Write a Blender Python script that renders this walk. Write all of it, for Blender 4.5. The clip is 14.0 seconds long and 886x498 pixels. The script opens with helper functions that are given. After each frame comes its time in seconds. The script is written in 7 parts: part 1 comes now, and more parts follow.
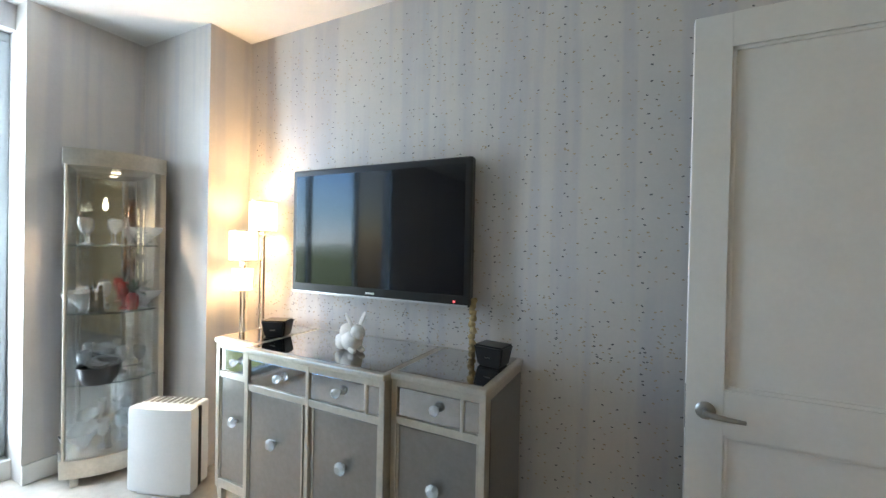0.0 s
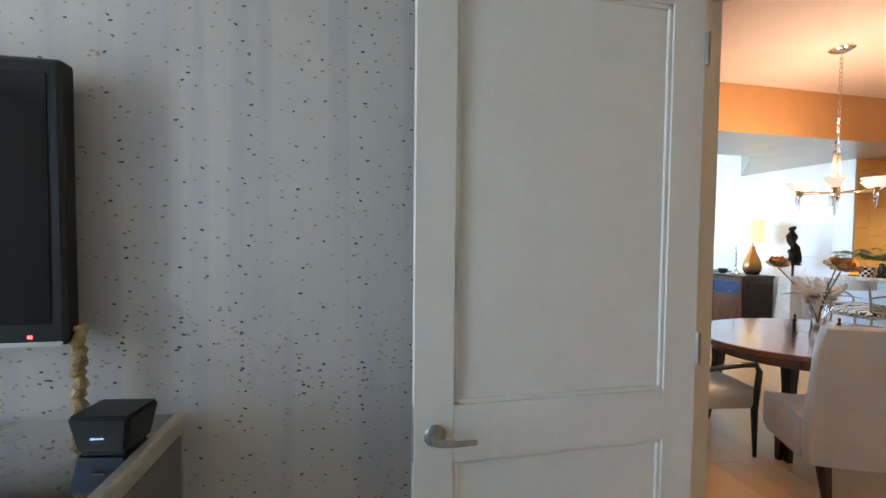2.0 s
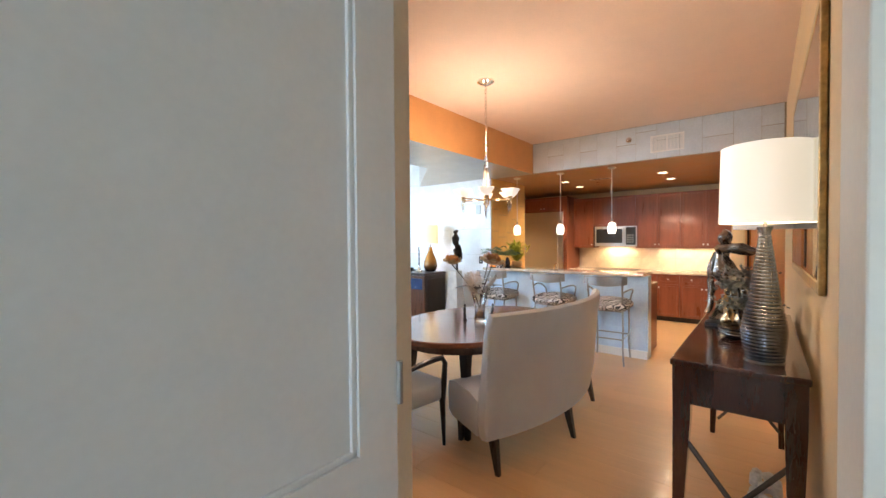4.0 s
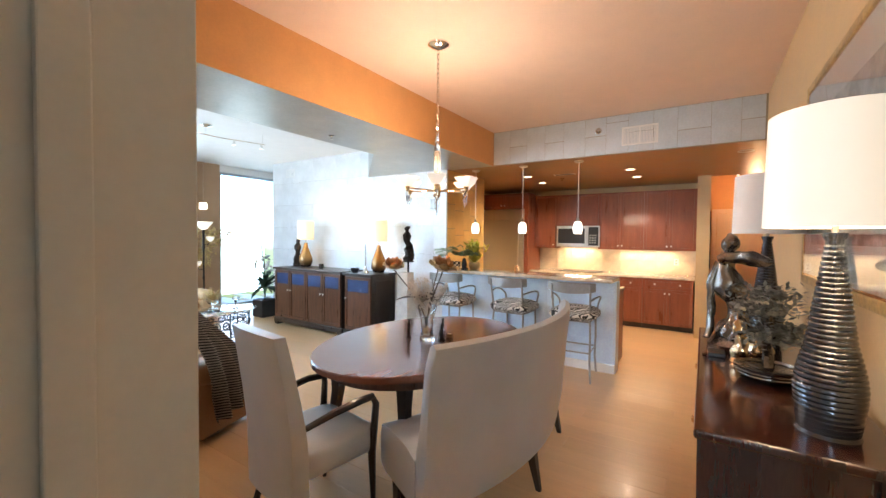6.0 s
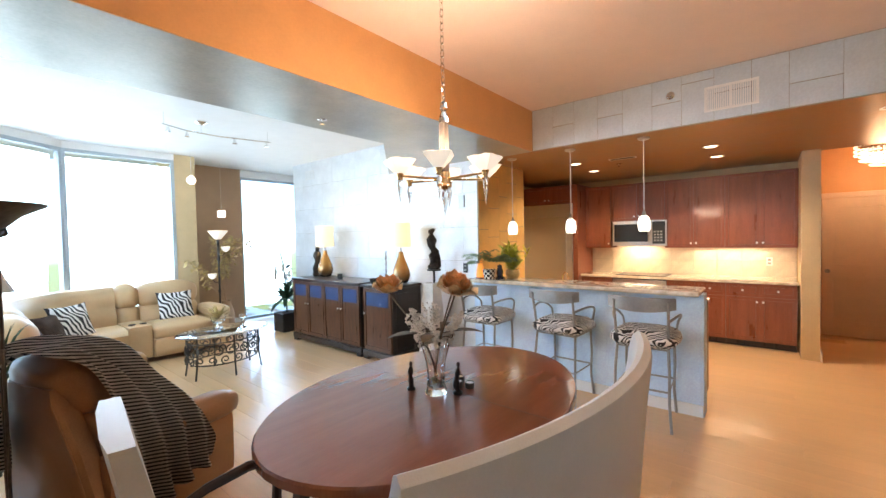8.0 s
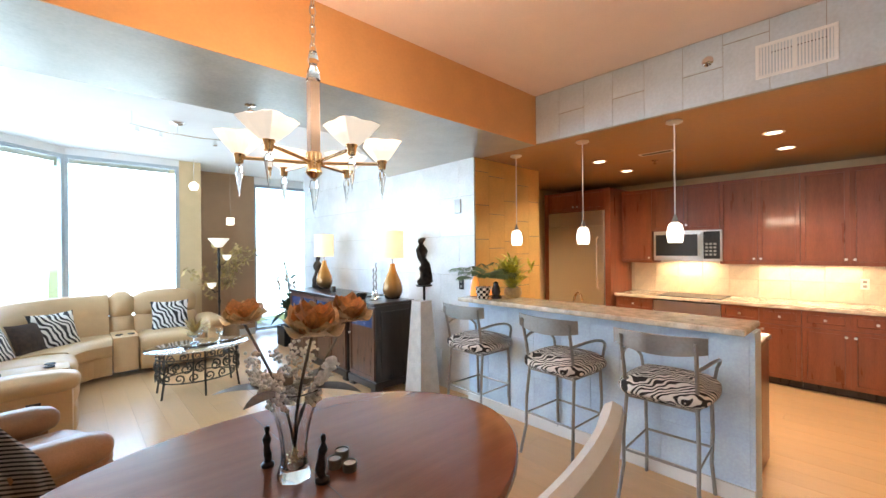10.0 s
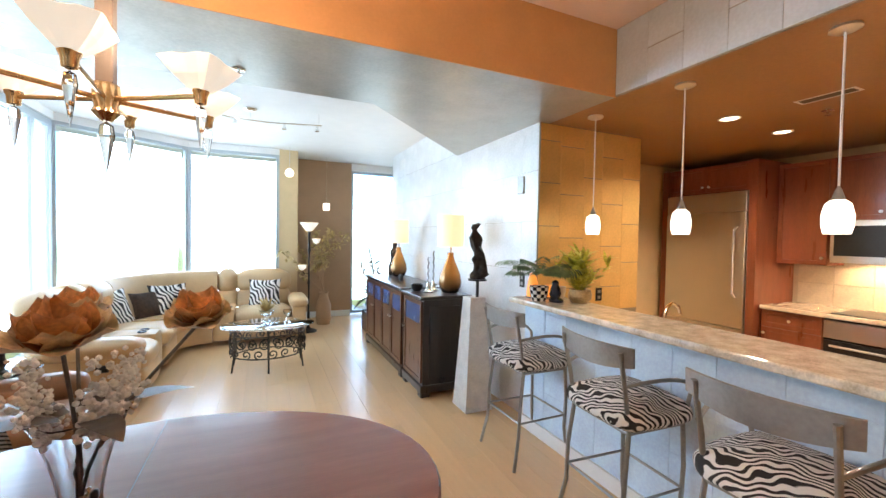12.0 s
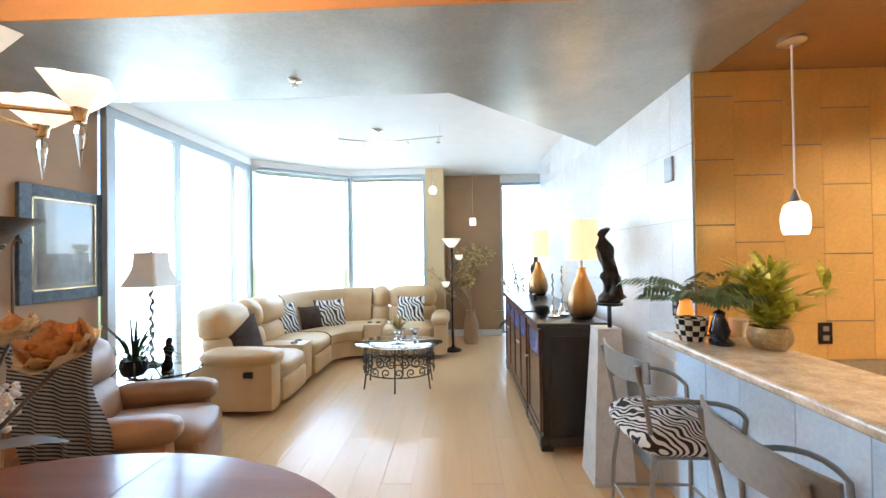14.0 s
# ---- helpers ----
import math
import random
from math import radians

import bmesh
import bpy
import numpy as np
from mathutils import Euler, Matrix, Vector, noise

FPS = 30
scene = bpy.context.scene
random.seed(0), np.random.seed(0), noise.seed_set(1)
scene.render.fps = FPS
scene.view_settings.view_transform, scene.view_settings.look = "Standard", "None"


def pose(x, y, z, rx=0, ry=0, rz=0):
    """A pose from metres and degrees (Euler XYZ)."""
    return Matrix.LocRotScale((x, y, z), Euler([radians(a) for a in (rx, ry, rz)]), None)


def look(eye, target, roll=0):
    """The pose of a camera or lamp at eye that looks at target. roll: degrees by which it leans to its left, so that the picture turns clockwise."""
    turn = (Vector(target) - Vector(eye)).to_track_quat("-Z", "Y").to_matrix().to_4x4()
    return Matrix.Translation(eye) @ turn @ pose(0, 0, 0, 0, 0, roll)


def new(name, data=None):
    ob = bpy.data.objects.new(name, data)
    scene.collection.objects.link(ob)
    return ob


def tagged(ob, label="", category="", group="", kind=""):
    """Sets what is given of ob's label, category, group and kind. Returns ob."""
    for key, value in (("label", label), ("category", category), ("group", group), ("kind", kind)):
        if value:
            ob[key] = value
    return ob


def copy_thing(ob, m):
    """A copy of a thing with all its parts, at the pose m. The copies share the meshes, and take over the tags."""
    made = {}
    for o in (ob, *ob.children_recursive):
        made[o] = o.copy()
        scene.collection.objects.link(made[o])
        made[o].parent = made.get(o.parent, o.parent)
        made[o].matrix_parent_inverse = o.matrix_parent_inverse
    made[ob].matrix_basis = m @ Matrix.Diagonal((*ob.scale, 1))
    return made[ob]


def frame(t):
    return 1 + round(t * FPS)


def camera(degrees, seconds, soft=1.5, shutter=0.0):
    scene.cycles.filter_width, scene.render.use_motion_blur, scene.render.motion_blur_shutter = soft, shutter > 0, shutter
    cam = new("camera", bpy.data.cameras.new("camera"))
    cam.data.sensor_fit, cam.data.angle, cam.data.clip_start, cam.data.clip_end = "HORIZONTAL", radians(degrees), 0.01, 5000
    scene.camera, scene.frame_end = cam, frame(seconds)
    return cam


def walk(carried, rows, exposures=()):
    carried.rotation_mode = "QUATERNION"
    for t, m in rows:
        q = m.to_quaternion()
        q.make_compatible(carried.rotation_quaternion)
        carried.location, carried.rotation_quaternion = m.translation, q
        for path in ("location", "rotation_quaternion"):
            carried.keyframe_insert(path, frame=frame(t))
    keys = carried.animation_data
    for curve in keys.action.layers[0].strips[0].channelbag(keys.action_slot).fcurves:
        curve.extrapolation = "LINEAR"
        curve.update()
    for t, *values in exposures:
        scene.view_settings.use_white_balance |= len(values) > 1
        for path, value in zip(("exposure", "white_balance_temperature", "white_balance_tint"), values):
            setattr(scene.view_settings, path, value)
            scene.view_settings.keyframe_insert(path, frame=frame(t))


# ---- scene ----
cam = camera(95.6, 14.0)
PATH = [
    (0, (-0.102, -0.003, 1.507), (-1.003, 1.782, 1.491), 1.2),
    (0.5, (-0.138, 0.158, 1.505), (-0.788, 2.049, 1.476), 0.8),
    (1, (-0.149, 0.299, 1.502), (-0.496, 2.269, 1.468), 0.2),
    (1.5, (-0.124, 0.446, 1.509), (-0.131, 2.444, 1.441), 0.1),
    (2, (-0.101, 0.602, 1.508), (0.29, 2.562, 1.436), 0.6),
    (2.5, (-0.049, 0.729, 1.504), (0.716, 2.576, 1.442), 0.5),
    (3, (0.046, 0.835, 1.495), (1.152, 2.5, 1.434), 0.1),
    (3.5, (0.171, 0.958, 1.489), (1.549, 2.407, 1.438), -0.1),
    (4, (0.29, 1.029, 1.481), (1.85, 2.28, 1.443), -0.4),
    (6.3, (1.035, 1.404, 1.511), (2.711, 2.493, 1.454), 0.6),
    (6.5, (1.11, 1.446, 1.509), (2.774, 2.553, 1.45), 0.6),
    (7, (1.319, 1.584, 1.52), (2.952, 2.737, 1.451), 0.8),
    (7.5, (1.529, 1.665, 1.519), (3.116, 2.881, 1.459), 0.1),
    (8, (1.786, 1.704, 1.552), (3.329, 2.975, 1.496), -1.2),
    (8.2, (1.903, 1.686, 1.567), (3.429, 2.978, 1.512), -1.5),
    (10.3, (2.941, 1.657, 1.534), (4.236, 3.182, 1.531), -0.0),
    (10.5, (3.061, 1.656, 1.527), (4.303, 3.224, 1.515), 0.4),
    (11, (3.32, 1.68, 1.522), (4.441, 3.336, 1.493), 1.3),
    (11.5, (3.556, 1.713, 1.525), (4.541, 3.453, 1.48), 1.4),
    (12, (3.769, 1.762, 1.525), (4.582, 3.588, 1.472), 1.0),
    (12.5, (3.987, 1.873, 1.513), (4.595, 3.778, 1.459), 0.2),
    (13, (4.185, 1.97, 1.514), (4.578, 3.931, 1.474), -0.4),
    (13.5, (4.373, 2.079, 1.515), (4.528, 4.073, 1.503), -1.0),
    (14, (4.532, 2.211, 1.509), (4.453, 4.209, 1.531), -0.8),
]
walk(cam, [(t, look(eye, target, roll)) for t, eye, target, roll in PATH])

# ---- world and large lights ----
world = bpy.data.worlds.new("sky")
scene.world = world
world.use_nodes = True
wn = world.node_tree.nodes
sky = wn.new("ShaderNodeTexSky")
sky.sky_type = "NISHITA"
sky.sun_disc = False
sky.sun_elevation = radians(50)
sky.sun_rotation = radians(200)
wn["Background"].inputs[1].default_value = 0.12
world.node_tree.links.new(sky.outputs[0], wn["Background"].inputs[0])
sun_data = bpy.data.lights.new("sun", "SUN")
sun_data.energy, sun_data.angle, sun_data.color = 2.0, radians(0.6), (1.0, 0.95, 0.88)
sun = new("sun", sun_data)
sun.matrix_world = look((0, 0, 20), (-3, 8, 0))
scene.view_settings.exposure = 0.08


def area_lamp(name, at, target, w, h, watts, color=(1, 1, 1)):
    d = bpy.data.lights.new(name, "AREA")
    d.shape, d.size, d.size_y, d.energy, d.color = "RECTANGLE", w, h, watts, color
    ob = new(name, d)
    ob.matrix_world = look(at, target)
    return ob


def point_lamp(name, at, watts, color=(1.0, 0.72, 0.42), radius=0.05):
    d = bpy.data.lights.new(name, "POINT")
    d.energy, d.color, d.shadow_soft_size = watts, color, radius
    ob = new(name, d)
    ob.location = at
    return ob


def spot_lamp(name, at, target, watts, color=(1.0, 0.75, 0.48), angle=100):
    d = bpy.data.lights.new(name, "SPOT")
    d.energy, d.color, d.spot_size, d.spot_blend, d.shadow_soft_size = watts, color, radians(angle), 0.6, 0.05
    ob = new(name, d)
    ob.matrix_world = look(at, target)
    return ob


DAY = (0.64, 0.81, 1.0)
area_lamp("window_light_west", (1.30, 6.8, 1.5), (5, 6.8, 1.3), 2.3, 2.5, 140, DAY)
area_lamp("window_light_diagonal", (2.0, 8.65, 1.5), (4.0, 6.0, 1.3), 1.4, 2.5, 78, DAY)
area_lamp("window_light_north", (3.35, 9.12, 1.5), (3.35, 5, 1.3), 1.25, 2.5, 70, DAY)
area_lamp("window_light_far", (5.9, 9.85, 1.5), (5.9, 5, 1.3), 1.1, 2.5, 45, DAY)
area_lamp("window_light_bedroom", (-3.66, 0.74, 1.5), (0.2, 1.1, 1.6), 0.50, 2.5, 76, (0.72, 0.87, 1.0))

# ---- materials ----


def material(name, base, rough=0.5, metal=0.0, vary=0.12, scale=6.0, fine=60.0, bump=0.05, hue2=None, coat=0.0, sheen=0.0, stretch=None, trans=0.0, ior=1.45, emit=None, emit_strength=0.0, rough_vary=0.1):
    m = bpy.data.materials.new(name)
    m.use_nodes = True
    nt = m.node_tree
    b = nt.nodes["Principled BSDF"]
    L = nt.links.new
    tc = nt.nodes.new("ShaderNodeTexCoord")
    mp = nt.nodes.new("ShaderNodeMapping")
    L(tc.outputs["Object"], mp.inputs[0])
    if stretch:
        mp.inputs["Scale"].default_value = stretch
    n1 = nt.nodes.new("ShaderNodeTexNoise")
    n1.inputs["Scale"].default_value, n1.inputs["Detail"].default_value = scale, 4
    n2 = nt.nodes.new("ShaderNodeTexNoise")
    n2.inputs["Scale"].default_value, n2.inputs["Detail"].default_value = fine, 5
    L(mp.outputs[0], n1.inputs[0]), L(mp.outputs[0], n2.inputs[0])
    add = nt.nodes.new("ShaderNodeMath")
    add.operation = "MULTIPLY_ADD"
    add.inputs[1].default_value = 0.4
    L(n2.outputs[0], add.inputs[0])
    mul = nt.nodes.new("ShaderNodeMath")
    mul.operation = "MULTIPLY"
    mul.inputs[1].default_value = 0.6
    L(n1.outputs[0], mul.inputs[0]), L(mul.outputs[0], add.inputs[2])
    ramp = nt.nodes.new("ShaderNodeValToRGB")
    dark = [max(0, c * (1 - vary * 1.6)) for c in base]
    light = [min(1, c * (1 + vary * 1.2)) for c in (hue2 or base)]
    ramp.color_ramp.elements[0].position, ramp.color_ramp.elements[0].color = 0.3, (*dark, 1)
    ramp.color_ramp.elements[1].position, ramp.color_ramp.elements[1].color = 0.7, (*light, 1)
    L(add.outputs[0], ramp.inputs[0])
    L(ramp.outputs[0], b.inputs["Base Color"])
    rr = nt.nodes.new("ShaderNodeMapRange")
    rr.inputs["From Min"].default_value, rr.inputs["From Max"].default_value = 0.3, 0.7
    rr.inputs["To Min"].default_value, rr.inputs["To Max"].default_value = max(0.02, rough * (1 - rough_vary)), min(1, rough * (1 + rough_vary))
    L(n1.outputs[0], rr.inputs[0]), L(rr.outputs[0], b.inputs["Roughness"])
    b.inputs["Metallic"].default_value = metal
    b.inputs["Coat Weight"].default_value = coat
    b.inputs["Coat Roughness"].default_value = 0.08
    b.inputs["Sheen Weight"].default_value = sheen
    b.inputs["Transmission Weight"].default_value = trans
    b.inputs["IOR"].default_value = ior
    if bump:
        bp = nt.nodes.new("ShaderNodeBump")
        bp.inputs["Strength"].default_value, bp.inputs["Distance"].default_value = bump, 0.01
        L(n2.outputs[0], bp.inputs["Height"]), L(bp.outputs[0], b.inputs["Normal"])
    if emit:
        b.inputs["Emission Color"].default_value = (*emit, 1)
        b.inputs["Emission Strength"].default_value = emit_strength
    return m


def node_tools(m):
    return m.node_tree.nodes, m.node_tree.links.new, m.node_tree.nodes["Principled BSDF"]


M_white_wall = material("white_plaster", (0.78, 0.77, 0.74), 0.7, vary=0.03, bump=0.04)
M_orange = material("orange_paint", (0.62, 0.32, 0.125), 0.55, vary=0.05, bump=0.05)
M_tan = material("tan_paint", (0.62, 0.46, 0.26), 0.6, vary=0.05, bump=0.05)
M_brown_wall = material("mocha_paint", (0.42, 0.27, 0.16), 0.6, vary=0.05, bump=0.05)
M_ceil_warm = material("dining_ceiling_paint", (0.80, 0.62, 0.52), 0.7, vary=0.03, bump=0.04)
M_ceil_white = material("living_ceiling_paint", (0.78, 0.77, 0.75), 0.7, vary=0.03, bump=0.04)
M_soffit = material("silver_leaf_soffit", (0.43, 0.43, 0.40), 0.38, metal=0.7, vary=0.12, scale=5.0, bump=0.02, rough_vary=0.08)
M_bronze = material("bronze_soffit_paint", (0.38, 0.20, 0.078), 0.40, metal=0.3, vary=0.12, scale=3.0, bump=0.03)
M_silver = material("silver_metallic_panel", (0.77, 0.78, 0.79), 0.42, metal=0.25, vary=0.10, scale=4.0, bump=0.05)
M_gold = material("gold_metallic_panel", (0.72, 0.47, 0.17), 0.42, metal=0.45, vary=0.10, scale=4.0, bump=0.05)
M_bulk = material("grey_silver_panel", (0.55, 0.60, 0.64), 0.5, metal=0.2, vary=0.10, scale=4.0, bump=0.06)
M_joint = material("panel_joint", (0.30, 0.25, 0.18), 0.6, vary=0.2)
M_bar = material("bar_front_panel", (0.62, 0.77, 1.0), 0.38, metal=0.0, vary=0.12, scale=5.0, bump=0.06)
M_trim = material("white_trim_paint", (0.80, 0.79, 0.77), 0.4, vary=0.03, bump=0.02)
M_door = material("door_paint", (0.74, 0.72, 0.69), 0.45, vary=0.03, bump=0.02)
M_casing = material("door_casing_paint", (0.74, 0.69, 0.60), 0.45, vary=0.04, bump=0.02)
M_frame = material("window_frame_metal", (0.42, 0.47, 0.50), 0.45, metal=0.4, vary=0.05, bump=0.01)
M_glass = material("clear_glass", (0.95, 0.98, 0.98), 0.02, vary=0.0, bump=0.0, trans=1.0, rough_vary=0.0)
M_cherry = material("cherry_wood", (0.20, 0.056, 0.027), 0.30, vary=0.10, scale=3.0, fine=30, bump=0.01, stretch=(5, 5, 0.7), hue2=(0.24, 0.074, 0.036), coat=0.3)
M_espresso = material("espresso_wood", (0.022, 0.013, 0.010), 0.3, vary=0.35, scale=5.0, fine=40, bump=0.03, stretch=(6, 6, 0.7), coat=0.3)
M_espresso_red = material("dark_walnut_panel", (0.095, 0.038, 0.018), 0.3, vary=0.35, scale=5.0, fine=40, bump=0.03, stretch=(6, 6, 0.7), coat=0.3)
M_table = material("mahogany_veneer", (0.19, 0.066, 0.036), 0.20, vary=0.12, scale=2.5, fine=24, bump=0.0, stretch=(0.6, 7, 1), coat=0.35)
M_desk = material("dark_mahogany", (0.046, 0.015, 0.009), 0.14, vary=0.2, scale=2.5, fine=24, bump=0.0, stretch=(0.6, 7, 1), coat=0.6)
M_leather_grey = material("pearl_leather", (0.54, 0.58, 0.62), 0.34, vary=0.05, scale=5, fine=180, bump=0.10)
M_leather_cream = material("cream_leather", (0.58, 0.385, 0.20), 0.42, vary=0.08, scale=5, fine=160, bump=0.12)
M_leather_brown = material("brown_leather", (0.29, 0.15, 0.076), 0.36, vary=0.15, scale=5, fine=160, bump=0.12)
M_steel = material("brushed_steel", (0.68, 0.68, 0.68), 0.30, metal=1.0, vary=0.01, scale=3, fine=14, bump=0.0, stretch=(30, 30, 0.5), rough_vary=0.05)
M_pewter = material("pewter_metal", (0.36, 0.35, 0.33), 0.42, metal=0.9, vary=0.12, bump=0.04)
M_iron = material("wrought_iron", (0.10, 0.085, 0.07), 0.5, metal=0.6, vary=0.3, bump=0.08)
M_chrome = material("chrome", (0.80, 0.79, 0.77), 0.08, metal=1.0, vary=0.03, bump=0.0)
M_black = material("black_plastic", (0.012, 0.012, 0.013), 0.3, vary=0.2, bump=0.01)
M_backsplash = material("stone_backsplash", (0.66, 0.58, 0.46), 0.45, vary=0.10, scale=8, bump=0.04)
M_grout = material("grout", (0.58, 0.51, 0.41), 0.8, vary=0.1)


def granite():
    m = material("granite_worktop", (0.60, 0.50, 0.36), 0.12, vary=0.22, scale=14, fine=120, bump=0.0, hue2=(0.70, 0.62, 0.50), coat=0.4)
    return m


M_granite = granite()


def wood_floor():
    m = material("pale_plank_floor", (0.67, 0.42, 0.21), 0.30, vary=0.05, scale=2.0, fine=22, bump=0.006, stretch=(9, 0.7, 1), coat=0.12)
    n, L, b = node_tools(m)
    info = n.new("ShaderNodeObjectInfo")
    hsv = n.new("ShaderNodeHueSaturation")
    mr = n.new("ShaderNodeMapRange")
    mr.inputs["To Min"].default_value, mr.inputs["To Max"].default_value = 0.96, 1.03
    L(info.outputs["Random"], mr.inputs[0])
    L(mr.outputs[0], hsv.inputs["Value"])
    src = b.inputs["Base Color"].links[0].from_socket
    L(src, hsv.inputs["Color"])
    L(hsv.outputs[0], b.inputs["Base Color"])
    return m


M_floor = wood_floor()
M_floor_gap = material("floor_joint", (0.56, 0.35, 0.17), 0.6)
M_carpet = material("bedroom_carpet", (0.52, 0.48, 0.43), 0.95, vary=0.10, scale=20, fine=300, bump=0.5)


def wallpaper():
    """Pale silver-lilac paper with soft vertical stripes and wavering darker lines."""
    m = material("striped_wallpaper", (0.60, 0.57, 0.55), 0.42, metal=0.12, vary=0.05, scale=8, bump=0.03)
    n, L, b = node_tools(m)
    tc = n.new("ShaderNodeTexCoord")
    mp = n.new("ShaderNodeMapping")
    mp.inputs["Scale"].default_value = (1, 1, 0.04)
    L(tc.outputs["Object"], mp.inputs[0])
    a = n.new("ShaderNodeTexNoise")
    a.inputs["Scale"].default_value, a.inputs["Detail"].default_value = 9, 3
    L(mp.outputs[0], a.inputs[0])
    r = n.new("ShaderNodeValToRGB")
    r.color_ramp.elements[0].position, r.color_ramp.elements[0].color = 0.38, (0.43, 0.43, 0.49, 1)
    r.color_ramp.elements[1].position, r.color_ramp.elements[1].color = 0.50, (0.62, 0.585, 0.55, 1)
    L(a.outputs[0], r.inputs[0])
    mix = n.new("ShaderNodeMix")
    mix.data_type, mix.blend_type = "RGBA", "MIX"
    mix.inputs[0].default_value = 0.38
    L(b.inputs["Base Color"].links[0].from_socket, mix.inputs[6])
    L(r.outputs[0], mix.inputs[7])
    L(mix.outputs[2], b.inputs["Base Color"])
    return m


M_paper = wallpaper()


def zebra(name="zebra_fabric", scale=70.0, a=(0.02, 0.017, 0.015), c=(0.78, 0.75, 0.70), warp=16.0, way=(1.0, 0.55, 0.3), size=5.0):
    """Wandering stripes: a sine across the cloth, pushed about by broad noise."""
    m = material(name, c, 0.75, vary=0.04, fine=200, bump=0.2)
    n, L, b = node_tools(m)
    tc = n.new("ShaderNodeTexCoord")
    dot = n.new("ShaderNodeVectorMath")
    dot.operation = "DOT_PRODUCT"
    dot.inputs[1].default_value = way
    L(tc.outputs["Object"], dot.inputs[0])
    nz = n.new("ShaderNodeTexNoise")
    nz.inputs["Scale"].default_value, nz.inputs["Detail"].default_value = size, 1.0
    L(tc.outputs["Object"], nz.inputs[0])
    m1 = n.new("ShaderNodeMath")
    m1.operation = "MULTIPLY"
    m1.inputs[1].default_value = warp
    L(nz.outputs[0], m1.inputs[0])
    m2 = n.new("ShaderNodeMath")
    m2.operation = "MULTIPLY_ADD"
    m2.inputs[1].default_value = scale
    L(dot.outputs["Value"], m2.inputs[0]), L(m1.outputs[0], m2.inputs[2])
    sn = n.new("ShaderNodeMath")
    sn.operation = "SINE"
    L(m2.outputs[0], sn.inputs[0])
    mr = n.new("ShaderNodeMapRange")
    mr.inputs["From Min"].default_value, mr.inputs["From Max"].default_value = -0.22, 0.12
    L(sn.outputs[0], mr.inputs[0])
    r = n.new("ShaderNodeMix")
    r.data_type = "RGBA"
    r.inputs[6].default_value, r.inputs[7].default_value = (*a, 1), (*c, 1)
    L(mr.outputs[0], r.inputs[0])
    L(r.outputs[2], b.inputs["Base Color"])
    return m


M_zebra = zebra(scale=195.0, warp=36.0, size=9.0)


def glow(name, color, strength, base=(0.8, 0.8, 0.8)):
    return material(name, base, 0.4, vary=0.03, bump=0.0, emit=color, emit_strength=strength)


M_shade_lit = glow("lit_linen_shade", (1.0, 0.76, 0.42), 0.85, (0.8, 0.68, 0.45))
M_shade_white = material("white_linen_shade", (0.86, 0.86, 0.85), 0.8, vary=0.04, fine=200, bump=0.15)
M_pendant = glow("lit_opal_glass", (1.0, 0.90, 0.74), 2.6)
M_alabaster = glow("lit_alabaster_glass", (1.0, 0.93, 0.80), 0.6, (0.85, 0.8, 0.72))
M_downlight = glow("lit_downlight", (1.0, 0.86, 0.62), 6.0)

# ---- mesh helpers ----


def part(name, bm, mat, parent=None, label="", smooth=False):
    me = bpy.data.meshes.new(name)
    bmesh.ops.recalc_face_normals(bm, faces=bm.faces[:])
    bm.to_mesh(me)
    bm.free()
    me.materials.append(mat)
    if smooth:
        me.shade_smooth()
        me.set_sharp_from_angle(angle=radians(40))
    ob = new(name, me)
    if parent:
        ob.parent = parent
    if label:
        ob["label"] = label
    return ob


def thing(name, label, category, at=(0, 0, 0), turn=0, group=""):
    e = new(name)
    e.empty_display_size = 0.1
    e.location = at
    e.rotation_euler = (0, 0, radians(turn))
    return tagged(e, label, category, group)


def structure(name, bm, mat, label=""):
    return tagged(part(name, bm, mat), label or name.replace("_", " "), name.split("_")[0], kind="structure")


def box(x0, y0, z0, x1, y1, z1, bev=0.0, seg=2, bm=None):
    b = bmesh.new()
    m = Matrix.Translation(((x0 + x1) / 2, (y0 + y1) / 2, (z0 + z1) / 2)) @ Matrix.Diagonal((abs(x1 - x0), abs(y1 - y0), abs(z1 - z0), 1))
    bmesh.ops.create_cube(b, size=1, matrix=m)
    if bev:
        bmesh.ops.bevel(b, geom=b.edges[:], offset=bev, segments=seg, affect="EDGES", profile=0.5)
    return join(bm, b) if bm else b


def join(bm, other, m=None):
    """Adds the faces of other to bm."""
    if m:
        bmesh.ops.transform(other, matrix=m, verts=other.verts[:])
    me = bpy.data.meshes.new("t")
    other.to_mesh(me)
    other.free()
    bm.from_mesh(me)
    bpy.data.meshes.remove(me)
    return bm


def prism(pts, z0, z1, bm=None):
    """An upright prism over a plan outline."""
    b = bm or bmesh.new()
    lo = [b.verts.new((x, y, z0)) for x, y in pts]
    hi = [b.verts.new((x, y, z1)) for x, y in pts]
    n = len(pts)
    b.faces.new(lo[::-1]), b.faces.new(hi)
    for i in range(n):
        b.faces.new((lo[i], lo[(i + 1) % n], hi[(i + 1) % n], hi[i]))
    return b


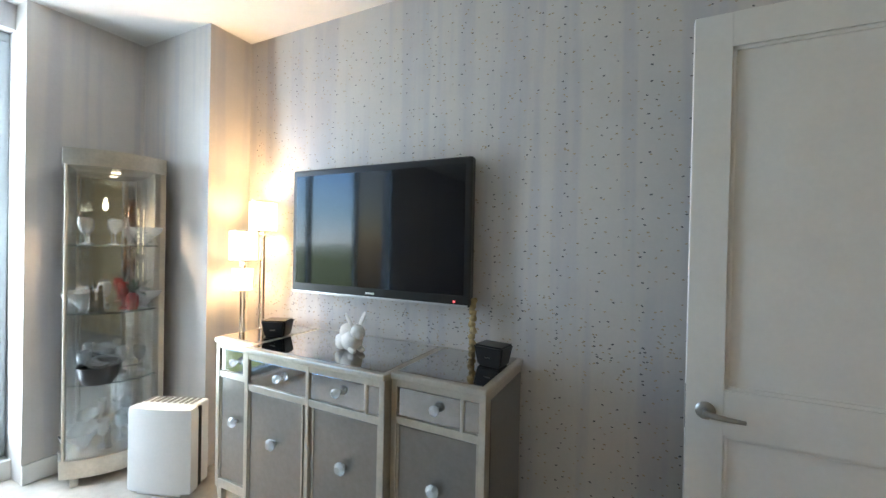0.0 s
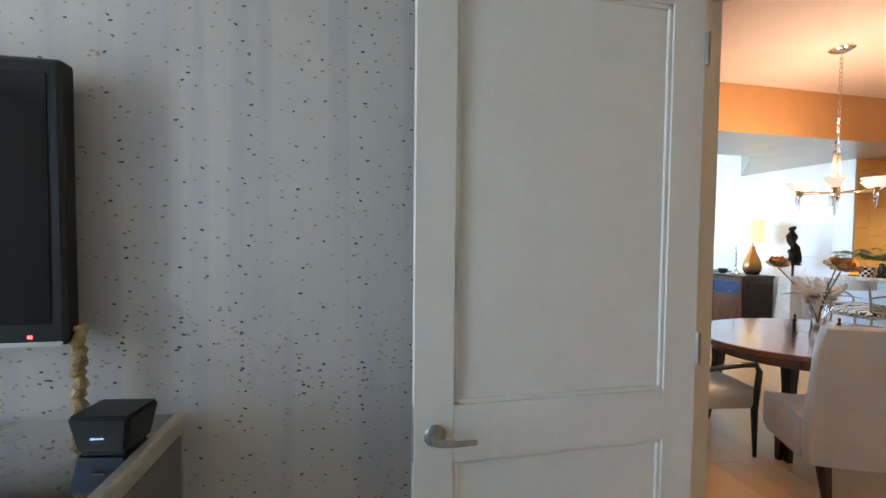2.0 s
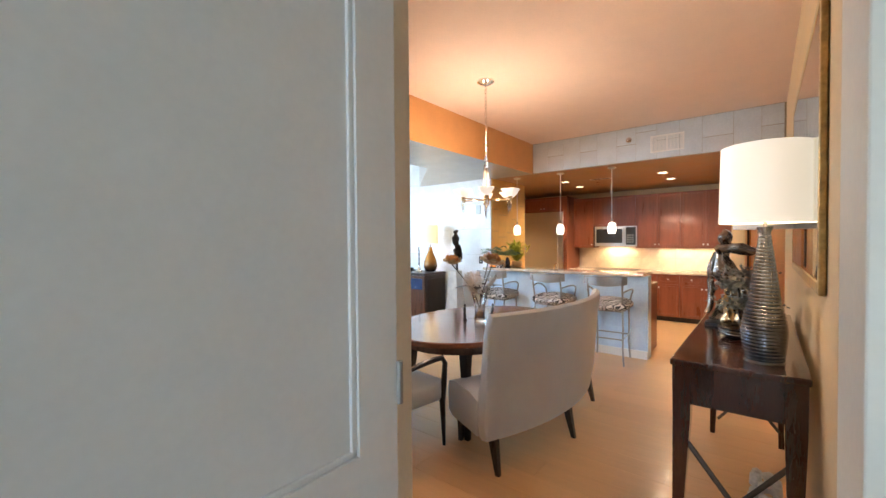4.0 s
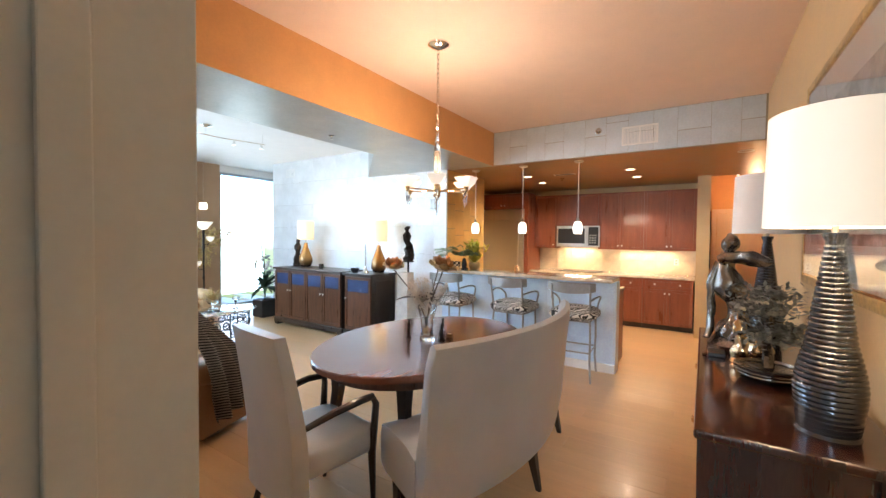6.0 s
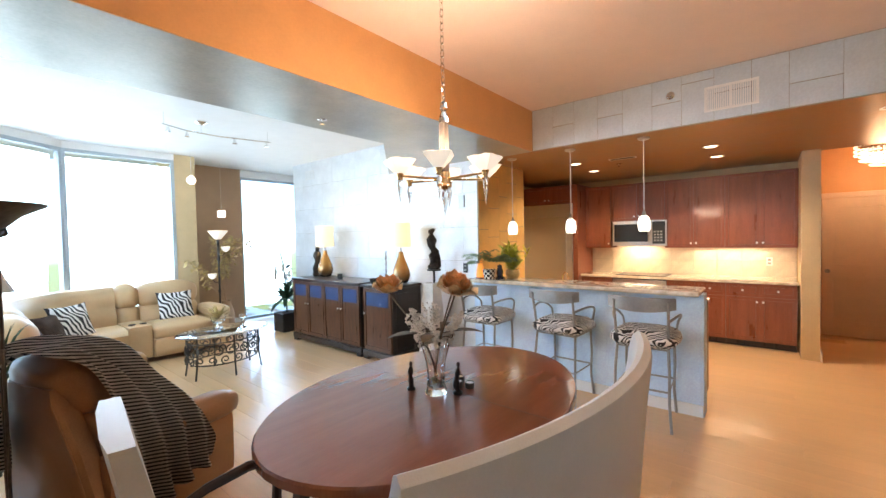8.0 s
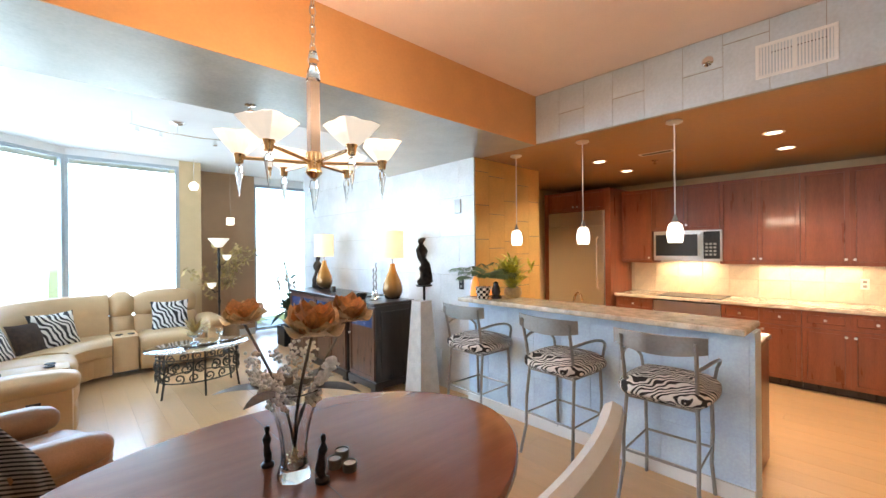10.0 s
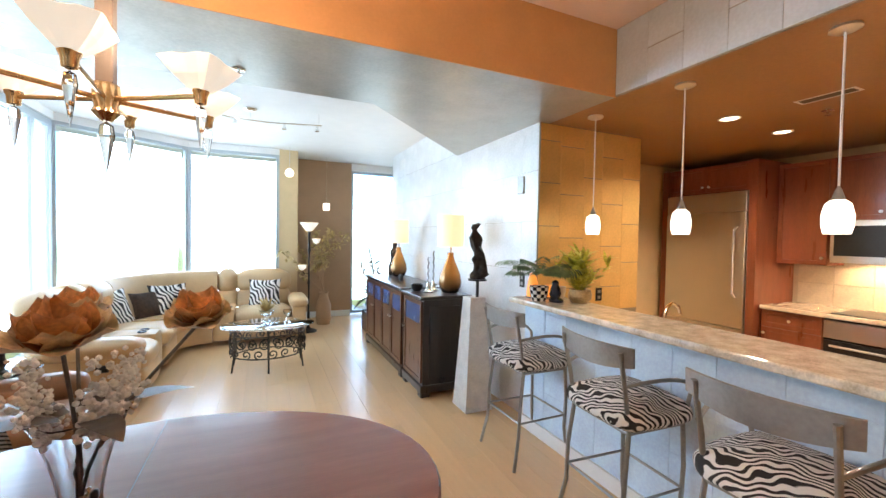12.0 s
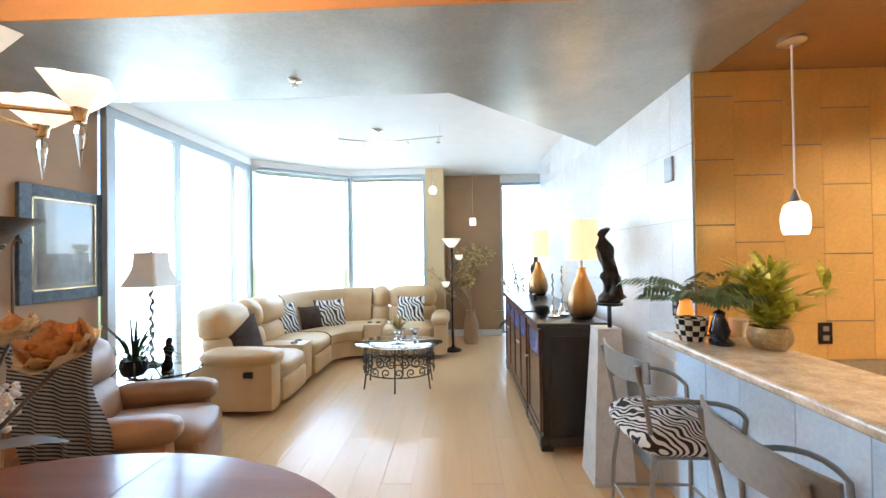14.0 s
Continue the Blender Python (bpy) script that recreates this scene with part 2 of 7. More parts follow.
def lathe(profile, seg=24, bm=None, m=None):
    """A turned body from (radius, height) rows."""
    b = bmesh.new()
    rings = []
    for r, z in profile:
        if r < 1e-4:
            rings.append([b.verts.new((0, 0, z))])
        else:
            rings.append([b.verts.new((r * math.cos(2 * math.pi * i / seg), r * math.sin(2 * math.pi * i / seg), z)) for i in range(seg)])
    for a, c in zip(rings, rings[1:]):
        for i in range(seg):
            j = (i + 1) % seg
            if len(a) == 1 and len(c) == 1:
                continue
            if len(a) == 1:
                b.faces.new((a[0], c[j], c[i]))
            elif len(c) == 1:
                b.faces.new((a[i], a[j], c[0]))
            else:
                b.faces.new((a[i], a[j], c[j], c[i]))
    if m:
        bmesh.ops.transform(b, matrix=m, verts=b.verts[:])
    return join(bm, b) if bm else b


def tube(points, r, seg=8, bm=None, closed=False):
    """A round bar along points; r may be one radius or one per point."""
    b = bmesh.new()
    P = [Vector(p) for p in points]
    n = len(P)
    R = r if isinstance(r, (list, tuple)) else [r] * n
    rings, up = [], None
    for i, p in enumerate(P):
        a, c = P[(i - 1) % n if closed else max(i - 1, 0)], P[(i + 1) % n if closed else min(i + 1, n - 1)]
        d = (c - a).normalized()
        if up is None:
            up = d.orthogonal().normalized()
        up = (up - d * up.dot(d))
        up = up.normalized() if up.length > 1e-5 else d.orthogonal().normalized()
        side = d.cross(up)
        rings.append([b.verts.new(p + R[i] * (math.cos(2 * math.pi * k / seg) * up + math.sin(2 * math.pi * k / seg) * side)) for k in range(seg)])
    pairs = list(zip(rings, rings[1:])) + ([(rings[-1], rings[0])] if closed else [])
    for a, c in pairs:
        for k in range(seg):
            b.faces.new((a[k], a[(k + 1) % seg], c[(k + 1) % seg], c[k]))
    if not closed:
        b.faces.new(rings[0][::-1]), b.faces.new(rings[-1])
    return join(bm, b) if bm else b


def bezier(p0, p1, p2, p3, n=10):
    out = []
    for i in range(n + 1):
        t = i / n
        out.append(tuple((1 - t) ** 3 * a + 3 * t * (1 - t) ** 2 * b + 3 * t * t * (1 - t) * c + t ** 3 * d for a, b, c, d in zip(p0, p1, p2, p3)))
    return out


def loft(sections, bm=None, caps=True):
    """Joins closed sections, each a list of points of the same length."""
    b = bmesh.new()
    rows = [[b.verts.new(p) for p in s] for s in sections]
    n = len(rows[0])
    for a, c in zip(rows, rows[1:]):
        for i in range(n):
            b.faces.new((a[i], a[(i + 1) % n], c[(i + 1) % n], c[i]))
    if caps:
        b.faces.new(rows[0][::-1]), b.faces.new(rows[-1])
    return join(bm, b) if bm else b


def cushion(x0, y0, z0, x1, y1, z1, puff=0.03, r=0.05, n=8):
    """A soft block: rounded edges, bulging faces."""
    b = bmesh.new()
    bmesh.ops.create_cube(b, size=2)
    bmesh.ops.subdivide_edges(b, edges=b.edges[:], cuts=n, use_grid_fill=True)
    h = ((x1 - x0) / 2, (y1 - y0) / 2, (z1 - z0) / 2)
    c = ((x0 + x1) / 2, (y0 + y1) / 2, (z0 + z1) / 2)
    for v in b.verts:
        p = [v.co[i] * h[i] for i in range(3)]
        inner = [max(-(h[i] - min(r, h[i])), min(h[i] - min(r, h[i]), p[i])) for i in range(3)]
        d = Vector([p[i] - inner[i] for i in range(3)])
        if d.length > 1e-6:
            p = list(Vector(inner) + d.normalized() * min(r, *h))
        k = [1 - v.co[i] ** 2 for i in range(3)]
        for i in range(3):
            j, l = (i + 1) % 3, (i + 2) % 3
            p[i] += puff * v.co[i] * max(0, k[j]) * max(0, k[l])
        v.co = Vector([c[i] + p[i] for i in range(3)])
    return b

# ---- the large structure ----
CEIL, DROP = 2.935, 2.49
structure("floor", box(1.0, -3.0, -0.12, 11.5, 10.6, -0.003), M_floor_gap, "subfloor with dark joints between pale planks")
structure("floor_bedroom", box(-4.3, -5.4, -0.12, 1.0, 2.2, 0.0), M_carpet, "grey-beige bedroom carpet")
structure("ceiling_bedroom", box(-4.3, -5.4, CEIL, 1.08, 2.2, CEIL + 0.15), M_ceil_white, "white bedroom ceiling")
structure("ceiling_dining", box(1.08, -3.2, CEIL, 6.05, 3.9, CEIL + 0.15), M_ceil_warm, "warm peach-toned dining ceiling")
structure("ceiling_living", box(1.08, 3.9, CEIL, 9.4, 10.6, CEIL + 0.15), M_ceil_white, "white living room ceiling")
structure("ceiling_hall", box(8.3, -3.2, 2.80, 11.5, 1.3, 2.95), M_orange, "orange hall ceiling")

# Bedroom walls
structure("wall_bedroom_north", box(-2.68, 1.965, 0, 1.0, 2.12, CEIL), M_paper, "silver-lilac striped wallpaper on the bedroom wall")
structure("wall_bedroom_pier", box(-3.9, 1.66, 0, -2.68, 2.12, CEIL), M_paper, "papered corner pier")
structure("wall_bedroom_nook", box(-3.9, 1.02, 0, -3.45, 1.66, CEIL), M_paper, "papered wall beside the window")
# Assumed wall behind the camera, set far back to weaken bounced light.
structure("wall_bedroom_south", box(-4.0, -5.3, 0, 1.0, -5.15, CEIL), M_paper, "assumed papered wall behind the camera, set far back to weaken bounced light")
structure("wall_bedroom_west", prism([(-3.9, -5.15), (-3.75, -5.15), (-3.75, -1.6), (-3.9, -1.6)], 0, CEIL), M_paper, "papered bedroom wall")
structure("wall_window_head", box(-3.9, -1.6, 2.78, -3.6, 1.02, CEIL), M_paper, "strip of wall over the bedroom window")
structure("wall_window_sill", box(-3.9, -1.6, 0, -3.6, 1.02, 0.12), M_trim, "low white sill under the bedroom window")

# The wall with the doorway between bedroom and dining area
structure("wall_door_north", box(1.0, 1.90, 0, 1.165, 4.66, CEIL), M_tan, "tan wall beside the doorway")
structure("wall_door_south", box(1.0, -5.3, 0, 1.18, 0.90, CEIL), M_tan, "tan wall on the latch side of the doorway")
structure("wall_door_head", box(1.0, 0.90, 2.38, 1.18, 1.90, CEIL), M_tan, "wall over the doorway")
structure("wall_dining_south", box(1.18, 0.70, 0, 5.99, 0.86, CEIL), M_tan, "tan dining wall hung with framed pictures")
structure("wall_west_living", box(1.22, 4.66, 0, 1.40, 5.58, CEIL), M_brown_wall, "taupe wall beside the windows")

# Window piers and heads of the living room
structure("window_head", prism([(1.2, 5.58), (1.5, 5.58), (1.5, 7.98), (2.72, 8.92), (3.99, 8.90), (3.99, 9.1), (2.65, 9.12), (1.2, 8.1)], 2.84, CEIL), M_ceil_white, "plaster head over the living room windows")
structure("window_curb", prism([(1.2, 5.58), (1.48, 5.58), (1.48, 7.99), (2.72, 8.94), (3.99, 8.92), (3.99, 9.1), (2.65, 9.12), (1.2, 8.1)], 0, 0.10), M_trim, "low white curb under the windows")
structure("wall_column", box(3.99, 8.90, 0, 4.28, 9.75, CEIL), M_tan, "tan column beside the window")
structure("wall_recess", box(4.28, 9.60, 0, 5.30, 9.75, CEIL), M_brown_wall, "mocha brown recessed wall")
structure("wall_far_head", box(5.30, 9.60, 2.80, 6.8, 9.75, CEIL), M_ceil_white, "head over the far window")
structure("wall_silver", box(5.83, 4.60, 0, 6.0, 8.6, CEIL), M_joint, "silvery white panelled living room wall")
structure("wall_behind_silver", box(6.65, 4.6, 0, 6.8, 9.75, CEIL), M_white_wall, "white wall beyond the silver wall")
structure("baseboard", box(4.28, 9.575, 0, 5.30, 9.60, 0.11, 0.004), M_trim, "white baseboard")

# The dropped beam and the kitchen soffit
b = prism([(1.18, 3.79), (5.92, 3.79), (5.92, 5.95), (5.83, 6.02), (4.49, 4.66), (1.18, 4.66)], DROP, CEIL)
structure("beam_soffit", b, M_soffit, "dropped beam with silver-leaf underside")
structure("beam_face", box(1.18, 3.78, DROP, 5.92, 3.79, CEIL), M_orange, "orange face of the dropped beam")
# South of y = -0.9 an unseen extension, added to block leaking sun.
structure("kitchen_soffit", prism([(5.925, -3.05), (8.32, -3.05), (8.32, 1.28), (9.2, 1.28), (9.2, 5.5), (5.925, 5.5)], DROP, CEIL), M_bronze, "bronze-brown dropped kitchen ceiling")
structure("kitchen_bulkhead", box(5.91, -3.05, DROP + 0.002, 5.925, 3.78, CEIL), M_joint, "silver panelled face over the kitchen")

# Kitchen walls
structure("wall_gold", box(5.83, 4.47, 0, 6.98, 4.60, DROP), M_joint, "gold metallic panelled wall behind the bar's end")
structure("wall_kitchen_return", box(6.84, 4.60, 0, 6.98, 5.35, DROP), M_tan, "tan wall return beside the refrigerator")
structure("wall_kitchen_north", box(6.84, 5.35, 0, 9.2, 5.5, DROP), M_tan, "tan wall in the kitchen corner")
structure("wall_kitchen_east", box(9.1, 1.45, 0, 9.2, 5.35, DROP), M_tan, "tan kitchen wall behind the cabinets")
structure("wall_kitchen_end", box(8.20, 1.28, 0, 9.2, 1.45, DROP), M_tan, "tan end wall of the kitchen")
structure("wall_kitchen_base", box(8.18, 1.26, 0, 9.2, 1.28, 0.12, 0.004), M_trim, "white baseboard of the kitchen's end wall")
structure("wall_hall_east", box(9.90, -3.2, 0, 10.05, 1.6, 2.8), M_orange, "orange hall wall")
structure("wall_hall_north", box(9.2, 1.28, 0, 9.90, 1.45, 2.8), M_orange, "orange hall wall beside the door")
structure("wall_hall_south", box(1.18, -3.2, 0, 10.75, -3.05, CEIL), M_tan, "tan wall far behind the hall")


def window(name, p0, p1, z0, z1, label, splits=(), depth=0.06, bar=0.05):
    """A framed pane between two plan points; splits are fractions where mullions stand."""
    a, c = Vector((*p0, 0)), Vector((*p1, 0))
    d = c - a
    w = d.length
    root = thing(name, label, "window", (*p0, 0), math.degrees(math.atan2(d.y, d.x)))
    tagged(root, kind="structure")
    fr = box(0, -depth / 2, z1 - bar, w, depth / 2, z1, 0.004)
    box(0, -depth / 2, z0, w, depth / 2, z0 + bar, 0.004, bm=fr)
    for f in (0, *splits, 1):
        x = min(max(f * w, bar / 2), w - bar / 2)
        box(x - bar / 2, -depth / 2 - 0.003, z0 + bar, x + bar / 2, depth / 2 + 0.003, z1 - bar, 0.004, bm=fr)
    part("window_frame", fr, M_frame, root)
    cuts = [0, *splits, 1]
    for f, g in zip(cuts, cuts[1:]):
        p = part("pane", box(f * w + bar * 0.6, -0.004, z0 + bar * 0.9, g * w - bar * 0.6, 0.004, z1 - bar * 0.9), M_glass, root)
        p.visible_shadow = False
    return root


window("window_1", (1.45, 5.58), (1.45, 7.98), 0.10, 2.84, "tall floor-to-ceiling living room window, blown bright", (0.372, 0.82), bar=0.09)
window("window_2", (1.45, 8.0), (2.70, 8.95), 0.10, 2.84, "tall angled corner window full of daylight", (), bar=0.05)
window("window_3", (2.70, 8.95), (3.99, 8.93), 0.10, 2.84, "tall bright window behind the sofa", (), bar=0.05)
window("window_4", (5.30, 9.68), (6.65, 9.68), 0.03, 2.80, "tall bright window beyond the silver wall", (), bar=0.05)
window("window_5", (-3.72, 1.02), (-3.72, -1.6), 0.12, 2.78, "wide bedroom window with a metal frame", (0.33, 0.66), bar=0.06)


def backdrop_material():
    m = bpy.data.materials.new("far_sky_and_land")
    m.use_nodes = True
    n, L = m.node_tree.nodes, m.node_tree.links.new
    n.remove(n["Principled BSDF"])
    e = n.new("ShaderNodeEmission")
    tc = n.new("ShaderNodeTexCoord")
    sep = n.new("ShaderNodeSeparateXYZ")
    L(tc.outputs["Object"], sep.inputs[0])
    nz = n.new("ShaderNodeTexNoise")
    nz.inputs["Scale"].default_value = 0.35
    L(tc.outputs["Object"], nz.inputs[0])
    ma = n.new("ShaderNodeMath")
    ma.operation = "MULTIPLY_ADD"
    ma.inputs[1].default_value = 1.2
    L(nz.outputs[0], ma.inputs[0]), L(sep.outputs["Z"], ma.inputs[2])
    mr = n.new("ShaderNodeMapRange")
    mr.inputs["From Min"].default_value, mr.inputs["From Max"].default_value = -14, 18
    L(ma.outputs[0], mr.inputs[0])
    # Haze is painted into the ramp: land and sky turn pale at the horizon.
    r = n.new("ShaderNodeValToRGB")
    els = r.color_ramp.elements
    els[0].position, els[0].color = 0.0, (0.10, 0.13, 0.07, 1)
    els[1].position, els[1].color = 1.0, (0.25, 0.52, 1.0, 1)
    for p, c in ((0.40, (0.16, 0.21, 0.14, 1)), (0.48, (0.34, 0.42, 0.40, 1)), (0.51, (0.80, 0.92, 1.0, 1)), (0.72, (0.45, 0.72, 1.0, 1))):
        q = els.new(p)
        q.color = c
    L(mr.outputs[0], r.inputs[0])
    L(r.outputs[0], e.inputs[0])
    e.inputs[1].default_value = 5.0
    L(e.outputs[0], n["Material Output"].inputs[0])
    return m


M_far = backdrop_material()
structure("backdrop_west", box(-60.2, -70, -40, -60, 90, 60), M_far, "far land and sky outside the windows, haze painted in")
structure("backdrop_north", box(-60, 90, -40, 90, 90.2, 60), M_far, "far land and sky to the north, haze painted in")
structure("ground", box(-300, -300, -40.2, 300, 300, -40), material("far_ground", (0.09, 0.11, 0.06), 0.9), "far ground below the tower")

# ---- door ----
door = tagged(thing("door_1", "white two-panel door standing open, brushed lever handle", "door", (0.955, 1.745, 0.0)), kind="structure")


def panel_door(root, w, h, t, mat, rails, lever_x=None):
    """A stile-and-rail door from x=-w to 0, faces at y=-t and 0; rails: (z0, z1) of each recessed panel."""
    st = 0.115
    b = box(-w, -t, 0.012, -w + st, 0, h, 0.002)
    box(-st, -t, 0.012, 0, 0, h, 0.002, bm=b)
    edges = [0.012] + [z for r in rails for z in r] + [h]
    for z0, z1 in zip(edges[0::2], edges[1::2]):
        box(-w + st, -t, z0, -st, 0, z1, 0.0, bm=b)
    part("stiles_and_rails", b, mat, root)
    for z0, z1 in rails:
        p = box(-w + st - 0.001, -t + 0.014, z0 - 0.001, -st + 0.001, -0.014, z1 + 0.001)
        part("panel", p, mat, root)
        q = bmesh.new()
        for (xa, xb, za, zb) in ((-w + st, -w + st + 0.014, z0, z1), (-st - 0.014, -st, z0, z1), (-w + st, -st, z0, z0 + 0.014), (-w + st, -st, z1 - 0.014, z1)):
            box(xa, -t + 0.006, za, xb, -0.006, zb, 0.003, bm=q)
        part("moulding", q, mat, root)


panel_door(door, 0.915, 2.345, 0.042, M_door, ((0.20, 0.86), (1.02, 2.225)))
lv = lathe([(0.0, 0), (0.030, 0), (0.032, 0.006), (0.026, 0.012), (0.012, 0.016), (0.011, 0.05), (0.0, 0.05)], 20, m=Matrix.Translation((-0.855, -0.042, 0.94)) @ Matrix.Rotation(radians(90), 4, "X"))
tube([(-0.855, -0.088, 0.94), (-0.84, -0.095, 0.94), (-0.80, -0.097, 0.937), (-0.745, -0.092, 0.934)], [0.011, 0.011, 0.009, 0.007], 10, bm=lv)
part("lever_handle", lv, M_pewter, door, "brushed nickel lever handle", True)
part("strike_edge", box(-0.917, -0.034, 0.86, -0.914, -0.010, 1.02), M_pewter, door)
for z in (0.25, 1.15, 2.1):
    part("hinge", tube([(0.004, -0.046, z - 0.05), (0.004, -0.046, z + 0.05)], 0.008, 8), M_pewter, door)

casing = tagged(thing("door_frame", "beige painted door frame and casing", "door frame", (1.0, 0, 0)), kind="structure")
b = box(-0.02, 1.86, 0, 0.172, 1.90, 2.38, 0.003)
box(-0.02, 0.90, 0, 0.20, 0.935, 2.38, 0.003, bm=b)
box(-0.02, 0.935, 2.355, 0.20, 1.86, 2.38, 0.003, bm=b)
part("jamb", b, M_casing, casing)
b = box(-0.035, 1.875, 0, -0.002, 1.96, 2.46, 0.006)
box(-0.035, 0.82, 0, -0.002, 0.91, 2.46, 0.006, bm=b)
box(-0.035, 0.91, 2.375, -0.002, 1.875, 2.46, 0.006, bm=b)
part("casing_bedroom", b, M_casing, casing)
b = box(0.166, 1.885, 0, 0.178, 1.96, 2.46, 0.006)
box(0.181, 0.935, 2.372, 0.197, 1.885, 2.46, 0.006, bm=b)
box(0.181, 0.864, 0, 0.206, 0.934, 2.46, 0.006, bm=b)
part("casing_dining", b, M_casing, casing)
part("stop", box(0.03, 1.848, 0, 0.07, 1.86, 2.355, 0.002), M_casing, casing)

# ---- bar ----
bar = thing("breakfast_bar", "raised breakfast bar with pale blue-silver panelled front", "bar counter")
part("body", box(5.72, 2.17, 0, 5.90, 4.468, 1.03), M_bar, bar)
part("plinth", box(5.70, 2.152, 0, 5.72, 4.468, 0.10, 0.004), M_trim, bar)
part("end_panel", box(5.72, 2.15, 0.0, 5.90, 2.17, 1.03), M_bar, bar)
part("base_cabinet", box(5.90, 2.22, 0.09, 6.50, 4.468, 0.86), M_cherry, bar)
part("end_wood", box(5.905, 2.20, 0.0, 6.50, 2.22, 0.86, 0.004), M_cherry, bar)
top = tagged(part("bar_worktop", box(5.555, 2.165, 1.03, 5.985, 4.466, 1.07, 0.012, 3), M_granite), "polished beige granite bar top", "worktop")
sink_top = tagged(part("sink_worktop", box(5.905, 2.19, 0.86, 6.54, 4.466, 0.90, 0.008, 2), M_granite), "lower polished granite sink counter", "worktop")

# ---- dining table ----
def dining_table():
    root = thing("dining_table", "oval polished mahogany dining table with tapered legs", "table", (3.385, 3.08, 0))
    a, c, n = 0.935, 0.66, 56

    def ring(k, z):
        return [(a * k * math.cos(2 * math.pi * i / n), c * k * math.sin(2 * math.pi * i / n), z) for i in range(n)]
    b = loft([ring(0.975, 0.705), ring(1.0, 0.712), ring(1.0, 0.742), ring(0.992, 0.75)])
    part("tabletop", b, M_table, root, smooth=True)
    part("apron", loft([ring(0.86, 0.63), ring(0.86, 0.705)]), M_espresso_red, root)
    part("seam", box(0.02, -c * 0.985, 0.7502, 0.022, c * 0.985, 0.7508), M_espresso, root)
    for x, y in ((-0.62, -0.28), (-0.62, 0.28), (0.62, -0.28), (0.62, 0.28)):
        sx, sy = math.copysign(1, x), math.copysign(1, y)
        lg = loft([[(x + dx * r + sx * o, y + dy * r + sy * o, z) for dx, dy in ((-1, -1), (1, -1), (1, 1), (-1, 1))] for r, o, z in ((0.018, 0.05, 0), (0.022, 0.03, 0.2), (0.030, 0.0, 0.5), (0.040, 0.0, 0.70))])
        part("leg", lg, M_espresso, root)
    return root


dining_table()

# ---- settee ----
def settee():
    root = thing("settee", "curved high-backed settee in pearl grey leather, dark tapered feet", "settee", (3.35, 2.3, 0))
    ux, uy, r = 3.33, 4.20, 2.07
    ang = [radians(-117.0 + 48.5 * i / 26) for i in range(27)]
    ox, oy = 3.35, 2.3

    def sec(t, prof):
        return [(ux + (r - d) * math.cos(t) - ox, uy + (r - d) * math.sin(t) - oy, z) for d, z in prof]
    back = [(0.10, 0.20), (0.03, 0.22), (0.0, 0.40), (-0.025, 0.75), (-0.05, 0.99), (-0.045, 1.018), (-0.015, 1.033), (0.012, 1.018), (0.028, 0.975), (0.085, 0.60), (0.13, 0.45), (0.14, 0.22)]
    rows = [sec(t, back) for t in ang]
    cap0 = [tuple(0.75 * a + 0.25 * b for a, b in zip(p, q)) for p, q in zip(sec(ang[0] - 0.012, back), [(sum(k[i] for k in rows[0]) / len(back)) for _ in range(1) for i in range(3)] and [tuple(sum(k[i] for k in rows[0]) / len(back) for i in range(3))] * len(back))]
    cap1 = [tuple(0.75 * a + 0.25 * b for a, b in zip(p, q)) for p, q in zip(sec(ang[-1] + 0.012, back), [tuple(sum(k[i] for k in rows[-1]) / len(back) for i in range(3))] * len(back))]
    part("backrest", loft([cap0] + rows + [cap1]), M_leather_grey, root, smooth=True)
    seat = [(0.12, 0.22), (0.12, 0.45), (0.22, 0.475), (0.45, 0.475), (0.55, 0.45), (0.565, 0.40), (0.56, 0.24), (0.50, 0.21)]
    k = (ang[-1] - ang[0]) * -0.012
    part("seat", loft([sec(ang[0] + k + (ang[-1] - ang[0] - 2 * k) * i / 20, seat) for i in range(21)]), M_leather_grey, root, smooth=True)
    for f, d in ((0.04, 0.06), (0.5, 0.06), (0.96, 0.06), (0.05, 0.5), (0.5, 0.5), (0.95, 0.5)):
        t = ang[0] + (ang[-1] - ang[0]) * f
        x, y = ux + (r - d) * math.cos(t) - ox, uy + (r - d) * math.sin(t) - oy
        ex, ey = math.cos(t) * (0.05 if d < 0.2 else -0.02), math.sin(t) * (0.05 if d < 0.2 else -0.02)
        part("foot", loft([[(x + ex * e + dx * w, y + ey * e + dy * w, z) for dx, dy in ((-1, -1), (1, -1), (1, 1), (-1, 1))] for w, e, z in ((0.014, 1, 0), (0.026, 0, 0.22))]), M_espresso, root)
    return root


settee()

# ---- kitchen ----
def shaker(root_mat, root, x, y0, y1, z0, z1, knob_y=None, knob_z=None, name="door"):
    """A framed cabinet front facing -x at plane x."""
    b = box(x - 0.02, y0, z0, x, y1, z1)
    front = min(b.faces, key=lambda q: q.calc_center_median().x)
    bmesh.ops.inset_region(b, faces=[front], thickness=0.055)
    bmesh.ops.inset_region(b, faces=[front], thickness=0.004)
    for v in front.verts:
        v.co.x += 0.011
    d = part(name, b, root_mat, root)
    if knob_y is not None:
        part("knob", lathe([(0, 0), (0.006, 0), (0.006, 0.014), (0.014, 0.018), (0.014, 0.026), (0, 0.028)], 12, m=Matrix.Translation((x - 0.02, knob_y, knob_z)) @ Matrix.Rotation(radians(-90), 4, "Y")), M_steel, d, "brushed steel knob", True)
    return d


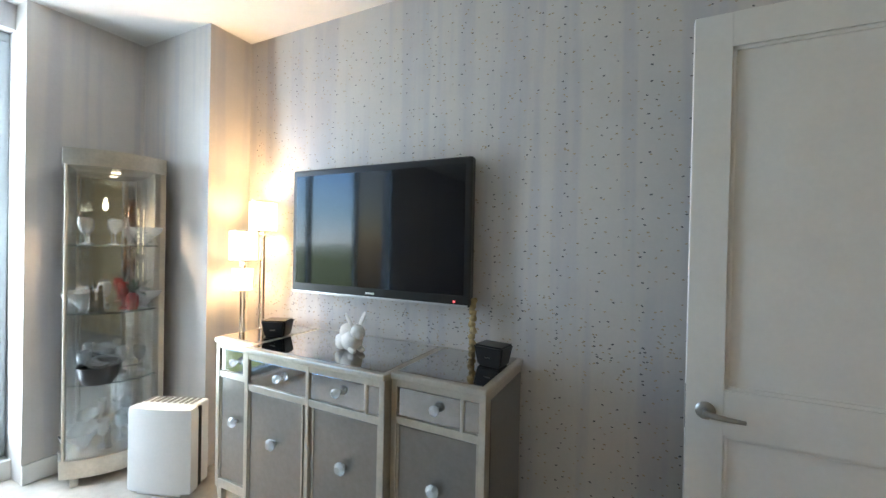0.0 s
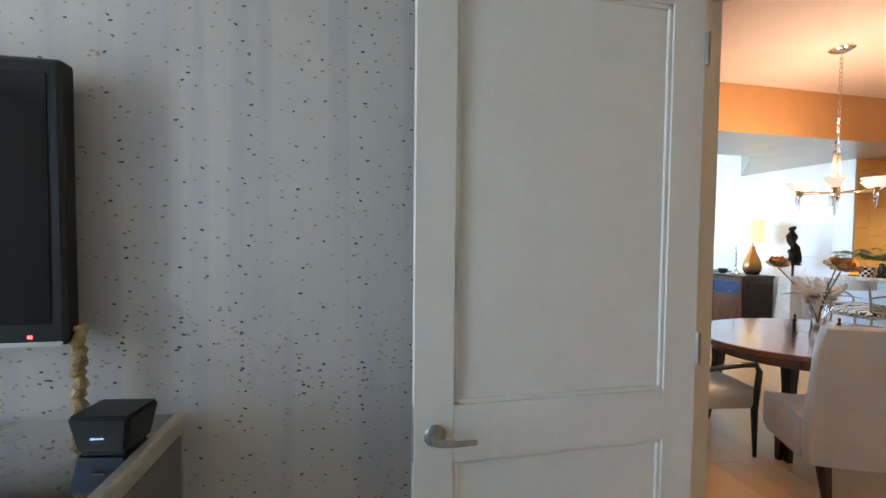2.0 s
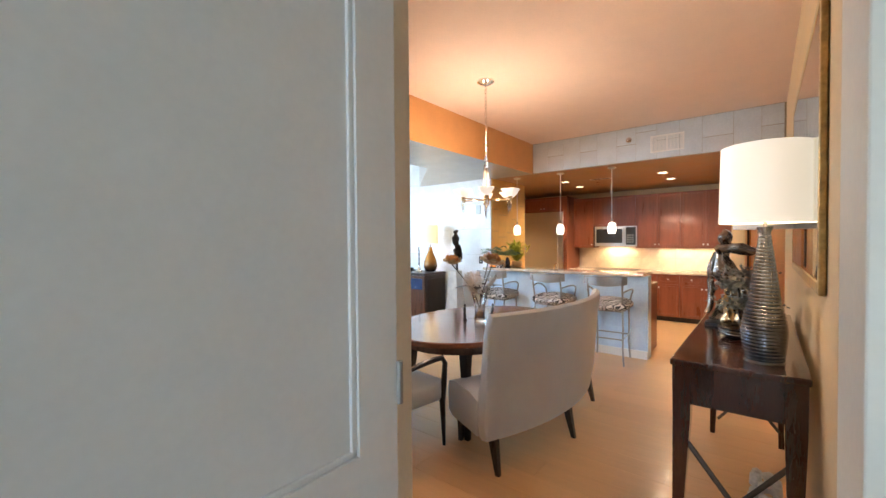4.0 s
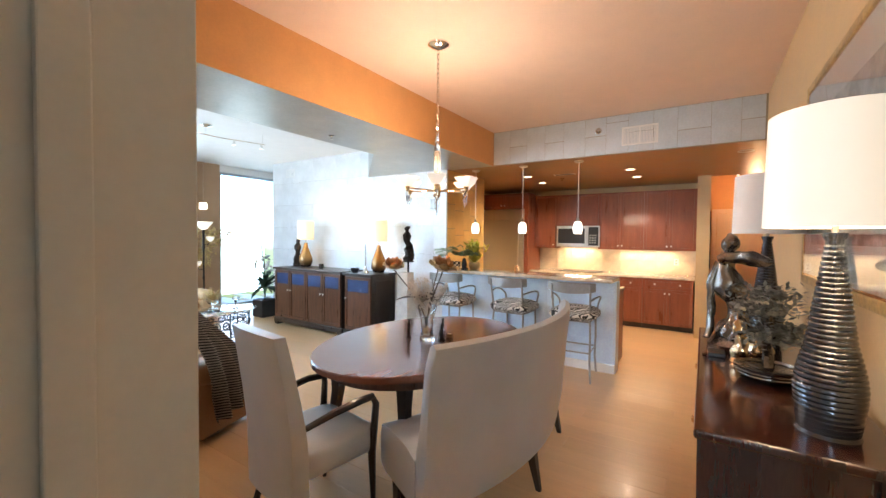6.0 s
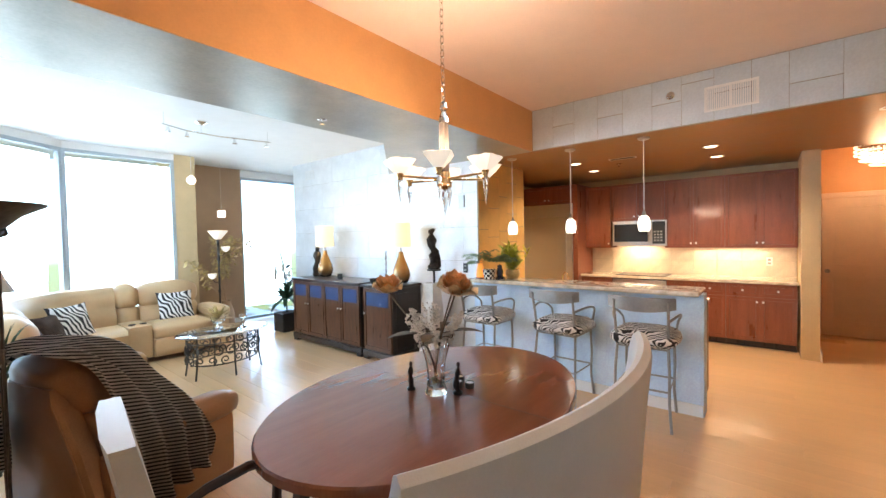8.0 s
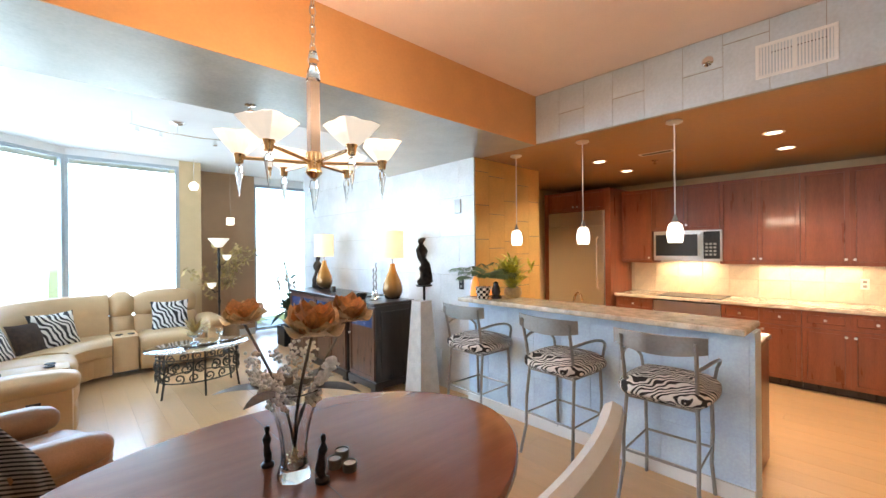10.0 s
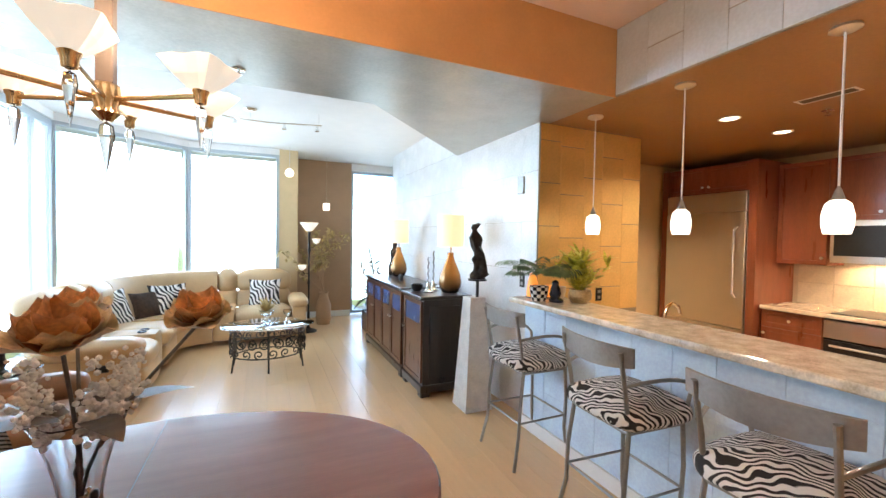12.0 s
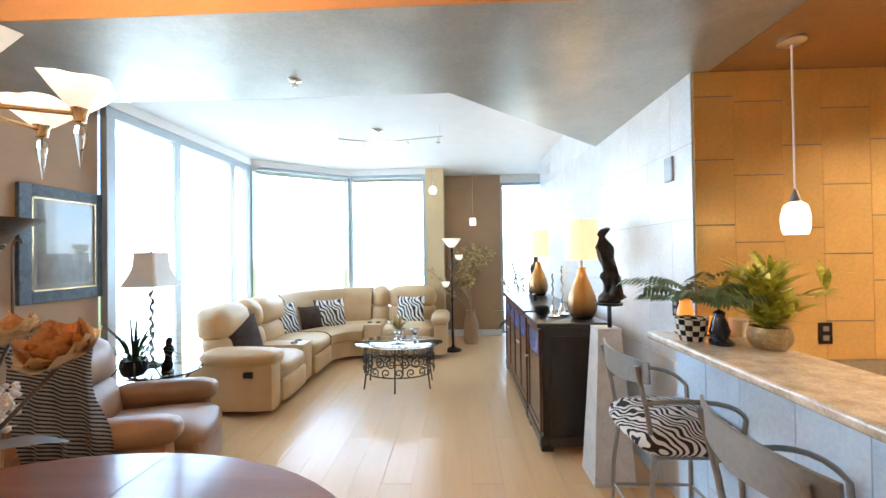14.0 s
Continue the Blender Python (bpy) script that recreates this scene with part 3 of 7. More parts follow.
def upper_cabinet(y0, y1, z0=1.325, z1=2.36, doors=2, x=8.76):
    root = thing("wall_cabinet", "cherry wood wall cabinet with framed doors and steel knobs", "cabinet", (0, 0, 0), group="kitchen wall cabinets")
    part("body", box(x, y0 + 0.001, z0, 9.098, y1 - 0.001, z1), M_cherry, root)
    w = (y1 - y0) / doors
    for i in range(doors):
        a, c = y0 + i * w + 0.003, y0 + (i + 1) * w - 0.003
        ky = c - 0.03 if i % 2 == 0 and doors == 2 else a + 0.03
        shaker(M_cherry, root, x, a, c, z0 + 0.004, z1 - 0.004, ky, z0 + 0.07)
    return root


upper_cabinet(1.455, 2.24)
upper_cabinet(2.24, 3.0)
upper_cabinet(3.0, 3.80, z0=1.76)
upper_cabinet(3.80, 4.22, doors=1)
for y0, y1 in ((1.47, 2.21), (2.21, 2.93), (3.70, 4.20)):
    root = thing("base_cabinet", "cherry wood base cabinet with drawer and doors", "cabinet", (0, 0, 0), group="kitchen base cabinets")
    part("body", box(8.49, y0 + 0.001, 0.09, 9.098, y1 - 0.001, 0.86), M_cherry, root)
    part("toe_kick", box(8.55, y0 + 0.001, 0, 9.098, y1 - 0.001, 0.09), M_espresso, root)
    n = 2 if y1 - y0 > 0.6 else 1
    w = (y1 - y0) / n
    for i in range(n):
        a, c = y0 + i * w + 0.003, y0 + (i + 1) * w - 0.003
        shaker(M_cherry, root, 8.49, a, c, 0.10, 0.68, c - 0.03 if i == 0 else a + 0.03, 0.62)
        shaker(M_cherry, root, 8.49, a, c, 0.69, 0.855, (a + c) / 2, 0.77, "drawer")
area_lamp("undercabinet_light", (8.92, 3.40, 1.352), (8.92, 3.40, 0), 0.10, 0.5, 10, (1.0, 0.66, 0.36))
area_lamp("undercabinet_light", (8.92, 2.2, 1.318), (8.92, 2.2, 0), 0.10, 0.9, 9, (1.0, 0.72, 0.44))
tagged(part("kitchen_worktop", box(8.45, 1.455, 0.86, 9.098, 4.21, 0.90, 0.006), M_granite), "beige granite worktop along the kitchen wall", "worktop")

oven = thing("oven", "built-in stainless steel oven under the worktop", "oven")
part("body", box(8.50, 2.93, 0.05, 9.09, 3.70, 0.858), M_black, oven)
part("front", box(8.47, 2.94, 0.10, 8.50, 3.69, 0.66, 0.004), M_black, oven)
part("control_strip", box(8.465, 2.94, 0.68, 8.50, 3.69, 0.84, 0.004), M_steel, oven)
part("handle", tube([(8.43, 3.0, 0.62), (8.43, 3.63, 0.62)], 0.010), M_steel, oven)
hob = thing("cooktop", "black glass cooktop set in the worktop", "cooktop", (8.75, 3.3, 0.90))
part("glass", box(-0.24, -0.36, 0, 0.24, 0.36, 0.008, 0.003), M_black, hob)

mw = thing("microwave", "stainless steel over-the-range microwave with dark glass door", "microwave")
part("body", box(8.70, 2.97, 1.36, 9.09, 3.76, 1.755), M_steel, mw)
part("door", box(8.675, 3.17, 1.39, 8.70, 3.755, 1.735, 0.004), M_steel, mw)
part("window", box(8.670, 3.225, 1.425, 8.676, 3.725, 1.705, 0.002), M_black, mw, "dark glass window")
part("control_panel", box(8.676, 2.985, 1.39, 8.70, 3.16, 1.735, 0.004), M_black, mw)
part("handle", tube([(8.655, 3.20, 1.42), (8.64, 3.20, 1.45), (8.64, 3.20, 1.68), (8.655, 3.20, 1.71)], 0.009), M_steel, mw)
for i in range(4):
    for j in range(3):
        part("button", box(8.672, 3.02 + j * 0.045, 1.43 + i * 0.045, 8.677, 3.05 + j * 0.045, 1.455 + i * 0.045), M_pewter, mw)

fr = thing("refrigerator", "built-in stainless steel refrigerator with long bar handles", "refrigerator")
part("body", box(8.40, 4.31, 0.08, 9.09, 5.22, 2.085), M_steel, fr)
part("kick", box(8.45, 4.31, 0.0, 9.09, 5.22, 0.08), M_black, fr)
part("grille_panel", box(8.365, 4.315, 1.87, 8.40, 5.215, 2.075, 0.006), M_steel, fr)
part("door", box(8.36, 4.315, 0.62, 8.40, 5.215, 1.86, 0.006), M_steel, fr)
part("freezer_drawer", box(8.36, 4.315, 0.10, 8.40, 5.215, 0.612, 0.006), M_steel, fr)
part("drawer_handle", tube([(8.36, 4.45, 0.54), (8.31, 4.47, 0.54), (8.31, 5.06, 0.54), (8.36, 5.08, 0.54)], 0.012), M_steel, fr)
for y in (4.40,):
    part("handle", tube([(8.36, y, 0.95), (8.305, y, 0.99), (8.305, y, 1.66), (8.36, y, 1.70)], 0.012), M_steel, fr)
sur = thing("refrigerator_surround", "cherry wood tall panel and bridge cabinet round the refrigerator", "cabinet")
part("side_panel", box(8.38, 4.225, 0, 9.098, 4.305, 2.40, 0.003), M_cherry, sur)
part("side_panel", box(8.38, 5.225, 0, 9.098, 5.30, 2.40, 0.003), M_cherry, sur)
part("bridge_body", box(8.42, 4.305, 2.09, 9.098, 5.225, 2.40), M_cherry, sur)
shaker(M_cherry, sur, 8.42, 4.31, 4.762, 2.10, 2.392, 4.73, 2.16)
shaker(M_cherry, sur, 8.42, 4.766, 5.22, 2.10, 2.392, 4.80, 2.16)

# Backsplash slabs
bs = tagged(part("wall_backsplash", box(9.086, 1.46, 0.90, 9.098, 4.22, 1.345), M_grout), "cream stone tile backsplash", "wall", kind="structure")
slab = box(-0.006, -0.148, -0.108, 0.0, 0.148, 0.108, 0.002, 1)
slab_me = part("tile", slab, M_backsplash, bs)
slab_me.location = (9.086, 1.61, 1.012)
for i in range(9):
    for j in range(2):
        if i or j:
            o = new("tile", slab_me.data)
            o.parent = bs
            o.location = (9.086, 1.61 + 0.302 * i, 1.012 + 0.222 * j)

# ---- sideboards ----
def blue_mat():
    return material("smoky_blue_glass", (0.035, 0.065, 0.16), 0.25, vary=0.2, bump=0.02)


M_blue = blue_mat()


def sideboard(y0, y1, h, doors, label, x0=5.13, x1=5.66):
    root = thing("sideboard", label, "sideboard")
    part("carcass", box(x0 + 0.02, y0 + 0.02, 0.10, x1, y1 - 0.02, h - 0.035, 0.004), M_espresso, root)
    part("top", box(x0 - 0.02, y0, h - 0.035, x1, y1, h, 0.008), M_espresso, root)
    part("base", box(x0 - 0.005, y0 + 0.002, 0.045, x1, y1 - 0.002, 0.12, 0.008), M_espresso, root)
    for yy in (y0 + 0.06, y1 - 0.06):
        for xx in (x0 + 0.05, x1 - 0.06):
            part("foot", box(xx - 0.05, yy - 0.05, 0, xx + 0.05, yy + 0.05, 0.05, 0.012), M_espresso, root)
    w = (y1 - y0 - 0.06) / doors
    for i in range(doors):
        a, c = y0 + 0.03 + i * w + 0.004, y0 + 0.03 + (i + 1) * w - 0.004
        d = shaker(M_espresso_red, root, x0 + 0.02, a, c, 0.14, h - 0.05, a + 0.03 if i % 2 else c - 0.03, h * 0.62)
        part("blue_panel", box(x0 + 0.006, a + 0.05, h - 0.27, x0 + 0.011, c - 0.05, h - 0.095), M_blue, d, "smoky blue inset panel")
    # Side face panel on the near end
    part("end_panel", box(x0 + 0.08, y0 + 0.012, 0.18, x1 - 0.07, y0 + 0.021, h - 0.10, 0.003), M_espresso, root)
    return root


sideboard(5.88, 7.55, 0.98, 4, "long espresso wood sideboard with blue inset panels")
sideboard(5.27, 5.85, 0.97, 1, "small espresso wood cabinet with blue inset panel", 5.13, 5.66)

# ---- bar stools ----
def bar_stool():
    root = thing("bar_stool", "pewter metal bar stool with zebra-print cushion", "bar stool", group="bar stools")
    R = 0.011
    # local: back towards -x, seat towards +x
    legs = (((-0.25, -0.22, 0), (-0.17, -0.19, 0.63)), ((-0.25, 0.22, 0), (-0.17, 0.19, 0.63)), ((0.21, -0.20, 0), (0.18, -0.19, 0.63)), ((0.21, 0.20, 0), (0.18, 0.19, 0.63)))
    for a, c in legs:
        mid = [tuple(p + (q - p) * t for p, q in zip(a, c)) for t in (0, 0.33, 0.66, 1)]
        mid[1] = (mid[1][0] * 0.92, mid[1][1] * 0.95, mid[1][2])
        part("leg", tube(mid, R, 8), M_pewter, root, smooth=True)
    part("seat_frame", tube([(-0.17, -0.19, 0.63), (0.18, -0.19, 0.63), (0.18, 0.19, 0.63), (-0.17, 0.19, 0.63)], 0.011, 8, closed=True), M_pewter, root)
    part("footrest", tube([(-0.20, -0.195, 0.30), (0.19, -0.19, 0.30), (0.19, 0.19, 0.30), (-0.20, 0.195, 0.30)], 0.008, 8, closed=True), M_pewter, root)
    cu = cushion(-0.215, -0.23, 0.635, 0.225, 0.23, 0.745, 0.035, 0.05)
    part("cushion", cu, M_zebra, root, "zebra-print seat cushion", True)
    for s in (-1, 1):
        part("back_post", tube([(-0.17, 0.19 * s, 0.63), (-0.20, 0.195 * s, 0.82), (-0.245, 0.20 * s, 1.02)], 0.011, 8), M_pewter, root, smooth=True)
        arm = bezier((-0.21, 0.20 * s, 0.86), (-0.05, 0.26 * s, 0.90), (0.14, 0.27 * s, 0.90), (0.19, 0.22 * s, 0.80), 9) + [(0.18, 0.19 * s, 0.63)]
        part("armrest", tube(arm, 0.010, 8), M_pewter, root, smooth=True)
    # curved crest plate
    rows = []
    for i in range(13):
        y = -0.25 + 0.5 * i / 12
        x = -0.262 + 0.055 * (y / 0.25) ** 2
        lo, hi = 0.93 + 0.028 * (y / 0.25) ** 2, 1.045
        rows.append([(x, y, lo), (x - 0.006, y, lo), (x - 0.012, y, hi), (x - 0.004, y, hi + 0.003)])
    part("backrest", loft(rows), M_pewter, root, smooth=True)
    return root


s1 = bar_stool()
s1.matrix_basis = pose(5.52, 4.15, 0)
copy_thing(s1, pose(5.50, 3.27, 0, 0, 0, -3))
copy_thing(s1, pose(5.48, 2.54, 0, 0, 0, 3))

# ---- pedestal ----
ped = thing("pedestal", "tapered white stone pedestal", "pedestal", (5.51, 4.96, 0))
part("shaft", loft([[(dx * r, dy * r, z) for dx, dy in ((-1, -1), (1, -1), (1, 1), (-1, 1))] for r, z in ((0.13, 0.03), (0.075, 0.985))]), material("white_stone", (0.66, 0.64, 0.60), 0.5, vary=0.12, scale=10, bump=0.06), ped)
part("foot", box(-0.135, -0.135, 0, 0.135, 0.135, 0.03, 0.004), bpy.data.materials["white_stone"], ped)
part("cap", box(-0.078, -0.078, 0.985, 0.078, 0.078, 1.0, 0.004), bpy.data.materials["white_stone"], ped)

# ---- pendants ----
def pendant(x, y):
    root = thing("pendant_lamp", "lit opal glass pendant lamp on a thin cord", "pendant lamp", (x, y, DROP), group="bar pendants")
    part("canopy", lathe([(0, 0), (0.055, 0), (0.058, -0.012), (0.04, -0.022), (0.0, -0.024)], 20), M_steel, root, smooth=True)
    part("cord", tube([(0, 0, -0.02), (0, 0, -0.73)], 0.005, 6), M_trim, root)
    part("cap", lathe([(0.004, -0.70), (0.012, -0.72), (0.026, -0.765), (0.0, -0.766)], 16), M_pewter, root, smooth=True)
    part("shade", lathe([(0.024, -0.762), (0.045, -0.78), (0.056, -0.83), (0.055, -0.88), (0.046, -0.915), (0.0, -0.915)], 20), M_pendant, root, "lit white opal glass shade", True)
    return root


for y in (4.155, 3.43, 2.69):
    pendant(6.11, y)

# ---- living room ----
def moved(bm, m):
    bmesh.ops.transform(bm, matrix=m, verts=bm.verts[:])
    return bm


def lean(bm, z0, k):
    for v in bm.verts:
        if v.co.z > z0:
            v.co.y += (v.co.z - z0) * k
    return bm


def sofa():
    root = thing("sectional_sofa", "large cream leather reclining sectional sofa along the windows", "sofa")
    L = M_leather_cream

    def seat(x, y, ang, w, console=False):
        m = Matrix.Translation((x, y, 0)) @ Matrix.Rotation(radians(ang), 4, "Z")
        h = w / 2
        if console:
            part("console", moved(cushion(-h, 0.02, 0.06, h, 0.60, 0.50, 0.01, 0.03, 4), m), L, root, "padded leather console", True)
            for s in (-0.06, 0.06):
                part("cup_holder", moved(lathe([(0.0, 0.508), (0.034, 0.508), (0.036, 0.512), (0.04, 0.513), (0.04, 0.503)], 14), m @ Matrix.Translation((s, 0.16, 0))), M_black, root)
        else:
            part("base", moved(cushion(-h, 0.03, 0.05, h, 0.86, 0.32, 0.0, 0.02, 3), m), L, root, "", True)
            part("seat_cushion", moved(cushion(-h + 0.004, -0.01, 0.27, h - 0.004, 0.64, 0.47, 0.03, 0.07, 7), m), L, root, "", True)
            part("footrest_panel", moved(cushion(-h + 0.01, -0.02, 0.07, h - 0.01, 0.06, 0.30, 0.012, 0.025, 5), m), L, root, "", True)
        part("back_lower", moved(lean(cushion(-h + 0.004, 0.55, 0.40, h - 0.004, 0.80, 0.70, 0.03, 0.07, 6), 0.4, 0.2), m), L, root, "", True)
        part("back_upper", moved(lean(cushion(-h + 0.004, 0.57, 0.66, h - 0.004, 0.86, 0.97, 0.04, 0.08, 6), 0.4, 0.1), m), L, root, "", True)

    seat(2.78, 6.40, 90, 0.60)
    seat(2.78, 6.84, 90, 0.28, True)
    seat(2.78, 7.29, 90, 0.62)
    seat(3.265, 7.95, 0, 0.27, True)
    seat(3.765, 7.95, 0, 0.73)
    cx, cy = 3.13, 7.60

    def arcs(prof, n=10):
        rows = []
        for i in range(n + 1):
            t = radians(180 - 90 * i / n)
            rows.append([(cx + (0.35 + d) * math.cos(t), cy + (0.35 + d) * math.sin(t), z) for d, z in prof])
        return loft(rows)
    part("corner_base", arcs([(0.03, 0.05), (0.03, 0.31), (0.82, 0.31), (0.82, 0.05)]), L, root)
    part("corner_seat", arcs([(0.02, 0.27), (-0.01, 0.31), (-0.01, 0.41), (0.05, 0.465), (0.2, 0.485), (0.6, 0.47), (0.64, 0.30)]), L, root, "", True)
    part("corner_back", arcs([(0.56, 0.40), (0.55, 0.62), (0.60, 0.69), (0.60, 0.74), (0.63, 0.90), (0.70, 0.97), (0.82, 0.98), (0.90, 0.92), (0.87, 0.40)]), L, root, "", True)
    for m, lab in ((Matrix.Translation((2.78, 5.99, 0)) @ Matrix.Rotation(radians(90), 4, "Z"), 1), (Matrix.Translation((4.245, 7.95, 0)), 2)):
        part("arm_panel", moved(cushion(-0.10, 0.0, 0.05, 0.10, 0.84, 0.52, 0.0, 0.03, 4), m), L, root, "", True)
        part("arm_pad", moved(cushion(-0.125, -0.03, 0.47, 0.125, 0.70, 0.62, 0.015, 0.065, 6), m), L, root, "padded leather arm", True)
    lev = tube([(2.52, 5.884, 0.40), (2.60, 5.884, 0.40)], 0.03, 12)
    part("recliner_pull", lev, M_black, root, "oval black recliner pull")
    return root


sofa()


def pillow(at, rot, mat, label, size=0.42, thick=0.13, fur=False):
    b = bmesh.new()
    n = 12
    for s in (1, -1):
        g = [[b.verts.new(((i / n - 0.5) * size * (1 - 0.10 * (1 - (2 * j / n - 1) ** 2)), (j / n - 0.5) * size * (1 - 0.10 * (1 - (2 * i / n - 1) ** 2)), s * thick / 2 * ((1 - (2 * i / n - 1) ** 2) * (1 - (2 * j / n - 1) ** 2)) ** 0.45 + (0.006 * noise.noise((i * 0.5, j * 0.5, s)) if 0 < i < n and 0 < j < n else 0))) for j in range(n + 1)] for i in range(n + 1)]
        for i in range(n):
            for j in range(n):
                q = (g[i][j], g[i + 1][j], g[i + 1][j + 1], g[i][j + 1])
                b.faces.new(q if s > 0 else q[::-1])
    bmesh.ops.remove_doubles(b, verts=b.verts[:], dist=0.0005)
    ob = tagged(part("pillow", b, mat, None, "", True), label, "pillow", "sofa pillows")
    ob.matrix_basis = pose(*at, *rot)
    return ob


M_zebra_p = zebra("zebra_pillow_fabric", 115.0, warp=20.0, size=6.0, way=(0.9, 0.5, 0.2))
M_fur = material("dark_brown_fur", (0.066, 0.038, 0.026), 0.95, vary=0.5, scale=25, fine=260, bump=0.9, sheen=0.05)
pillow((2.20, 6.45, 0.62), (70, 0, 75), M_fur, "dark brown furry throw pillow on the cream sofa", 0.52, 0.19)
pillow((2.18, 7.52, 0.64), (68, 0, 62), M_zebra_p, "zebra-print throw pillow on the sofa corner", 0.47)
pillow((2.42, 7.86, 0.62), (68, 0, 48), M_fur, "small dark brown pillow in the sofa corner", 0.36, 0.12)
pillow((2.63, 8.06, 0.64), (68, 0, 32), M_zebra_p, "zebra-print throw pillow beside the brown one", 0.46)
pillow((3.78, 8.36, 0.65), (68, 0, -4), M_zebra_p, "zebra-print throw pillow at the sofa's end", 0.45)


def recliner():
    root = thing("recliner", "brown leather recliner chair standing on a round base", "armchair", (2.43, 4.70, 0), 17.5)
    L = M_leather_brown
    part("swivel_base", lathe([(0, 0), (0.30, 0), (0.31, 0.02), (0.28, 0.045), (0.06, 0.06), (0.06, 0.12), (0, 0.12)], 24), M_black, root, "dark round swivel base", True)
    part("body", cushion(-0.34, -0.28, 0.10, 0.36, 0.28, 0.34, 0.0, 0.03, 4), L, root, "", True)
    part("seat_cushion", cushion(-0.24, -0.26, 0.30, 0.46, 0.26, 0.47, 0.035, 0.07), L, root, "", True)
    part("footrest", cushion(0.40, -0.26, 0.09, 0.47, 0.26, 0.38, 0.015, 0.03, 5), L, root, "", True)
    for s in (-1, 1):
        part("arm_panel", cushion(-0.36, 0.365 * s - 0.075, 0.09, 0.35, 0.365 * s + 0.075, 0.50, 0.0, 0.03, 4), L, root, "", True)
        part("arm_pad", cushion(-0.28, 0.365 * s - 0.095, 0.45, 0.39, 0.365 * s + 0.095, 0.60, 0.015, 0.06, 6), L, root, "padded leather arm", True)
    for nm, z0, z1, w in (("back_lower", 0.42, 0.72, 0.27), ("back_upper", 0.70, 0.97, 0.285)):
        b = cushion(-0.36, -w, z0, -0.13, w, z1, 0.03, 0.07, 7)
        for v in b.verts:
            v.co.x -= (v.co.z - 0.42) * 0.16
        part(nm, b, L, root, "", True)
    rows = []
    for z, x, w in ((0.09, -0.37, 0.42), (0.12, -0.385, 0.43), (0.35, -0.40, 0.40), (0.58, -0.425, 0.34), (0.80, -0.45, 0.245), (0.86, -0.44, 0.21)):
        rows.append([(x, -w, z), (x - 0.022, -w * 0.93, z), (x - 0.030, 0, z), (x - 0.022, w * 0.93, z), (x, w, z), (x + 0.07, w * 0.97, z), (x + 0.07, -w * 0.97, z)])
    part("rear_panel", loft(rows), L, root, "stitched leather rear panel", True)
    for s in (-1, 1):
        part("seam", tube([(x - 0.024, s * w * 0.93, z) for z, x, w in ((0.12, -0.385, 0.43), (0.35, -0.40, 0.40), (0.58, -0.425, 0.34), (0.80, -0.45, 0.245))], 0.004, 5), L, root)
    return root


recliner()


def throw():
    """A knitted throw lying across the recliner's back: down behind on the far side, over the top, down the near arm."""
    keys = (((-0.475, 0.30, 0.40), (0, 0.24, -0.03)), ((-0.50, 0.27, 0.62), (0.0, 0.24, 0.0)), ((-0.53, 0.21, 0.84), (0.02, 0.24, 0.03)), ((-0.475, 0.10, 0.99), (0.10, 0.20, 0.03)),
            ((-0.39, -0.06, 1.02), (0.18, 0.12, 0.0)), ((-0.33, -0.22, 1.0), (0.21, 0.06, -0.03)), ((-0.23, -0.34, 0.87), (0.18, 0.02, -0.08)), ((-0.12, -0.44, 0.67), (0.21, -0.01, -0.06)),
            ((-0.06, -0.485, 0.48), (0.20, 0.0, -0.04)), ((-0.06, -0.50, 0.36), (0.19, 0.0, 0.0)), ((-0.05, -0.50, 0.25), (0.18, 0.0, 0.05)))
    C = [Vector(c) for c, _ in keys]
    W = [Vector(w) for _, w in keys]

    def smooth(P, f):
        k = min(int(f), len(P) - 2)
        t = f - k
        p0, p1, p2, p3 = P[max(k - 1, 0)], P[k], P[k + 1], P[min(k + 2, len(P) - 1)]
        return 0.5 * (2 * p1 + (p2 - p0) * t + (2 * p0 - 5 * p1 + 4 * p2 - p3) * t * t + (3 * p1 - p0 - 3 * p2 + p3) * t ** 3)
    b = bmesh.new()
    n, m = 84, 34
    rows = []
    for i in range(n + 1):
        f = (len(C) - 1) * i / n
        c, w = smooth(C, f), smooth(W, f)
        d = (smooth(C, min(f + 0.05, len(C) - 1)) - smooth(C, max(f - 0.05, 0))).normalized()
        out = d.cross(w).normalized()
        if out.dot(c - Vector((-0.2, 0, 0.55))) < 0:
            out = -out
        loose = 0.35 + 0.65 * min(1.0, abs(i / n - 0.42) / 0.35)
        row = []
        for j in range(m + 1):
            v = 2 * j / m - 1
            fold = (0.024 + 0.02 * max(0, i / n - 0.6) / 0.4) * math.sin(v * 11 + 1.6 * math.sin(f * 0.9)) + 0.016 * noise.noise((v * 3, f * 0.8, 5))
            row.append(b.verts.new(c + w * v * (1 + 0.05 * noise.noise((f, v, 1))) + out * (0.03 + fold * loose) + d * 0.02 * noise.noise((v * 4, 2, 8))))
        rows.append(row)
    for p, q in zip(rows, rows[1:]):
        for j in range(m):
            b.faces.new((p[j], q[j], q[j + 1], p[j + 1]))
    bmesh.ops.solidify(b, geom=b.faces[:], thickness=0.012)
    cloth = zebra("striped_knit_throw", 330.0, (0.018, 0.016, 0.016), (0.38, 0.34, 0.30), 9.0, (0.35, 0.30, 1.0), 4.0)
    ob = tagged(part("throw_blanket", b, cloth, None, "", True), "dark striped knitted throw draped over the recliner's back", "blanket")
    ob.matrix_basis = pose(2.43, 4.70, 0.0, 0, 0, 17.5)
    return ob


throw()


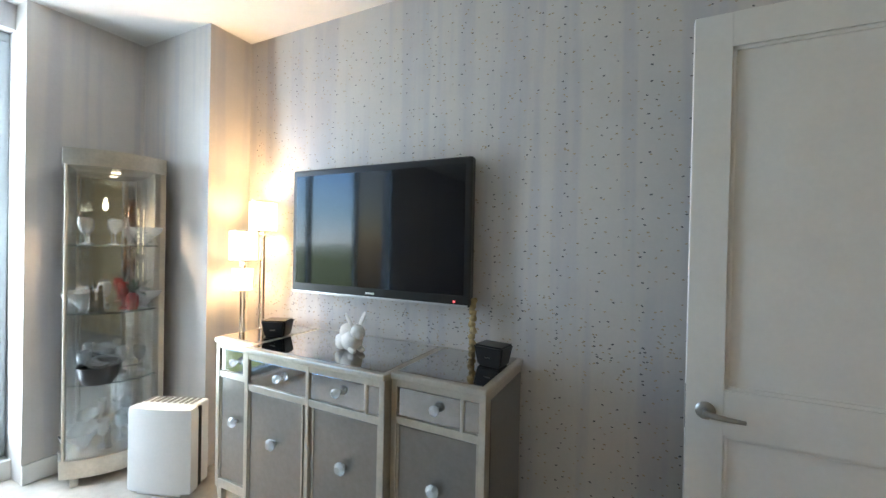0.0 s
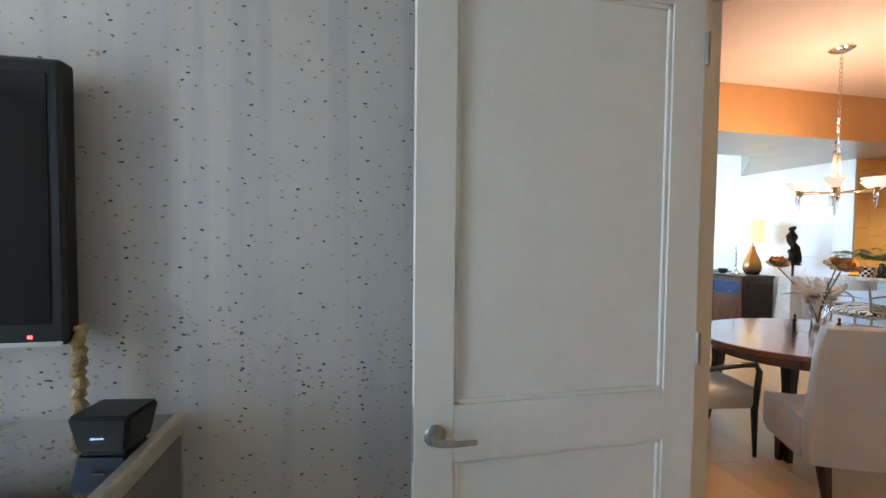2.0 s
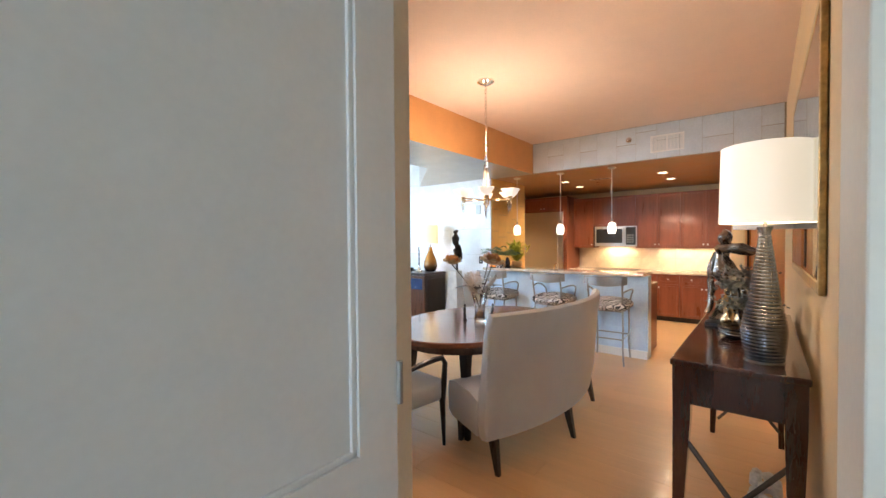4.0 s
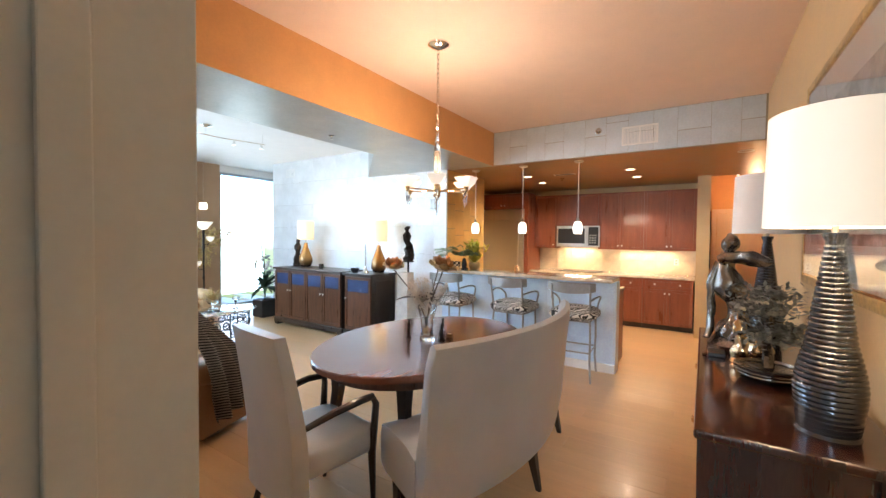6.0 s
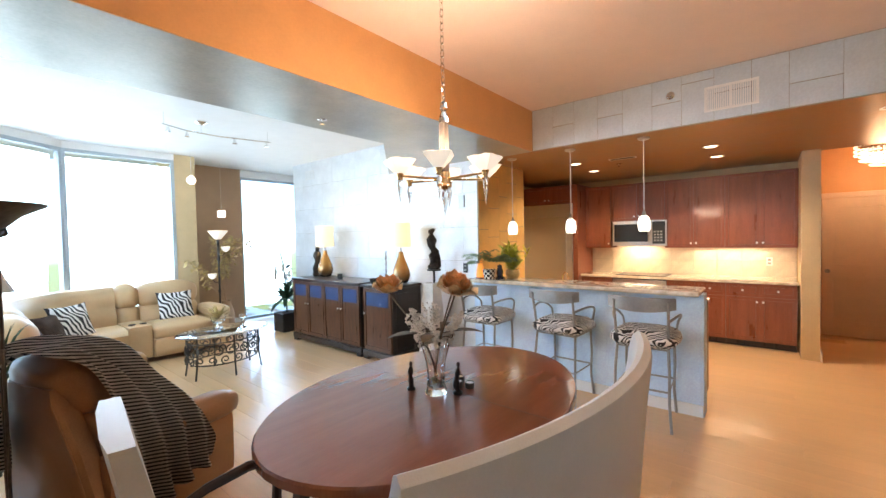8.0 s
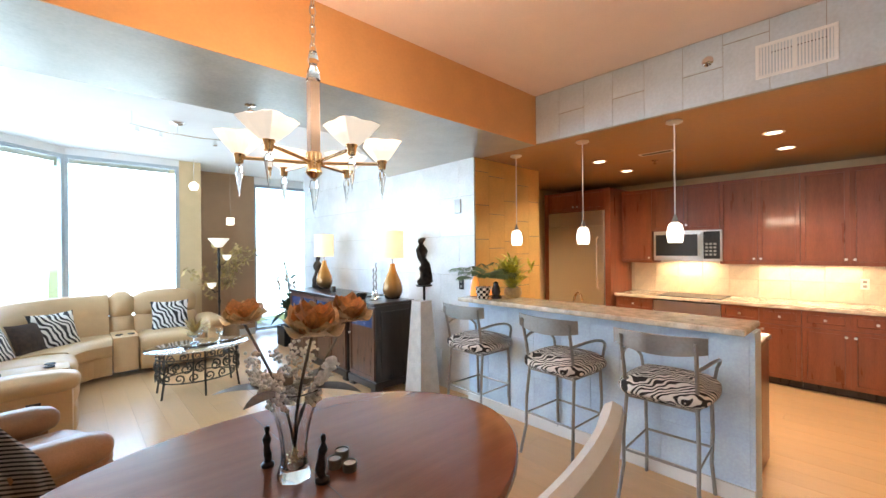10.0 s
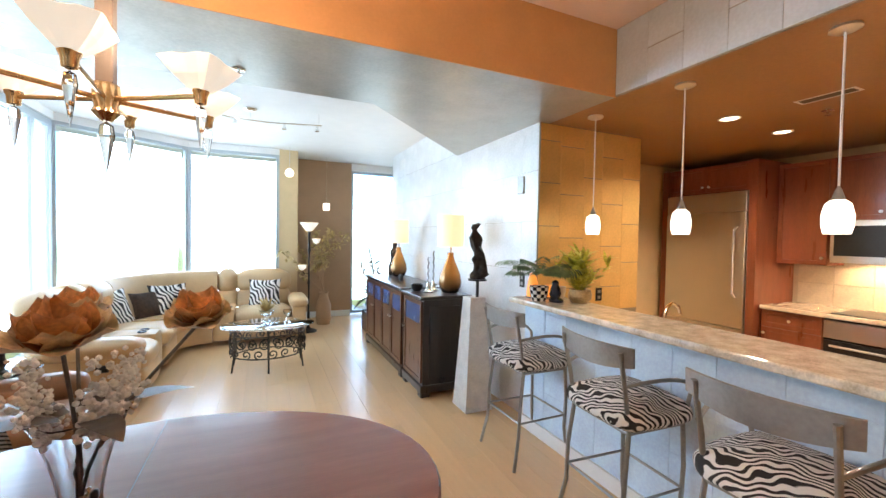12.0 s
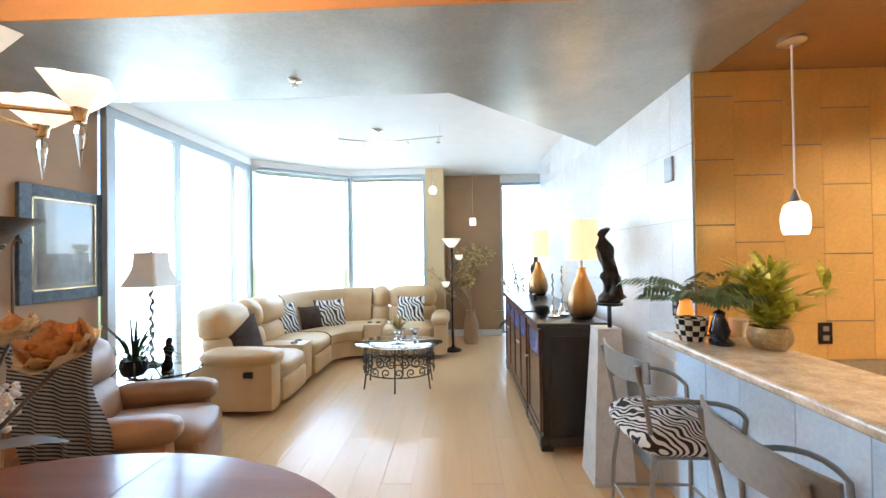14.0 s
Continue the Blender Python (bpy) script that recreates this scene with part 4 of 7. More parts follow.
def scroll(cx, cz, r, turns=1.4, start=0.0, flip=1, n=22):
    """Points of a spiral in the x-z plane."""
    return [(cx + flip * r * (1 - 0.75 * i / n) * math.cos(start + turns * 2 * math.pi * i / n), 0, cz + r * (1 - 0.75 * i / n) * math.sin(start + turns * 2 * math.pi * i / n)) for i in range(n + 1)]


def coffee_table():
    root = thing("coffee_table", "oval glass coffee table on a scrolled wrought-iron base", "coffee table", (3.82, 6.85, 0))
    n = 40
    ring = lambda a, c, z: [(a * math.cos(2 * math.pi * i / n), c * math.sin(2 * math.pi * i / n), z) for i in range(n)]
    part("glass_top", loft([ring(0.50, 0.36, 0.485), ring(0.51, 0.37, 0.491), ring(0.50, 0.36, 0.497)]), M_glass, root, "clear oval glass top", True)
    for z, k in ((0.475, 0.80), (0.40, 0.80), (0.15, 0.72)):
        part("ring", tube(ring(0.50 * k, 0.36 * k, z), 0.008, 6, closed=True), M_iron, root)
    for i in range(6):
        t = 2 * math.pi * (i + 0.5) / 6
        part("leg", tube([(0.40 * math.cos(t), 0.29 * math.sin(t), 0.475), (0.40 * math.cos(t), 0.29 * math.sin(t), 0.2), (0.43 * math.cos(t), 0.31 * math.sin(t), 0)], 0.010, 6), M_iron, root)
    for i in range(18):
        t = 2 * math.pi * i / 18
        m = Matrix.Translation((0.40 * math.cos(t), 0.29 * math.sin(t), 0)) @ Matrix.Rotation(math.atan2(0.29 * math.cos(t), -0.40 * math.sin(t)), 4, "Z")
        part("scroll", moved(tube(scroll(0.03, 0.31, 0.06, 1.3, 0.5 * math.pi, 1 if i % 2 else -1), 0.008, 5), m), M_iron, root)
        part("scroll", moved(tube(scroll(-0.03, 0.21, 0.05, 1.2, -0.5 * math.pi, -1 if i % 2 else 1), 0.008, 5), m), M_iron, root)
        part("scroll", moved(tube(scroll(0.0, 0.437, 0.034, 1.0, 0, 1), 0.005, 5), m), M_iron, root)
    return root


coffee_table()


def leaf(b, base, d, length, width, droop, up=Vector((0, 0, 1)), n=5):
    """A bent blade of n segments from base along d."""
    d = Vector(d).normalized()
    side = d.cross(up)
    side = side.normalized() if side.length > 1e-3 else Vector((1, 0, 0))
    rows, p = [], Vector(base)
    for i in range(n + 1):
        t = i / n
        w = width * math.sin(math.pi * (0.12 + 0.86 * t)) * 0.5
        rows.append((b.verts.new(p + side * w), b.verts.new(p - side * w)))
        d = (d + Vector((0, 0, -droop / n))).normalized()
        p = p + d * length / n
    for (a, c), (e, f) in zip(rows, rows[1:]):
        b.faces.new((a, c, f, e))
    return p


M_green_dark = material("dark_green_leaf", (0.045, 0.095, 0.045), 0.45, vary=0.4, scale=12, bump=0.05)
M_green_lime = material("lime_green_leaf", (0.36, 0.44, 0.05), 0.45, vary=0.35, scale=12, bump=0.05, hue2=(0.66, 0.64, 0.10))
M_green_fern = material("fern_green_leaf", (0.10, 0.18, 0.085), 0.45, vary=0.4, scale=12, bump=0.05, hue2=(0.17, 0.26, 0.12))
M_soil = material("dark_soil", (0.03, 0.022, 0.016), 0.95, vary=0.4, scale=40, bump=0.5)
M_gold_leaf = material("dried_gold_leaf", (0.60, 0.44, 0.18), 0.55, vary=0.3, scale=12, bump=0.1)

# Dried arrangement and small glasses on the coffee table
def dried_bowl():
    root = thing("dried_arrangement", "glass bowl of dried golden stems on the coffee table", "flower arrangement", (3.80, 6.95, 0.4975))
    part("bowl", lathe([(0, 0), (0.05, 0), (0.055, 0.008), (0.02, 0.02), (0.02, 0.06), (0.07, 0.09), (0.085, 0.14), (0.08, 0.14), (0.065, 0.095), (0, 0.07)], 20), M_glass, root, "", True)
    b = bmesh.new()
    rnd = random.Random(4)
    for i in range(110):
        a, e = rnd.uniform(0, 6.28), rnd.uniform(0.15, 1.3)
        d = (math.cos(a) * math.cos(e), math.sin(a) * math.cos(e), math.sin(e))
        leaf(b, (0, 0, 0.12), d, rnd.uniform(0.10, 0.22), rnd.uniform(0.012, 0.03), 0.4, n=3)
    part("stems", b, M_gold_leaf, root, "dried golden stems")
    g = thing("glass_candle_holder", "small cut-glass candle holder on the coffee table", "candle holder", (4.02, 6.78, 0.4975))
    part("body", lathe([(0, 0), (0.04, 0), (0.042, 0.01), (0.015, 0.03), (0.015, 0.09), (0.04, 0.12), (0.045, 0.16), (0.04, 0.16), (0.03, 0.12), (0, 0.10)], 12), M_glass, g)


dried_bowl()


def end_table():
    root = thing("end_table", "round glass end table on a twisted iron base", "side table", (2.02, 5.52, 0))
    part("glass_top", lathe([(0, 0.55), (0.29, 0.55), (0.297, 0.556), (0.29, 0.562), (0, 0.562)], 36), M_glass, root, "greenish round glass top", True)
    for i in range(4):
        t = 2 * math.pi * i / 4 + 0.4
        pts = [(r * math.cos(t + k), r * math.sin(t + k), z) for r, k, z in ((0.24, 0, 0), (0.15, 0.2, 0.12), (0.08, 0.5, 0.28), (0.15, 0.3, 0.44), (0.22, 0, 0.545))]
        part("leg", tube(pts, 0.010, 6), M_iron, root, "", True)
        m = Matrix.Rotation(t, 4, "Z") @ Matrix.Translation((0.12, 0, 0))
        for z in (0.42, 0.14):
            part("scroll", moved(tube(scroll(0.05, z, 0.06, 1.3, math.pi), 0.006, 5), m), M_iron, root)
    part("ring", tube([(0.24 * math.cos(2 * math.pi * i / 24), 0.24 * math.sin(2 * math.pi * i / 24), 0.54) for i in range(24)], 0.008, 6, closed=True), M_iron, root)


end_table()


def square_shade(r0, r1, h, flare=0.0, n=6):
    rows = []
    for k in range(n + 1):
        t = k / n
        r = r0 + (r1 - r0) * t - flare * math.sin(math.pi * t)
        pts = []
        for cx, cy in ((1, 1), (-1, 1), (-1, -1), (1, -1)):
            pts += [(cx * r, cy * r * 0.9), (cx * r * 0.9, cy * r)] if cx * cy < 0 else [(cx * r * 0.9, cy * r), (cx * r, cy * r * 0.9)]
        pts = [(x, y) for x, y in sorted(pts, key=lambda p: math.atan2(p[1], p[0]))]
        rows.append([(x, y, h * t) for x, y in pts])
    return loft(rows, caps=False)


def twist_lamp():
    root = thing("table_lamp", "table lamp with twisted bronze stem and bell shade", "lamp", (1.86, 5.60, 0.562))
    b = lathe([(0, 0), (0.085, 0), (0.09, 0.012), (0.05, 0.03), (0.02, 0.05), (0, 0.05)], 20)
    part("base", b, M_iron, root, "", True)
    pts = [(0.010 * math.cos(k * 0.9), 0.010 * math.sin(k * 0.9), 0.05 + 0.0145 * k) for k in range(44)]
    part("stem", tube(pts, [0.012 + 0.004 * math.sin(k * 1.3) for k in range(44)], 8), M_pewter, root, "", True)
    for s in (-1, 1):
        lf = bmesh.new()
        leaf(lf, (0.0, 0, 0.60), (s, 0.1, 0.4), 0.10, 0.045, 0.9)
        part("metal_leaf", lf, M_pewter, root)
    part("shade", moved(square_shade(0.165, 0.095, 0.29, 0.025), Matrix.Translation((0, 0, 0.70))), M_shade_white, root, "pale grey bell shade")
    part("finial", lathe([(0, 0.985), (0.008, 0.99), (0.012, 1.0), (0, 1.015)], 10), M_pewter, root)


twist_lamp()


def potted(name, at, pot, plant_bm, leaf_mat, label, pot_mat, soil_r, soil_z):
    root = thing(name, label, "potted plant", at)
    part("pot", pot, pot_mat, root, "", True)
    part("soil", lathe([(0, soil_z), (soil_r, soil_z)], 20), M_soil, root)
    part("foliage", plant_bm, leaf_mat, root)
    return root


def tuft(count, length, width, z0, spread, seed, droop=1.2, base_r=0.03):
    b = bmesh.new()
    rnd = random.Random(seed)
    for i in range(count):
        a, e = rnd.uniform(0, 6.28), rnd.uniform(*spread)
        d = (math.cos(a) * math.cos(e), math.sin(a) * math.cos(e), math.sin(e))
        leaf(b, (base_r * math.cos(a), base_r * math.sin(a), z0), d, length * rnd.uniform(0.6, 1.1), width * rnd.uniform(0.7, 1.2), droop * rnd.uniform(0.5, 1.3), n=6)
    return b


pot_round = lathe([(0, 0), (0.07, 0), (0.09, 0.03), (0.10, 0.08), (0.095, 0.13), (0.088, 0.13), (0.085, 0.10), (0, 0.10)], 22)
potted("spider_plant", (1.90, 5.36, 0.562), pot_round, tuft(64, 0.50, 0.018, 0.10, (0.45, 1.45), 3, 1.7), M_green_dark, "long-leaved green plant in a dark bowl on the glass table", M_black, 0.086, 0.105)


def figurine(name, at, label, cat, profile, mat, lumps, seed, scale=1.0, turn=0, tall=0.0):
    """A small cast figure as one plain mesh: a turned body pushed about by noise."""
    b = lathe(profile, 20)
    bmesh.ops.subdivide_edges(b, edges=b.edges[:], cuts=1, use_grid_fill=True)
    rz = random.Random(seed)
    off = rz.uniform(0, 50)
    for v in b.verts:
        if v.co.z > 0.02:
            p = Vector((v.co.x * 14 + off, v.co.y * 14, v.co.z * 11))
            n1 = noise.noise_vector(p)
            v.co += Vector((n1.x, n1.y, n1.z * 0.4)) * lumps
            v.co.x += 0.22 * lumps * 4 * math.sin(v.co.z * 9 + off)
    for v in b.verts:
        v.co *= scale
    ob = tagged(part(name, b, mat, None, "", True), label, cat)
    ob.matrix_basis = pose(*at, 0, 0, turn)
    return ob


M_silver_cast = material("antique_silver", (0.26, 0.24, 0.22), 0.24, metal=0.95, vary=0.45, scale=18, fine=120, bump=0.15)
M_bronze_dark = material("dark_bronze", (0.035, 0.028, 0.024), 0.35, metal=0.7, vary=0.5, scale=14, bump=0.15)
BODY = [(0, 0), (0.06, 0), (0.065, 0.02), (0.045, 0.04), (0.055, 0.09), (0.042, 0.15), (0.035, 0.20), (0.05, 0.25), (0.045, 0.29), (0.018, 0.325), (0.026, 0.35), (0.024, 0.38), (0, 0.40)]
figurine("bird_figurine", (2.15, 5.40, 0.562), "small dark bronze figurine on the glass table", "figurine", BODY, M_bronze_dark, 0.02, 8, 0.75)


# Torchiere with four rods
def torchiere():
    root = thing("torchiere_lamp", "tall bronze torchiere with wide bowl on four slim rods", "floor lamp", (1.83, 4.40, 0))
    part("base", lathe([(0, 0), (0.17, 0), (0.18, 0.015), (0.14, 0.035), (0.04, 0.05), (0, 0.055)], 28), M_iron, root, "", True)
    part("bowl", lathe([(0.07, 1.60), (0.09, 1.60), (0.11, 1.64), (0.16, 1.69), (0.245, 1.735), (0.25, 1.745), (0.235, 1.742), (0.15, 1.70), (0.08, 1.655), (0, 1.65)], 36), M_iron, root, "wide bronze bowl", True)
    part("glass_cup", lathe([(0, 1.53), (0.05, 1.54), (0.075, 1.57), (0.082, 1.605), (0.0, 1.605)], 20), M_glass, root, "", True)
    part("finial", lathe([(0, 1.48), (0.014, 1.49), (0.018, 1.51), (0.008, 1.535), (0, 1.54)], 12), M_iron, root, "", True)
    for i in range(4):
        t = math.pi / 4 + i * math.pi / 2
        c, s = math.cos(t), math.sin(t)
        part("rod", tube([(r * c, r * s, z) for r, z in ((0.14, 0.03), (0.115, 0.12), (0.105, 0.4), (0.105, 1.58), (0.115, 1.62), (0.14, 1.63), (0.145, 1.61), (0.13, 1.60))], 0.007, 6), M_iron, root, "", True)
        part("collar", lathe([(0, 1.08), (0.012, 1.085), (0.012, 1.10), (0, 1.105)], 8, m=Matrix.Translation((0.105 * c, 0.105 * s, 0))), M_iron, root)
    for i in range(4):
        part("scroll", moved(tube(scroll(0.06, 0.22, 0.05, 1.3, math.pi), 0.006, 5), Matrix.Rotation(i * math.pi / 2, 4, "Z")), M_iron, root)


torchiere()


# Scrolled iron plant stand beside the torchiere
def plant_stand():
    root = thing("iron_stand", "scrolled dark iron stand with leaf shapes behind the torchiere", "plant stand", (1.50, 4.05, 0))
    for i in range(3):
        t = i * 2.094 + 0.5
        c, s = math.cos(t), math.sin(t)
        part("leg", tube([(r * c, r * s, z) for r, z in ((0.17, 0), (0.12, 0.1), (0.06, 0.3), (0.10, 0.55), (0.13, 0.62))], 0.009, 6), M_iron, root, "", True)
        m = Matrix.Rotation(t, 4, "Z")
        part("scroll", moved(tube(scroll(0.10, 0.34, 0.07, 1.4, math.pi), 0.007, 5), m), M_iron, root)
    part("tray", lathe([(0, 0.62), (0.15, 0.62), (0.16, 0.635), (0.15, 0.64), (0, 0.63)], 24), M_iron, root, "", True)
    b = bmesh.new()
    rnd = random.Random(6)
    for i in range(16):
        a = rnd.uniform(0, 6.28)
        leaf(b, (0.02 * math.cos(a), 0.02 * math.sin(a), rnd.uniform(0.2, 0.6)), (math.cos(a), math.sin(a), rnd.uniform(-0.2, 0.6)), 0.18, 0.07, 0.9, n=4)
    part("leaves", b, M_bronze_dark, root)


plant_stand()


# Floor lamp by the column, with an upward bowl and two side cups
def floor_lamp():
    root = thing("floor_lamp", "dark floor lamp with lit alabaster bowl and side cups", "floor lamp", (4.42, 8.46, 0))
    part("base", lathe([(0, 0), (0.13, 0), (0.135, 0.015), (0.10, 0.035), (0.03, 0.06), (0.02, 0.09), (0, 0.09)], 24), M_bronze_dark, root, "", True)
    part("pole", lathe([(0.016, 0.06), (0.022, 0.3), (0.014, 0.32), (0.014, 0.75), (0.024, 0.78), (0.014, 0.82), (0.014, 1.25), (0.026, 1.30), (0.018, 1.34), (0.020, 1.60), (0, 1.60)], 12), M_bronze_dark, root, "", True)
    part("bowl", lathe([(0.02, 1.60), (0.05, 1.61), (0.09, 1.66), (0.145, 1.735), (0.14, 1.737), (0.08, 1.67), (0, 1.62)], 24), M_alabaster, root, "lit alabaster bowl", True)
    for s, z, p in ((1, 1.40, 0.11), (-1, 0.98, 0.10)):
        part("arm", tube([(0, 0, z - 0.05), (0.06 * s, 0, z - 0.06), (p * s, 0, z)], 0.006, 6), M_bronze_dark, root)
        part("cup", lathe([(0.012, z), (0.05, z + 0.03), (0.065, z + 0.085), (0.06, z + 0.085), (0, z + 0.02)], 16, m=Matrix.Translation((p * s, 0, 0))), M_alabaster, root, "lit glass cup", True)


floor_lamp()


def branch_tree():
    root = thing("dried_branches", "tall vase of twisted branches with pale gold leaves in the corner", "plant", (4.72, 8.98, 0))
    part("vase", lathe([(0, 0), (0.11, 0), (0.13, 0.1), (0.12, 0.35), (0.07, 0.5), (0.085, 0.55), (0.075, 0.55), (0.05, 0.5), (0, 0.45)], 24), M_brown_wall, root, "", True)
    rnd = random.Random(12)
    lf = bmesh.new()
    for k in range(9):
        p = Vector((0, 0, 0.5))
        a = rnd.uniform(0, 6.28)
        d = Vector((0.18 * math.cos(a), 0.12 * math.sin(a), 1)).normalized()
        pts = [tuple(p)]
        for i in range(9):
            d = (d + Vector((rnd.uniform(-0.35, 0.35), rnd.uniform(-0.25, 0.2), rnd.uniform(-0.15, 0.2)))).normalized()
            p = p + d * 0.13
            pts.append(tuple(p))
            if i > 2:
                for _ in range(14):
                    leaf(lf, p + Vector((rnd.uniform(-0.05, 0.05), rnd.uniform(-0.05, 0.05), rnd.uniform(-0.05, 0.05))), (rnd.uniform(-1, 1), rnd.uniform(-1, 1), rnd.uniform(-0.6, 1)), rnd.uniform(0.05, 0.10), 0.045, 0.5, n=2)
        part("branch", tube(pts, [0.008 - 0.0007 * i for i in range(10)], 5), M_brown_wall, root)
    part("foliage", lf, M_gold_leaf, root, "pale gold leaves")


branch_tree()


def orchid_pot():
    root = thing("orchid_plant", "white-flowered green plant in a dark planter beyond the sideboard", "potted plant", (5.42, 8.25, 0))
    part("planter", box(-0.16, -0.16, 0, 0.16, 0.16, 0.32, 0.015), M_black, root)
    part("soil", box(-0.14, -0.14, 0.32, 0.14, 0.14, 0.325), M_soil, root)
    part("foliage", tuft(34, 0.42, 0.09, 0.55, (0.1, 1.3), 21, 1.1), M_green_dark, root)
    part("stems", tube([(0, 0, 0.3), (0.01, 0.02, 0.7), (-0.03, 0, 1.1), (-0.10, -0.02, 1.36)], 0.012, 6), M_green_dark, root)
    b = bmesh.new()
    rnd = random.Random(31)
    for k in range(7):
        c = Vector((-0.08 + rnd.uniform(-0.15, 0.15), rnd.uniform(-0.1, 0.1), 1.0 + rnd.uniform(-0.12, 0.38)))
        for i in range(5):
            a = i * 1.257
            leaf(b, c, (math.cos(a), 0.3, math.sin(a)), 0.075, 0.055, 0.2, n=3)
    part("blossom", b, M_trim, root, "white blossoms")
    lf2 = bmesh.new()
    rnd = random.Random(5)
    for k in range(18):
        leaf(lf2, (rnd.uniform(-0.05, 0.05), 0, rnd.uniform(0.7, 1.2)), (rnd.uniform(-1, 1), rnd.uniform(-1, 0.5), rnd.uniform(0, 0.9)), 0.24, 0.09, 0.8, n=4)
    part("upper_leaves", lf2, M_green_dark, root)


orchid_pot()

# ---- sideboard pieces ----
def gold_ceramic():
    m = material("amber_ombre_ceramic", (0.42, 0.19, 0.045), 0.22, metal=0.35, vary=0.15, bump=0.02, coat=0.4)
    n, L, b = node_tools(m)
    tc = n.new("ShaderNodeTexCoord")
    sep = n.new("ShaderNodeSeparateXYZ")
    L(tc.outputs["Object"], sep.inputs[0])
    r = n.new("ShaderNodeValToRGB")
    r.color_ramp.elements[0].position, r.color_ramp.elements[0].color = 0.02, (0.045, 0.028, 0.018, 1)
    r.color_ramp.elements[1].position, r.color_ramp.elements[1].color = 0.20, (0.50, 0.23, 0.05, 1)
    L(sep.outputs["Z"], r.inputs[0]), L(r.outputs[0], b.inputs["Base Color"])
    return m


M_amber = gold_ceramic()


def gourd_lamp(x, y, z, label):
    root = thing("table_lamp", label, "lamp", (x, y, z), group="sideboard lamps")
    part("body", lathe([(0, 0), (0.075, 0), (0.085, 0.01), (0.112, 0.06), (0.118, 0.11), (0.105, 0.18), (0.075, 0.26), (0.045, 0.33), (0.032, 0.38), (0.034, 0.41), (0, 0.41)], 28), M_amber, root, "amber ombre ceramic body", True)
    part("socket", lathe([(0.010, 0.41), (0.012, 0.47), (0.0, 0.47)], 10), M_pewter, root)
    part("shade", lathe([(0.135, 0.47), (0.135, 0.79), (0.131, 0.79), (0.131, 0.47), (0.135, 0.47)], 32), M_shade_lit, root, "lit warm drum shade", True)
    part("harp", tube([(0, 0, 0.47), (0, 0, 0.81)], 0.004, 6), M_pewter, root)
    point_lamp("bulb", (x, y, z + 0.64), 7, radius=0.05)


gourd_lamp(5.52, 5.50, 0.971, "amber ceramic table lamp with lit shade on the small cabinet")
gourd_lamp(5.50, 7.18, 0.981, "amber ceramic table lamp with lit shade on the long sideboard")

M_checker = material("mirror_inlay", (0.6, 0.6, 0.6), 0.2, metal=0.7, vary=0.6, scale=90, fine=150, bump=0.05)
for i, (x, y, h) in enumerate(((5.30, 5.56, 0.36), (5.40, 5.66, 0.42))):
    c = thing("candlestick", "slim black and silver twisted candlestick on the cabinet", "candlestick", (x, y, 0.971), group="candlesticks")
    part("base", lathe([(0, 0), (0.055, 0), (0.058, 0.012), (0.03, 0.03), (0.014, 0.08), (0.012, 0.10), (0, 0.10)], 20), M_chrome, c, "", True)
    part("shaft", tube([(0.004 * math.cos(k), 0.004 * math.sin(k), 0.09 + (h - 0.09) * k / 24) for k in range(25)], 0.0085, 8), M_checker, c, "", True)
frame_pic = thing("dark_bowl", "small black glass bowl on the cabinet", "bowl", (5.24, 5.72, 0.971))
part("bowl", lathe([(0, 0), (0.04, 0), (0.06, 0.03), (0.065, 0.07), (0.058, 0.07), (0.05, 0.035), (0, 0.015)], 20), M_black, frame_pic, "", True)
tagged(part("small_clock", box(5.32, 6.55, 0.981, 5.36, 6.63, 1.06, 0.01), M_black), "small dark clock on the long sideboard", "clock")
figurine("slim_figurine", (5.50, 7.40, 0.981), "slim dark figurine on the long sideboard", "figurine", BODY, M_bronze_dark, 0.016, 40, 1.25)

# Statue on the pedestal
st = thing("statue_stand", "black iron stand on the white pedestal", "stand", (5.53, 4.94, 1.0))
part("post", tube([(0, 0, 0), (0, 0, 0.15)], 0.014, 10), M_black, st)
part("plate", lathe([(0, 0.15), (0.085, 0.15), (0.088, 0.165), (0.0, 0.168)], 28), M_black, st, "", True)
TALL = [(0, 0), (0.07, 0), (0.075, 0.03), (0.06, 0.06), (0.055, 0.12), (0.062, 0.17), (0.04, 0.21), (0.038, 0.26), (0.045, 0.32), (0.05, 0.37), (0.03, 0.415), (0.024, 0.43), (0.034, 0.455), (0.032, 0.485), (0, 0.50)]
figurine("bronze_statue", (5.53, 4.94, 1.168), "dark bronze statue of abstract entwined shapes on the stand", "statue", TALL, M_bronze_dark, 0.034, 17)

